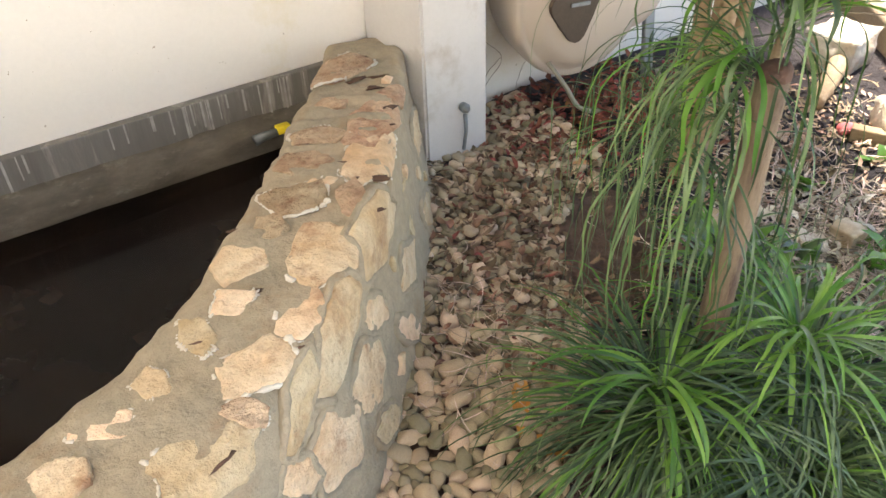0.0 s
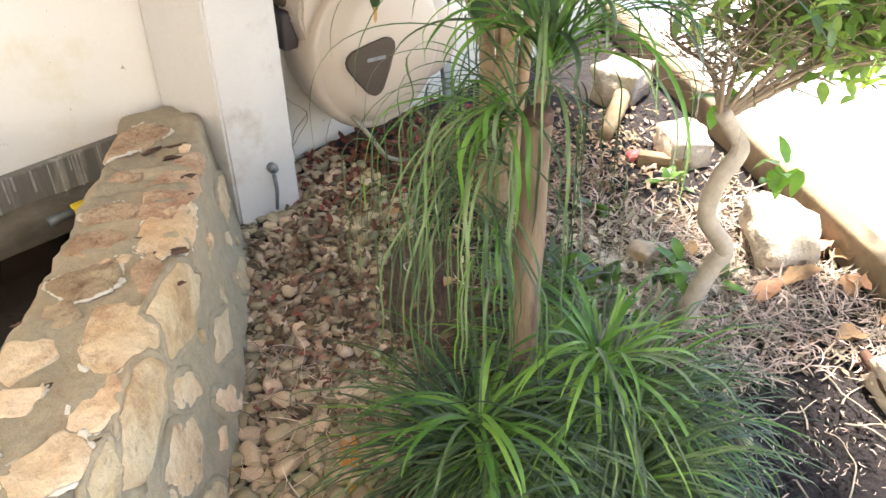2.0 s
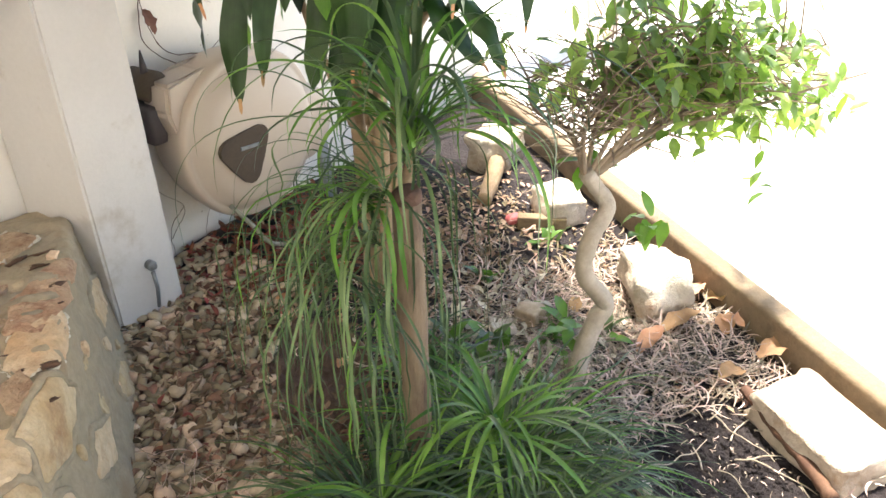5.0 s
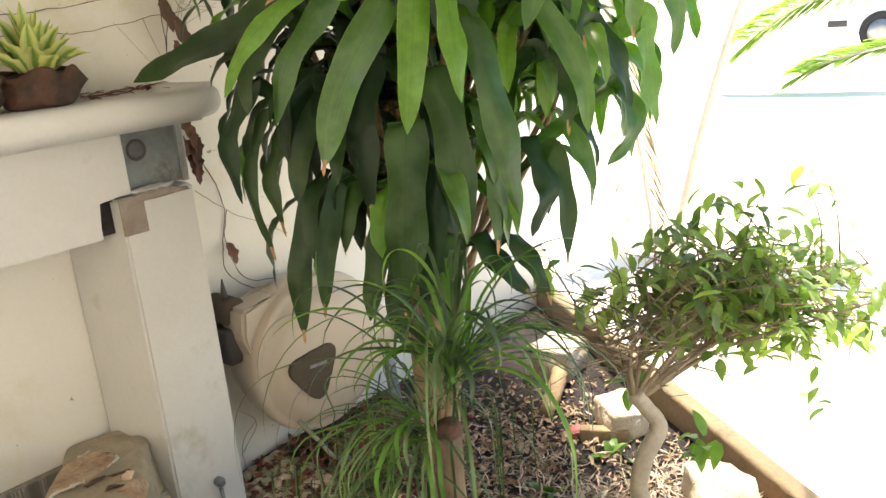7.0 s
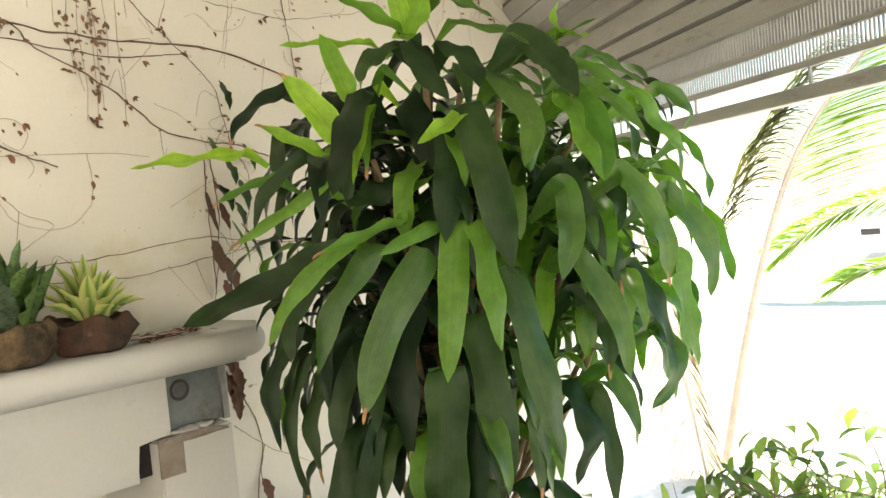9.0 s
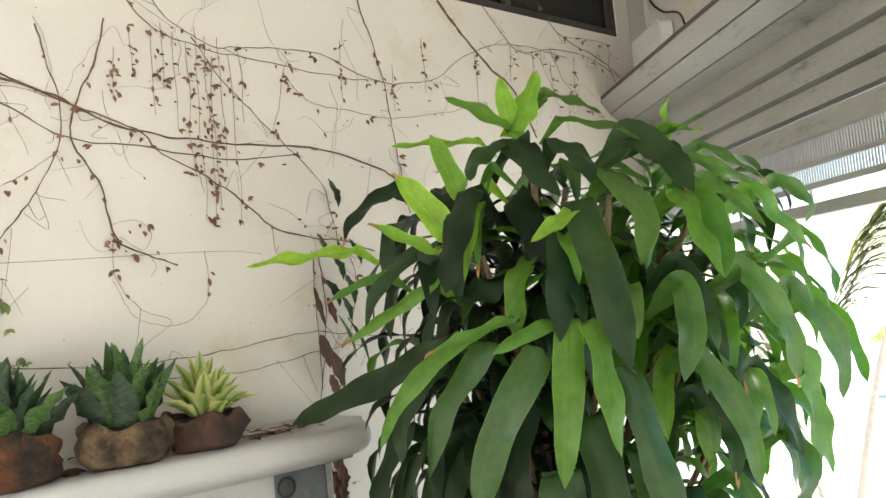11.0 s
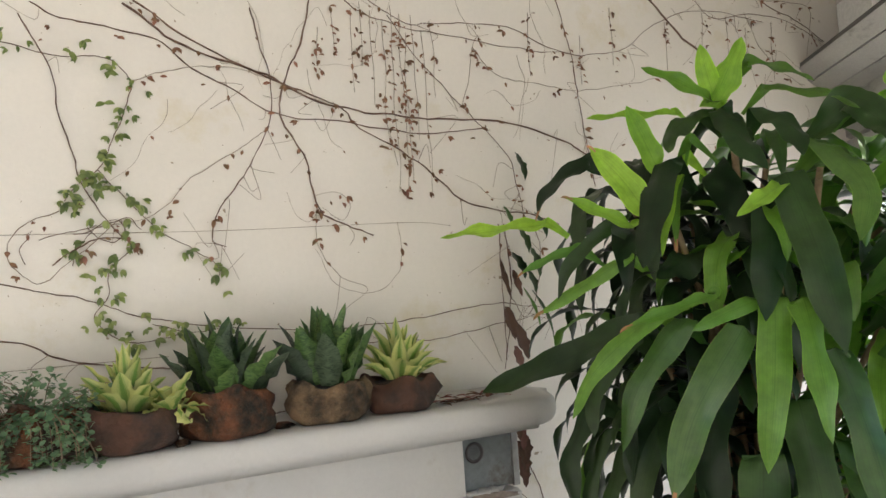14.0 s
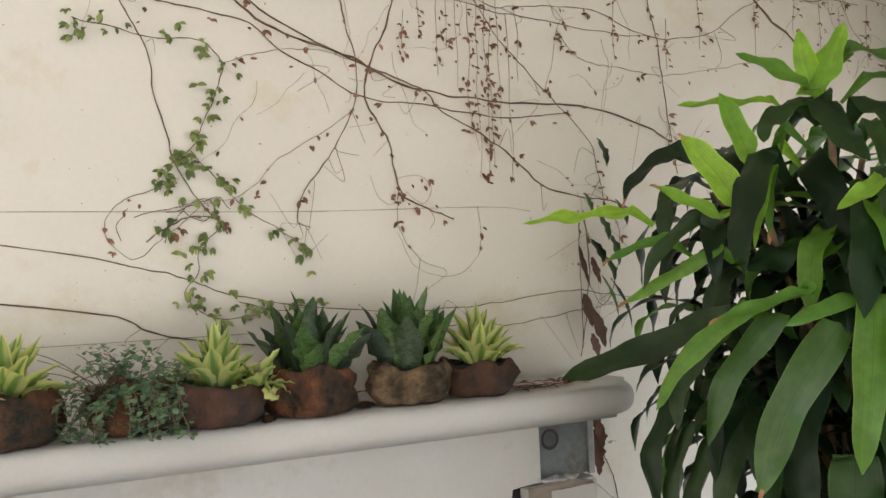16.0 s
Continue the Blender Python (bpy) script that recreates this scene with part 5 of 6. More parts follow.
def vine(kind, r, points):
    VINE_SEED[0] += 1
    jr = random.Random(100 + VINE_SEED[0])
    line = spline([(x, WALL_Y - r - 0.001 - 0.004 * (i % 2), z) for i, (x, z) in enumerate(points)], 7)
    wob = 0.0 if kind == "wire" else 0.006
    line = [p + Vector((wob * noise.noise((p.x * 14, p.z * 14, VINE_SEED[0])), -abs(wob * noise.noise((p.x * 9, p.z * 9, 7))), wob * noise.noise((p.z * 14, p.x * 14, 3)))) for p in line]
    if kind != "wire":
        line = [p + Vector((noise.noise((p.x * 45, p.z * 45, VINE_SEED[0] + 9)), 0, noise.noise((p.z * 45, p.x * 45, VINE_SEED[0] + 4)))) * 0.0035 for p in line]
    under(part("stem", tube(line, r, r * 0.8, 6, 0.55, VINE_SEED[0]), VINE_THIN if kind in ("thin", "wire") else VINE_WOOD), creeper)
    if kind in ("wire", "bare"):
        return
    for p in line:
        if kind == "ivy":
            for k in range(2):
                if jr.random() < 0.40:
                    green_bits.extend(small_leaf(p + Vector((jr.gauss(0, .014), -0.006, jr.gauss(0, .014))), jr.uniform(0.013, 0.027), jr, True))
        elif p.z > 1.55 and jr.random() < (0.34 if kind == "thin" else 0.20):
            dry_bits.extend(small_leaf(p + Vector((jr.gauss(0, .008), -0.006, -abs(jr.gauss(0.012, .01)))), jr.uniform(0.012, 0.024), jr, jr.random() < 0.4))
        if jr.random() < 0.10 and kind == "stem" and p.z > 1.3:
            t = [p, p + Vector((jr.gauss(0, .03), -0.003, jr.gauss(-0.02, .03))), p + Vector((jr.gauss(0, .05), -0.004, jr.gauss(-0.05, .04)))]
            t = [Vector((q.x, min(q.y, WALL_Y - 0.002), q.z)) for q in t]
            tendrils.append(tube(spline(t, 4), 0.0008, 0.0005, 4))


vine("stem", 0.0026, [(0.67, 2.15), (0.80, 2.06), (0.99, 2.01), (1.11, 1.95), (1.25, 1.93), (1.43, 1.92), (1.69, 1.92), (1.89, 1.87), (1.97, 1.83)])
vine("stem", 0.0019, [(0.69, 2.16), (0.83, 2.07), (1.00, 2.00), (1.17, 1.94), (1.23, 1.89), (1.39, 1.80), (1.54, 1.69), (1.72, 1.66), (1.84, 1.63)])
vine("stem", 0.0016, [(0.48, 2.13), (0.54, 2.10), (0.63, 2.09), (0.74, 2.07), (0.81, 2.01), (0.92, 1.96), (1.02, 1.91), (1.20, 1.90), (1.40, 1.88), (1.61, 1.90)])
vine("stem", 0.0021, [(1.11, 2.21), (1.08, 2.09), (1.04, 2.01), (1.02, 1.91), (1.08, 1.80), (1.10, 1.68), (1.17, 1.64), (1.25, 1.61)])
vine("stem", 0.0014, [(0.96, 2.17), (0.98, 2.07), (1.00, 2.00), (0.99, 1.89), (0.93, 1.77), (0.86, 1.68), (0.84, 1.61), (0.87, 1.59)])
vine("thin", 0.0009, [(0.99, 1.88), (0.91, 1.82), (0.81, 1.76), (0.75, 1.70), (0.69, 1.66), (0.58, 1.64)])
vine("stem", 0.0015, [(0.46, 2.10), (0.51, 2.00), (0.53, 1.90), (0.56, 1.77), (0.58, 1.71), (0.62, 1.65), (0.68, 1.58)])
vine("ivy", 0.0011, [(0.36, 2.05), (0.42, 2.04), (0.52, 2.02), (0.62, 2.02), (0.68, 1.97), (0.66, 1.90), (0.64, 1.85), (0.61, 1.78), (0.55, 1.73), (0.53, 1.70)])
vine("thin", 0.0009, [(0.68, 1.97), (0.76, 2.00), (0.89, 2.02), (0.99, 2.00)])
vine("ivy", 0.0010, [(0.60, 1.77), (0.67, 1.69), (0.74, 1.62), (0.84, 1.56), (0.85, 1.52)])
vine("thin", 0.0010, [(0.52, 1.68), (0.45, 1.65), (0.42, 1.59), (0.45, 1.54), (0.49, 1.53), (0.57, 1.60), (0.63, 1.65)])
vine("ivy", 0.0011, [(0.66, 1.59), (0.62, 1.55), (0.61, 1.49), (0.58, 1.44), (0.65, 1.39), (0.77, 1.40)])
vine("ivy", 0.0010, [(0.70, 1.425), (0.76, 1.405), (0.82, 1.40), (0.88, 1.41)])
vine("wire", 0.0007, [(-0.2, 1.63), (0.41, 1.63), (0.87, 1.63), (1.34, 1.64), (1.48, 1.63)])
vine("stem", 0.0012, [(-0.1, 1.62), (0.40, 1.53), (0.48, 1.51), (0.58, 1.48), (0.65, 1.45), (0.73, 1.43), (0.89, 1.40), (1.14, 1.38), (1.38, 1.39), (1.59, 1.41), (1.84, 1.38), (2.05, 1.36)])
vine("stem", 0.0019, [(-0.1, 1.50), (0.40, 1.41), (0.50, 1.37), (0.61, 1.34), (0.73, 1.32)])
vine("wire", 0.0008, [(-0.2, 1.35), (0.40, 1.35), (0.56, 1.35), (0.73, 1.35)])
vine("stem", 0.0010, [(1.20, 1.34), (1.39, 1.33), (1.58, 1.35), (1.74, 1.37)])
vine("stem", 0.0012, [(1.23, 2.28), (1.27, 2.23), (1.38, 2.18), (1.52, 2.19), (1.71, 2.20), (1.91, 2.14), (2.13, 2.17), (2.31, 2.28), (2.53, 2.34), (2.81, 2.33)])
vine("stem", 0.0012, [(1.14, 2.30), (1.22, 2.21), (1.35, 2.17), (1.58, 2.15), (1.75, 2.14), (1.93, 2.14)])
vine("stem", 0.0017, [(1.86, 2.40), (1.89, 2.30), (1.93, 2.17), (1.95, 2.03), (1.97, 1.88), (1.99, 1.74)])
vine("stem", 0.0011, [(1.33, 2.19), (1.43, 2.06), (1.54, 1.96), (1.68, 1.82), (1.71, 1.72), (1.72, 1.66)])
vine("thin", 0.0010, [(1.59, 2.13), (1.64, 2.07), (1.70, 2.05), (1.82, 2.04), (1.96, 2.03), (2.24, 2.08), (2.37, 2.11)])
vine("thin", 0.0008, [(1.54, 1.96), (1.56, 2.02), (1.59, 2.13), (1.61, 2.17)])
vine("stem", 0.0034, [(2.19, 2.44), (2.27, 2.35), (2.39, 2.25), (2.51, 2.16), (2.60, 2.01)])
vine("thin", 0.0006, [(1.10, 1.71), (1.16, 1.72), (1.19, 1.68), (1.16, 1.65), (1.12, 1.68)])
vine("thin", 0.0007, [(1.10, 1.69), (1.10, 1.59), (1.15, 1.51), (1.22, 1.47), (1.15, 1.42)])
vine("thin", 0.0007, [(1.32, 1.64), (1.32, 1.53), (1.28, 1.48), (1.22, 1.46), (1.14, 1.49), (1.09, 1.58)])
vine("thin", 0.0007, [(1.15, 1.51), (1.14, 1.45), (1.12, 1.38)])
vine("stem", 0.0012, [(2.37, 2.49), (2.54, 2.32), (2.72, 2.35), (2.91, 2.35), (3.14, 2.29)])
vine("stem", 0.0016, [(2.66, 2.54), (2.79, 2.41), (3.01, 2.35), (3.14, 2.29)])
vine("thin", 0.0009, [(2.72, 2.36), (2.77, 2.26), (2.85, 2.18), (3.00, 2.11)])
vine("thin", 0.0009, [(2.82, 2.41), (3.02, 2.42), (3.08, 2.38), (3.03, 2.20)])
vine("stem", 0.0014, [(1.63, 1.63), (1.63, 1.51), (1.63, 1.37), (1.63, 1.25)])
vine("stem", 0.0014, [(1.65, 1.63), (1.66, 1.51), (1.65, 1.37), (1.62, 1.23)])
vine("stem", 0.0011, [(1.72, 1.66), (1.77, 1.56), (1.75, 1.43), (1.70, 1.37), (1.66, 1.42)])
vine("stem", 0.0016, [(1.67, 1.06), (1.67, 0.98), (1.71, 0.89), (1.72, 0.81), (1.71, 0.73), (1.75, 0.60), (1.87, 0.56)])
vine("thin", 0.0010, [(1.64, 0.89), (1.72, 0.82), (1.81, 0.76), (1.93, 0.69)])
vine("stem", 0.0014, [(1.73, 0.81), (1.69, 0.67), (1.73, 0.59), (1.84, 0.54), (1.94, 0.58)])
vine("thin", 0.0010, [(1.65, 0.06), (1.71, 0.14), (1.64, 0.22)])
vine("thin", 0.0010, [(1.71, 0.14), (1.65, 0.09), (1.65, 0.01)])
vine("thin", 0.0009, [(1.82, 0.12), (1.77, 0.05), (1.77, -0.02)])
vine("bare", 0.0011, [(0.542, 1.629), (0.585, 1.635), (0.626, 1.653), (0.659, 1.662), (0.685, 1.634)])
vine("bare", 0.0016, [(0.505, 1.564), (0.545, 1.598), (0.584, 1.618), (0.629, 1.617), (0.657, 1.608), (0.683, 1.582)])
vine("bare", 0.0011, [(0.575, 1.643), (0.596, 1.618), (0.628, 1.609), (0.65, 1.634), (0.646, 1.658)])
vine("bare", 0.0008, [(0.543, 1.561), (0.557, 1.606), (0.593, 1.643), (0.626, 1.658), (0.65, 1.645), (0.657, 1.617)])
vine("bare", 0.0009, [(0.48, 1.617), (0.519, 1.631), (0.562, 1.639), (0.593, 1.645)])
vine("bare", 0.0008, [(0.454, 1.565), (0.446, 1.596), (0.46, 1.62), (0.47, 1.636)])
jr = random.Random(46)
for x, z in [(0.541, 1.722), (0.581, 1.731), (0.604, 1.662), (0.668, 1.645), (0.648, 1.594), (0.551, 1.606), (0.532, 1.693), (0.52, 1.57)]:
    for k in range(2):
        green_bits.extend(small_leaf(Vector((x + jr.gauss(0, 0.012), WALL_Y - 0.010, z + jr.gauss(0, 0.012))), jr.uniform(0.018, 0.028), jr, True))
# hair-thin old tendrils that wander over the wall
jr = random.Random(45)
for k in range(46):
    x, z = jr.uniform(0.35, 3.1), jr.uniform(1.66, 2.42)
    a, line = jr.choice((-1.57, -1.57, -1.2, -1.9, 0.3, 2.8)) + jr.gauss(0, 0.3), []
    for q in range(jr.randint(5, 11)):
        line.append(Vector((x, WALL_Y - 0.002 - 0.002 * jr.random(), min(max(z, 1.30), 2.45))))
        a += jr.gauss(0, 0.35)
        x, z = min(x + 0.032 * math.cos(a), 3.18), z + 0.032 * math.sin(a)
    tendrils.append(tube(spline(line, 3), 0.0006, 0.0004, 4))
    for p in line[2:]:
        if jr.random() < 0.16:
            dry_bits.extend(small_leaf(p + Vector((0, -0.004, -0.006)), jr.uniform(0.009, 0.018), jr))
# strings of dry leaves hanging from the upper stems
jr = random.Random(41)
for x, top, low in ((1.22, 2.20, 1.98), (1.25, 2.22, 2.05), (1.31, 2.18, 1.84), (1.335, 2.22, 1.72), (1.36, 2.20, 1.70), (1.375, 2.15, 1.75), (1.40, 2.2, 1.86), (1.43, 2.16, 1.72), (1.46, 2.19, 1.98), (1.17, 2.2, 2.08), (1.28, 2.2, 1.95), (1.13, 2.14, 2.04), (1.78, 2.25, 2.06), (2.10, 2.3, 2.12), (2.33, 2.28, 2.1), (2.62, 2.33, 2.15), (2.85, 2.33, 2.12), (2.72, 2.3, 2.2), (2.5, 2.33, 2.2), (1.97, 2.2, 2.05)):
    line = [Vector((x + 0.012 * noise.noise((z * 8, x * 30, 0)), WALL_Y - 0.006, z)) for z in [top + (low - top) * k / 14 for k in range(15)]]
    tendrils.append(tube(line, 0.0009, 0.0006, 4))
    dense = 0.85 if 1.29 < x < 1.39 else 0.30
    for p in line[1:]:
        for k in range(2):
            if jr.random() < dense:
                dry_bits.extend(small_leaf(p + Vector((jr.gauss(0, .008), -0.005, jr.gauss(0, .008))), jr.uniform(0.010, 0.021), jr, jr.random() < 0.3))
under(part("dry_foliage", merge(*dry_bits), DRY_LEAF, None, "shrivelled brown leaves", kind="stuff"), creeper)
under(part("green_foliage", merge(*green_bits), IVY_LEAF, None, "small fresh green leaves", kind="stuff"), creeper)
under(part("tendril", merge(*tendrils), VINE_THIN, None, kind="stuff"), creeper)
# the climbing leaves and dead leaves where the creeper meets the shelf
for (x, z, w, l, m, az) in ((1.70, 1.83, 0.045, 0.10, LEAF_DARK, 255), (1.66, 1.55, 0.05, 0.09, LEAF_DARK, 280), (1.73, 1.56, 0.05, 0.10, LEAF_DARK, 250), (1.71, 1.50, 0.04, 0.08, LEAF_DARK, 260), (1.62, 1.53, 0.022, 0.15, DRY_LEAF, 268), (1.63, 1.40, 0.045, 0.12, DRY_LEAF, 262), (1.66, 1.35, 0.05, 0.13, DRY_LEAF, 275), (1.69, 1.45, 0.02, 0.14, LEAF_MID, 268), (1.72, 1.44, 0.022, 0.16, LEAF_DARK, 272), (1.66, 1.50, 0.03, 0.10, DRY_LEAF, 280), (1.65, 1.29, 0.035, 0.09, DRY_LEAF, 268), (1.69, 1.62, 0.045, 0.09, LEAF_DARK, 265), (1.75, 1.66, 0.04, 0.09, LEAF_DARK, 270), (1.645, 1.68, 0.03, 0.08, LEAF_MID, 262)):
    under(leaf("leaf", strap(arch((x, WALL_Y - 0.02, z), az, -74 if m is DRY_LEAF else -45, l * (0.8 if m is DRY_LEAF else 1.0), -12 if m is DRY_LEAF else 55, 8, 15), w * (1.25 if m is DRY_LEAF else 1.0), up=(0.4, -1, 0.2), tip=1.2, wave=0.15, seed=int(z * 100)), WITHERED if m is DRY_LEAF else m), creeper)
for (x, z) in ((1.655, 1.07), (1.64, 1.03), (1.66, 1.0), (1.65, 0.97), (1.665, 1.04), (1.71, 0.72), (1.635, 0.99), (1.60, 1.09), (1.61, 1.05), (1.62, 1.10), (1.60, 1.01)):
    under(part("leaf", strap(arch((x, WALL_Y - 0.012, z), 270 + 30 * math.sin(x * 90), -50, 0.07, 60, 6), 0.034, up=(0, -1, 0.2), wave=0.4, tip=1.2), WITHERED, None, "curled dark dry leaf"), creeper)


# ---- rocks, litter and fallen leaves in the bed ----
def rock(label, at, size, seed, turn=0.0, material=STONE_WHITE, worn=0.30, uneven=0.24):
    bm = bmesh.new()
    bmesh.ops.create_cube(bm, size=2)
    bmesh.ops.subdivide_edges(bm, edges=bm.edges[:], cuts=7, use_grid_fill=True)
    off = Vector((seed * 4.3, seed * 2.1, seed))
    for v in bm.verts:
        c = v.co.copy()
        round_ = c.normalized() * 1.25
        c = c.lerp(round_, worn)
        c *= 1 + uneven * noise.noise(c * 0.9 + off) + 0.09 * noise.noise(c * 3 + off) + 0.03 * noise.noise(c * 8 + off)
        v.co = (c.x * size[0], c.y * size[1], c.z * size[2])
    o = tagged(part("rock", bm, material), label, "rock", "rocks along the kerb")
    o.matrix_world = pose(*at, 0, 0, turn)
    return o


rock("pale chalky rock at the kerb", (2.20, 0.795, 0.050), (0.098, 0.072, 0.066), 11, 40, STONE_WHITE, 0.22, 0.42)
rock("flat pale slab-like rock at the kerb", (1.905, 0.30, 0.035), (0.135, 0.085, 0.040), 2, 58, STONE_WHITE, 0.10, 0.10)
rock("pale rock beside a bit of timber", (2.49, 1.24, 0.045), (0.09, 0.062, 0.045), 3, 50)
rock("large white rock by the far corner", (2.72, 1.62, 0.06), (0.09, 0.08, 0.06), 4, 10)
rock("small round stone in the mulch", (1.95, 1.02, 0.02), (0.034, 0.03, 0.026), 5, 0, PEBBLE)
rock("small flat stone in the mulch", (1.86, 1.05, 0.012), (0.04, 0.03, 0.018), 6, 40)
rock("small grey stone by the stem", (1.72, 1.22, 0.02), (0.04, 0.035, 0.028), 7, 10, STONE)
timber = tagged(part("timber_offcut", box(-0.075, 0.075, -0.018, 0.018, 0.0, 0.045, 0.005), BARK_CANE), "short weathered timber offcut in the mulch", "timber")
timber.matrix_world = pose(2.39, 1.24, 0.0, 0, 0, 118)
tagged(part("fallen_branch", tube(spline([(2.78, 1.62, 0.05), (2.62, 1.55, 0.05), (2.50, 1.50, 0.035), (2.40, 1.46, 0.03)], 6), 0.032, 0.026, 10, 0.25, 8), BARK_CANE), "thick fallen branch lying by the rocks", "branch")
matpiece = tagged(part("leaning_slab", box(-0.03, 0.03, -0.008, 0.008, 0, 0.22, 0.004), STEEL_BOX), "narrow grey slab leaning by the hose reel", "slab")
matpiece.matrix_world = pose(2.16, 1.90, 0.01, -8, 6, 20)


def in_bed(x, y, margin=0.05):
    return x < kerb_x(y) - margin and y < WALL_Y - 0.02


def bare(x, y):
    """Below 1 on the bare damp soil under the plants."""
    p, q = x - 1.48, y - 1.34
    return ((0.63 * p + 0.77 * q) / 0.22) ** 2 + ((0.63 * q - 0.77 * p) / 0.12) ** 2


def off_wall(x, y):
    """Distance of a place from the stone wall's centre line, on its garden side."""
    return min(((p.x - x) ** 2 + (p.y - y) ** 2) ** 0.5 for p in WALL_LINE[24:])


def curl(jr, x, y, length, width, lift=25, over=0.012):
    z = ground_z(x, y) + 0.004 + over * jr.random()
    return strap(arch((x, y, z), jr.uniform(0, 360), jr.uniform(0, lift), length, jr.uniform(-110, 110) if length < 0.06 else jr.uniform(-30, 30), 4 if length < 0.06 else 6, jr.uniform(-130, 130)), width, across=1, fold=0.6, tip=1.3, wave=0.3, seed=jr.randint(0, 999))


def scatter(name, label, category, material, count, place, length, width, seed, lift=25, over=0.012):
    jr = random.Random(seed)
    bits = []
    while len(bits) < count:
        x, y = place(jr)
        if bare(x, y) < 0.4 + 0.9 * jr.random() and jr.random() < 0.93:
            continue
        if in_bed(x, y) and (name != "mulch" or ((x - 1.71) / 0.22) ** 2 + ((y - 0.44) / 0.16) ** 2 > 0.7 + 0.5 * jr.random() and (((x - 2.34) / 0.19) ** 2 + ((y - 1.17) / 0.13) ** 2 > 0.6 + 0.6 * jr.random() or jr.random() < 0.12)):
            bits.append(curl(jr, x, y, jr.uniform(*length), jr.uniform(*width), lift, over))
    return tagged(part(name, merge(*bits), material), label, category, kind="stuff")


scatter("leaf_litter", "reddish brown dead leaves heaped below the reel", "leaf litter", LITTER_RED, 900, lambda j: (j.gauss(1.82, 0.20), j.gauss(1.78, 0.14)), (0.02, 0.05), (0.010, 0.022), 51)
scatter("leaf_litter", "brown leaf litter between the pebbles", "leaf litter", LITTER_WET, 800, lambda j: (j.gauss(1.30, 0.22), j.gauss(1.48, 0.24)), (0.012, 0.038), (0.005, 0.014), 52, 25, 0.024)
scatter("leaf_litter", "dark leaf litter under the plants", "leaf litter", LITTER_WET, 600, lambda j: (j.gauss(1.36, 0.18), j.gauss(1.22, 0.16)), (0.015, 0.04), (0.006, 0.016), 53, 25, 0.03)
scatter("mulch", "pale curled wood mulch and twigs", "mulch", TWIG, 4200, lambda j: (j.gauss(1.98, 0.24), j.gauss(0.80, 0.26)), (0.025, 0.085), (0.0020, 0.0058), 54, 30, 0.022)
scatter("mulch", "brown bark mulch over the soil", "mulch", LITTER, 3000, lambda j: (j.gauss(2.05, 0.30), j.gauss(0.95, 0.32)), (0.010, 0.032), (0.003, 0.010), 55)
scatter("leaf_litter", "pale brown litter behind the plants", "leaf litter", LITTER, 1600, lambda j: (j.gauss(2.15, 0.24), j.gauss(1.48, 0.22)), (0.012, 0.045), (0.005, 0.015), 64)
scatter("leaf_litter", "scattered red leaf bits on the pebbles", "leaf litter", LITTER_RED, 90, lambda j: (j.gauss(1.12, 0.16), j.gauss(1.28, 0.22)), (0.012, 0.035), (0.006, 0.015), 59, 25, 0.036)
scatter("leaf_litter", "bleached curled leaf bits among the weeds", "leaf litter", DRY_PALE, 320, lambda j: (j.gauss(1.84, 0.16), j.gauss(1.02, 0.13)), (0.02, 0.055), (0.008, 0.020), 66, 35, 0.02)
scatter("leaf_litter", "large dry leaf pieces between the pebbles", "leaf litter", LITTER_WET, 200, lambda j: (j.gauss(1.30, 0.22), j.gauss(1.50, 0.20)), (0.03, 0.055), (0.012, 0.024), 67, 20, 0.03)
scatter("dry_needles", "dry straw-like needles on the pebbles", "straw", TWIG, 260, lambda j: (j.gauss(1.06, 0.10), j.gauss(1.18, 0.12)), (0.05, 0.12), (0.0015, 0.003), 56, 12, 0.035)
jr = random.Random(63)
clods = []
while len(clods) < 1600:
    x, y, r = jr.gauss(1.69, 0.14), jr.gauss(0.47, 0.11), 0.0015 + 0.0065 * jr.random() ** 3
    if in_bed(x, y):
        clods.append(geo_of(blob(r * 1.2, r * 0.8, r * 0.6, 0.6, len(clods) % 17, 1), pose(x, y, ground_z(x, y) + r * 0.2, 0, 0, jr.uniform(0, 360))))
tagged(part("soil_crumb", merge(*clods), SOIL), "dark crumbs of loose soil in a bare patch", "soil", kind="stuff")
jr = random.Random(68)
chaff = []
for k in range(240):
    x, y = jr.gauss(1.71, 0.13), jr.gauss(0.44, 0.10)
    if in_bed(x, y):
        chaff.append(curl(jr, x, y, jr.uniform(0.006, 0.024), jr.uniform(0.0015, 0.0035), 20, 0.006))
tagged(part("chaff", merge(*chaff), TWIG), "pale chaff scattered on the dark soil", "chaff", kind="stuff")
jr = random.Random(57)
for k in range(30):
    x, y = jr.uniform(1.45, 2.15), jr.uniform(0.3, 1.0)
    line = [Vector((x, y, ground_z(x, y) + 0.012))]
    a = jr.uniform(0, 6.28)
    for q in range(6):
        a += jr.gauss(0, 0.35)
        line.append(line[-1] + Vector((math.cos(a) * 0.03, math.sin(a) * 0.03, jr.uniform(-0.004, 0.006))))
    tagged(part("twig", tube(spline(line, 3), 0.0021, 0.0010, 5, 0.2, k), BARK_PALE), "thin dry twig lying on the soil", "twig", "twigs on the soil")


def fallen_leaf(x, y, length, width, azimuth, material, label, lift=8):
    z = ground_z(x, y) + 0.022
    return tagged(part("fallen_leaf", strap(arch((x, y, z), azimuth, lift, length, 40, 8), width, fold=0.35, tip=1.4, base=0.25, wave=0.25, seed=int(x * 100)), material), label, "leaf", "fallen leaves")


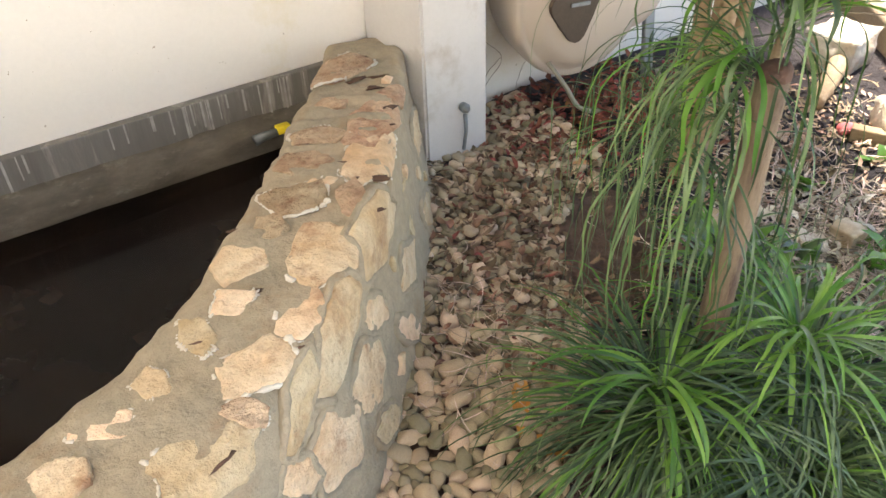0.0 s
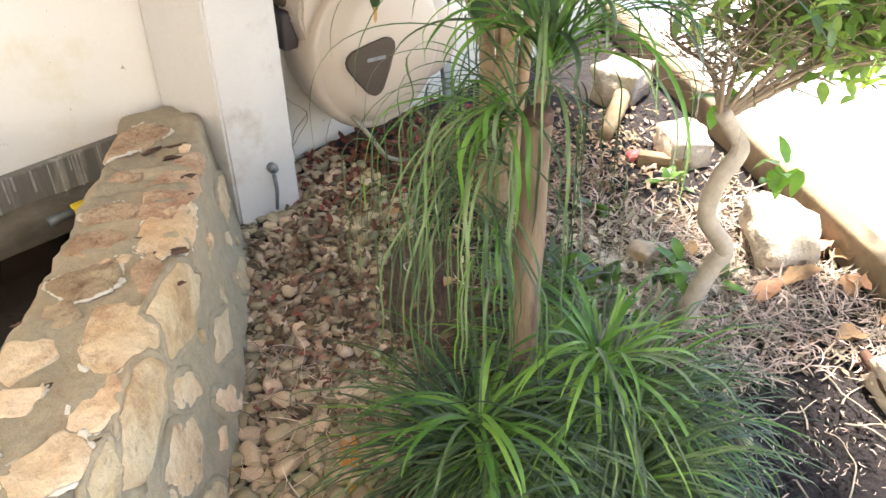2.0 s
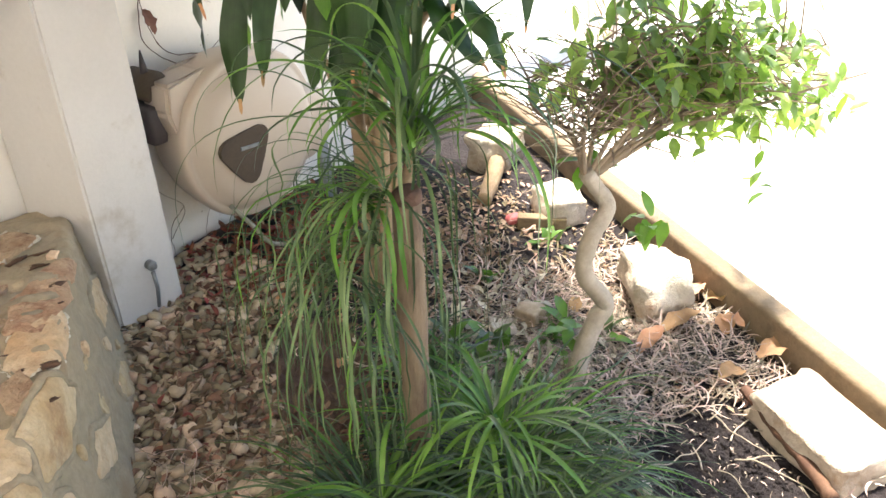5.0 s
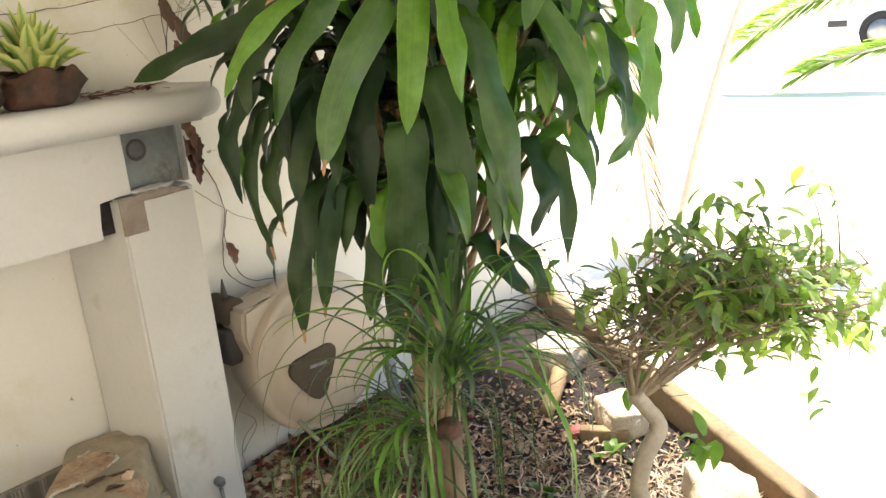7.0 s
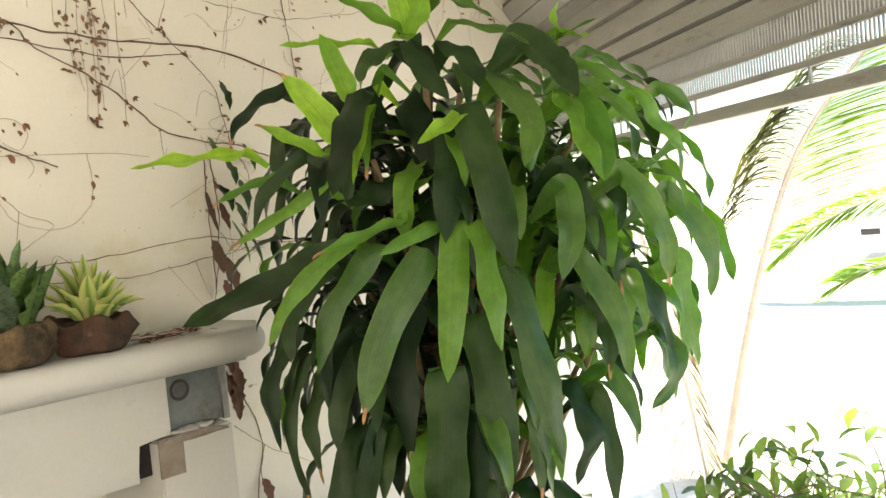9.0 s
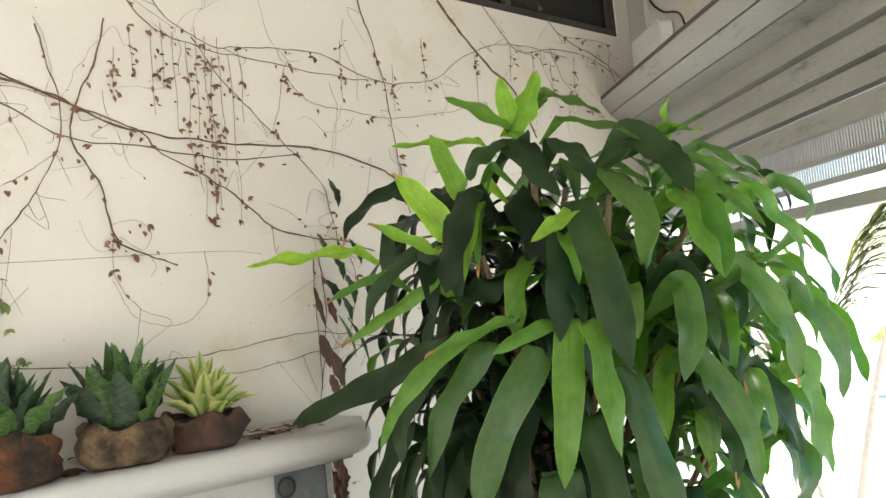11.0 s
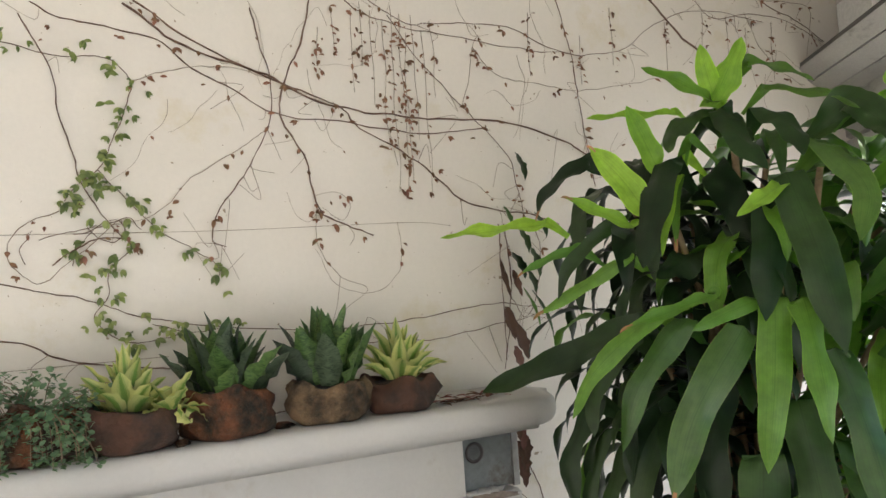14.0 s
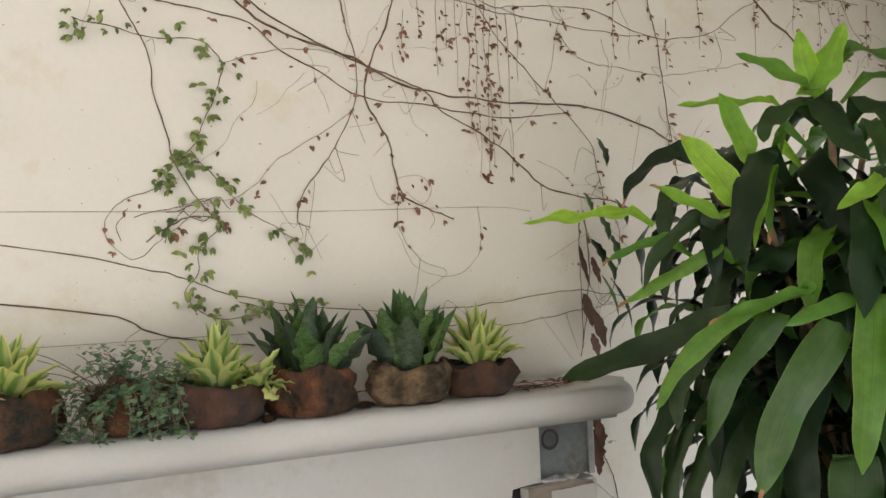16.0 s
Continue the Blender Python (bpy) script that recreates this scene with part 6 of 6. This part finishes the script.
fallen_leaf(1.055, 1.10, 0.15, 0.036, 232, ORANGE_LEAF, "large bright orange fallen leaf on the pebbles")
fallen_leaf(0.96, 0.98, 0.06, 0.026, 320, ORANGE_LEAF, "small orange fallen leaf on the pebbles")
fallen_leaf(1.03, 0.93, 0.07, 0.04, 200, ORANGE_LEAF, "orange fallen leaf among the grass")
for x, y, l, w, a in ((2.27, 0.68, 0.10, 0.075, 300), (2.315, 0.73, 0.09, 0.06, 200), (2.10, 0.49, 0.11, 0.06, 320), (2.035, 0.505, 0.09, 0.055, 160), (2.06, 0.72, 0.13, 0.050, 330), (1.96, 0.73, 0.11, 0.050, 350), (2.20, 0.62, 0.08, 0.05, 250), (2.14, 0.58, 0.07, 0.05, 30), (2.02, 0.93, 0.06, 0.035, 30), (2.22, 1.0, 0.05, 0.03, 80), (1.62, 1.62, 0.05, 0.03, 300), (1.55, 1.30, 0.05, 0.03, 200)):
    fallen_leaf(x, y, l, w, a, DRY_TAN, "curled tan dry leaf on the mulch", 24)
tagged(part("bark_strip", tube(spline([(1.955, 0.475, 0.03), (1.87, 0.39, 0.035), (1.79, 0.29, 0.03), (1.735, 0.24, 0.03)], 6), 0.011, 0.015, 8, 0.5, 6), WITHERED), "rough red-brown strip of bark along the flat rock", "bark")
jr = random.Random(58)
for k, (x, y, n) in enumerate(((1.90, 0.92, 12), (1.99, 0.83, 9), (1.72, 1.02, 9), (1.60, 0.95, 8), (1.70, 0.83, 8), (2.32, 1.18, 8), (1.62, 0.70, 6), (1.96, 0.945, 10), (1.67, 0.90, 6), (1.77, 1.01, 8), (1.84, 1.05, 7), (1.63, 0.98, 7), (2.05, 1.22, 8), (1.54, 0.86, 7), (1.76, 1.14, 7))):
    t = thing("small_weed", "low bright green weed in the mulch", "plant", (x, y, 0), "weeds in the bed")
    for q in range(n):
        part("leaf", strap(arch((jr.gauss(0, .012), jr.gauss(0, .012), 0.0), jr.uniform(0, 360), jr.uniform(20, 80), jr.uniform(0.05, 0.11), 70, 6), jr.uniform(0.014, 0.040), across=1, tip=1.3), BLADE_PALE if q % 3 else BLADE, t)
tagged(part("plastic_scrap", blob(0.030, 0.022, 0.016, 0.2, 9), PINK), "crumpled pink plastic scrap by the rock", "scrap").location = (2.367, 1.328, 0.02)
tagged(part("snail_shell", blob(0.018, 0.017, 0.016, 0.06, 3, 3), STONE_WHITE), "small pale snail shell on the soil", "shell").location = (1.575, 0.545, 0.012)

# ---- pebbles: smooth stones over the soil beside the wall ----
pebbles = thing("pebble_bed", "bed of smooth tan pebbles along the stone wall", "pebbles", (1.1, 1.3, 0))
kinds = []
for k in range(8):
    bm = blob(1, 1, 1, 0.17, 20 + k, 2, 1.3)
    me = bpy.data.meshes.new("pebble")
    bm.to_mesh(me)
    bm.free()
    me.materials.append(PEBBLE)
    for p in me.polygons:
        p.use_smooth = True
    kinds.append(me)
jr = random.Random(61)
spots, tries = [], 0
cells = {}
while len(spots) < 1900 and tries < 90000:
    tries += 1
    x, y = jr.uniform(0.62, 1.75), jr.uniform(0.85, 2.03)
    if bare(x, y) < 0.6 + 0.8 * jr.random():
        continue
    if x < 1.3 and y > 1.55 and (x - 1.3) * 0.9 - (y - 1.9) * 0.55 < 0.02 or off_wall(x, y) < 0.125:
        continue
    if y > 0.72 * x + 0.78 + 0.22 or y - 1.0 < (x - 1.02) * 1.02 - 0.10 + 0.12 * jr.random():
        continue
    r = (0.0085 + 0.0125 * jr.random() ** 1.2) * (1.22 if x + y < 2.35 else 1.0)
    dense = 1.0 if x < 1.12 and y < 1.42 else (0.42 if x < 1.3 else 0.16)
    if jr.random() > dense:
        continue
    i, j = int(x / 0.05), int(y / 0.05)
    near = [q for di in (-1, 0, 1) for dj in (-1, 0, 1) for q in cells.get((i + di, j + dj), ())]
    if any((x - a) ** 2 + (y - b) ** 2 < (0.68 * (r + c)) ** 2 for a, b, c in near):
        continue
    cells.setdefault((i, j), []).append((x, y, r))
    spots.append((x, y, r, jr.random()))
spots.sort(key=lambda s: s[0] + s[1] * 0.6)
rest = []
for n, (x, y, r, q) in enumerate(spots):
    z = ground_z(x, y) + 0.006 + r * (0.25 + 0.75 * q * (x < 1.25))
    m = pose(x, y, z, jr.uniform(-22, 22), jr.uniform(-22, 22), jr.uniform(0, 360)) @ Matrix.Diagonal((r * jr.uniform(1.1, 1.45), r * jr.uniform(0.8, 1.0), r * jr.uniform(0.52, 0.72), 1))
    if n < 300:
        o = new("pebble", kinds[n % 8])
        o.parent = pebbles
        o.matrix_basis = Matrix.Translation(pebbles.location).inverted() @ m
    else:
        me = kinds[n % 8]
        rest.append(([m @ v.co for v in me.vertices], [tuple(p.vertices) for p in me.polygons]))
under(part("far_pebble", merge(*rest), PEBBLE_FAR, None, kind="stuff"), pebbles)

# ---- stones of the curved wall: place along it and round its section, and the two half axes of each ----
TOP_STONES = [
    (2.03, 0.874, 0.054, 0.024, -0.021, 0.042), (2.174, 0.85, 0.039, 0.039, -0.036, 0.024), (2.282, 0.85, 0.039, 0.006, -0.015, 0.027),
    (2.42, 0.838, 0.03, 0.048, -0.063, 0.027), (2.36, 0.73, 0.021, 0.024, -0.033, 0.018), (2.27, 0.754, 0.024, 0.018, -0.021, 0.018),
    (2.192, 0.748, 0.021, 0.009, -0.018, 0.024), (2.09, 0.748, 0.015, 0.012, -0.015, 0.018), (1.916, 0.76, 0.027, 0.012, -0.012, 0.021),
    (2.0, 0.742, 0.03, 0.024, -0.012, 0.018), (2.72, 0.856, 0.042, 0.042, -0.072, 0.015)]
FAR_STONES = [
    (2.804, 0.748, 0.012, 0.03, -0.027, 0.006), (2.684, 0.742, 0.015, 0.03, -0.03, 0.009), (2.864, 0.85, 0.036, 0.042, -0.06, 0.012),
    (3.182, 0.742, 0.033, 0.045, -0.051, 0.006), (2.954, 0.724, 0.018, 0.03, -0.021, 0.006), (2.984, 0.856, 0.059, 0.047, -0.036, 0.006),
    (2.558, 0.76, 0.024, 0.03, -0.036, 0.018), (2.57, 0.844, 0.009, 0.018, -0.033, 0.012), (2.462, 0.736, 0.015, 0.012, -0.018, 0.012),
    (2.102, 0.868, 0.009, 0.021, -0.014, 0.007)]
FACE_STONES = [
    (2.174, 0.934, -0.045, 0.033, -0.015, -0.021), (2.54, 0.934, -0.071, 0.023, -0.057, -0.048), (2.306, 0.934, -0.066, 0.03, -0.027, -0.036),
    (2.666, 1.114, -0.048, 0.012, -0.056, -0.05), (2.438, 1.024, -0.027, 0.009, -0.036, -0.039), (2.348, 1.078, -0.042, 0.024, -0.036, -0.048),
    (2.216, 1.072, -0.036, 0.039, -0.036, -0.051), (3.002, 1.228, -0.036, 0.024, -0.059, -0.047), (3.146, 1.072, -0.066, 0.024, -0.063, -0.041),
    (2.57, 1.192, 0.003, 0.033, -0.045, -0.039), (2.126, 1.03, -0.024, 0.006, -0.018, -0.036), (2.36, 1.216, -0.036, -0.003, -0.024, -0.039)]


def set_stone(u, v, au, av, bu, bv, seed, proud, crusty=False, material=STONE, bead=False):
    """An irregular stone with a broken outline, standing a little out of the mortar and following the wall's curve."""
    jr = random.Random(seed)
    corners, a0 = jr.choice((4, 5, 5, 6)), jr.uniform(0, 6)
    n = corners * 6
    peaks = []
    for k in range(corners):
        a, q = a0 + 2 * math.pi * (k + jr.uniform(-0.22, 0.22)) / corners, jr.uniform(0.98, 1.22)
        peaks.append(Vector((q * math.cos(a), q * math.sin(a))))
    rim = []
    for k in range(n):
        p = peaks[k // 6].lerp(peaks[(k // 6 + 1) % corners], k % 6 / 6)
        p *= (0.96 if k % 6 == 0 else 1.0) * (1 + 0.13 * noise.noise((p.x * 2.5, p.y * 2.5, seed * 1.7)) + 0.07 * noise.noise((p.x * 7, p.y * 7, seed * 2.3)))
        p *= 1.24
        rim.append((p.x * au + p.y * bu, p.x * av + p.y * bv))
    tilt, verts, faces = jr.uniform(-0.02, 0.02), [], []
    rings = [(1.03, -0.012), (1.0, proud * 0.45), (0.97, proud * 0.9), (0.85, proud * 1.06), (0.55, proud * 1.12), (0.25, proud * 1.1)]
    for f, h in rings:
        for (x, y) in rim:
            uu, vv = min(max(u + x * f, 0.01), WALL_LEN[-1] - 0.01), min(max(v + y * f, 0.3), PROFILE_LEN[-1] - 0.005)
            p = wall_point(uu, vv)
            h2 = h + (tilt * (x + y) * 0.5 + 0.004 * noise.noise(p * 16 + Vector((seed, 0, 0))) + 0.004 * noise.noise(p * 45) if h > 0.003 else 0)
            verts.append(wall_point(uu, vv, h2))
    verts.append(wall_point(u, v, proud * 1.1 + 0.004 * noise.noise((seed, 0, 0))))
    for i in range(len(rings) - 1):
        for k in range(n):
            a, b = i * n + k, i * n + (k + 1) % n
            faces.append((a, b, b + n, a + n))
    last = (len(rings) - 1) * n
    for k in range(n):
        faces.append((last + k, last + (k + 1) % n, len(verts) - 1))
    part("stone", (verts, faces), material, stone_wall)
    if bead:
        ring = []
        for k in range(n + 1):
            x, y = rim[k % n]
            q = 1.09 + 0.06 * noise.noise((k % n * 0.5, seed, 2))
            ring.append(wall_point(min(max(u + x * q, 0.01), WALL_LEN[-1] - 0.01), min(max(v + y * q, 0.3), PROFILE_LEN[-1] - 0.005), -0.002))
        part("mortar_bead", tube(ring, 0.009, 0.009, 8, 0.45, seed), MORTAR, stone_wall)
    if crusty:
        a0, crust = jr.randint(0, n - 1), []
        for run in range(jr.randint(2, 4)):
            line = []
            for k in range(jr.randint(3, 7)):
                x, y = rim[(a0 + run * n // 4 + k) % n]
                q = 1.05 + 0.05 * noise.noise((k * 0.9, seed, run))
                line.append(wall_point(min(max(u + x * q, 0.01), WALL_LEN[-1] - 0.01), min(max(v + y * q, 0.3), PROFILE_LEN[-1] - 0.005), 0.0))
            crust.append(tube(spline(line, 3), jr.uniform(0.002, 0.005), 0.0015, 6, 1.9, seed + run))
        part("lime_crust", merge(*crust), LIME, stone_wall)


for n, s in enumerate(TOP_STONES):
    set_stone(*s, n + 1, 0.0035, n not in (4, 8))
for n, s in enumerate(FAR_STONES):
    set_stone(s[0], max(s[1], 0.745), *(1.2 * q for q in s[2:]), n + 51, 0.005, n % 3 == 0, STONE_RUST)
for n, s in enumerate(FACE_STONES):
    set_stone(*s, n + 101, 0.006, bead=True)
jr = random.Random(71)
for k in range(20):
    a, b, turn = jr.uniform(0.06, 0.085), jr.uniform(0.035, 0.05), radians(jr.uniform(-20, 20))
    set_stone(0.15 + 0.085 * k, (0.80, 0.93, 1.08)[k % 3] + jr.uniform(-0.03, 0.03), a * math.cos(turn), a * math.sin(turn), -b * math.sin(turn), b * math.cos(turn), 200 + k, 0.01)
# small stones and chips between the large ones
jr = random.Random(72)
for k in range(34):
    u, v, a, turn = jr.uniform(1.95, 3.25), jr.choice((jr.uniform(0.72, 0.88), jr.uniform(0.95, 1.25))), jr.uniform(0.012, 0.026), jr.uniform(0, 3)
    if all(math.hypot(u - q[0], v - q[1]) > a + 0.8 * max(math.hypot(q[2], q[3]), math.hypot(q[4], q[5])) for q in TOP_STONES + FAR_STONES + FACE_STONES):
        set_stone(u, v, a * math.cos(turn), a * math.sin(turn), -a * 0.6 * math.sin(turn), a * 0.6 * math.cos(turn), 300 + k, 0.006)
# flat brown blobs, their colour standing for the dark of pits broken out of the top
pits = []
for k in range(20):
    at = wall_point(jr.uniform(2.55, 3.3) if k < 14 else jr.uniform(1.95, 2.5), jr.uniform(0.70, 0.90), 0.001)
    r = jr.uniform(0.006, 0.015)
    pits.append(geo_of(blob(r * 1.9, r * 0.6, 0.002, 0.7, k, 2), pose(at.x, at.y, at.z, 0, 0, jr.uniform(-50, 10))))
part("mortar_pit", merge(*pits), WITHERED, stone_wall, "flat brown blobs standing in for dark broken pits in the mortar", kind="stuff")


# ---- beyond the kerb ----
def palm_frond(line, label, seed, first, sides, width, thick=0.024):
    """A frond whose leaflets leave the stalk on each side towards a way of their own and sag: way, sag, length, material."""
    t = thing("palm_frond", label, "palm frond", line[0], "fronds beyond the kerb")
    jr = random.Random(seed)
    rachis = spline(line, 12)
    under(part("rachis", tube(rachis, thick, 0.008, 8), RACHIS), t)
    n = len(rachis)
    for way, sag, length, material in sides:
        bits = []
        for i in range(int(n * first), n - 1):
            d = (rachis[i + 1] - rachis[i]).normalized()
            for sub in (0, 0.33, 0.66):
                e = (Vector(way) + d * 0.35 + Vector((jr.gauss(0, .05), jr.gauss(0, .05), jr.gauss(0, .05)))).normalized()
                pts, size = [rachis[i].lerp(rachis[i + 1], sub)], length * jr.uniform(0.8, 1.1)
                for k in range(7):
                    pts.append(pts[-1] + e * size / 7)
                    e = (e - Vector((0, 0, sag))).normalized()
                bits.append(strap(pts, width, across=1, fold=0.4, tip=2, base=0.6))
        under(part("leaflet", merge(*bits), material, None, kind="stuff"), t)
    return t


palm_frond([(4.50, 2.02, -0.05), (4.56, 1.90, 0.55), (4.62, 1.78, 1.05), (4.69, 1.64, 1.48), (4.74, 1.48, 1.76), (4.80, 1.25, 2.05)], "sunlit coconut palm frond beyond the kerb", 3, 0.46,
           [((-0.2, 0.95, 0.25), 0.42, 0.46, PALM_OLD), ((0.3, -0.95, 0.10), 0.04, 0.55, PALM)], 0.026)
palm_frond([(12.05, -0.54, -0.05), (11.73, 0.42, 0.40), (11.09, 1.54, 1.12), (10.54, 2.66, 1.15), (10.32, 3.38, 0.88), (10.16, 3.78, 0.57)], "broad lime-green palm frond beyond the drive", 4, 0.42,
           [((-0.1, 0.55, -0.5), 0.05, 0.54, PALM), ((0.5, 0.6, 0.3), 0.10, 0.64, PALM)], 0.048)
palm_frond([(12.21, -0.38, -0.05), (11.57, 0.74, 0.08), (10.93, 1.86, 0.48), (10.45, 2.82, 0.35), (10.29, 3.22, 0.16)], "low lime-green palm frond beyond the drive", 5, 0.5,
           [((-0.1, 0.6, -0.35), 0.05, 0.42, PALM), ((0.5, 0.6, 0.3), 0.10, 0.48, PALM)], 0.045)
palm_frond([(4.10, 2.30, 1.75), (4.12, 2.22, 1.30), (4.16, 2.12, 0.85), (4.20, 2.05, 0.40), (4.24, 2.00, -0.05)], "dry pinkish palm frond hanging beyond the kerb", 6, 0.15,
           [((-0.3, 0.7, -0.7), 0.10, 0.40, PALM_DRY), ((0.3, -0.7, -0.8), 0.12, 0.34, PALM_DRY)], 0.016, 0.014)


def parked_car(at, turn):
    t = thing("parked_car", "white car parked far across the drive", "car", at)
    t.rotation_euler = (0, 0, radians(turn))
    bm = box(-2.1, 2.1, -0.85, 0.85, 0.28, 0.85, 0.12, 3)
    part("body", bm, CAR_PAINT, t)
    bm = box(-1.5, 1.1, -0.75, 0.75, 0.84, 1.42, 0.2, 3)
    for v in bm.verts:
        if v.co.z > 1.1:
            v.co.x *= 0.8
            v.co.y *= 0.9
    part("cabin", bm, CAR_PAINT, t)
    part("grille", box(2.02, 2.12, -0.62, 0.62, 0.40, 0.52, 0.02), BLACK_PLASTIC, t)
    part("side_vent", box(1.80, 2.09, 0.80, 0.862, 0.42, 0.52, 0.01), BLACK_PLASTIC, t)
    for s in (-1, 1):
        part("window", box(-1.05, 0.75, s * 0.70 - 0.02, s * 0.70 + 0.02, 0.95, 1.28, 0.01), GLASS_DARK, t)
        for x in (-1.3, 1.3):
            w = part("wheel", lathe_y([(-0.1, 0.28), (-0.1, 0.32), (0.1, 0.32), (0.1, 0.28)], 24), RUBBER, t)
            w.location = (x, s * 0.78, 0.32)
            part("rim", lathe_y([(-0.11, 0.05), (-0.12, 0.2), (0.12, 0.2), (0.11, 0.05)], 20), CHROME, w)
    return t


parked_car((16.3, 2.47, -0.05), 100)
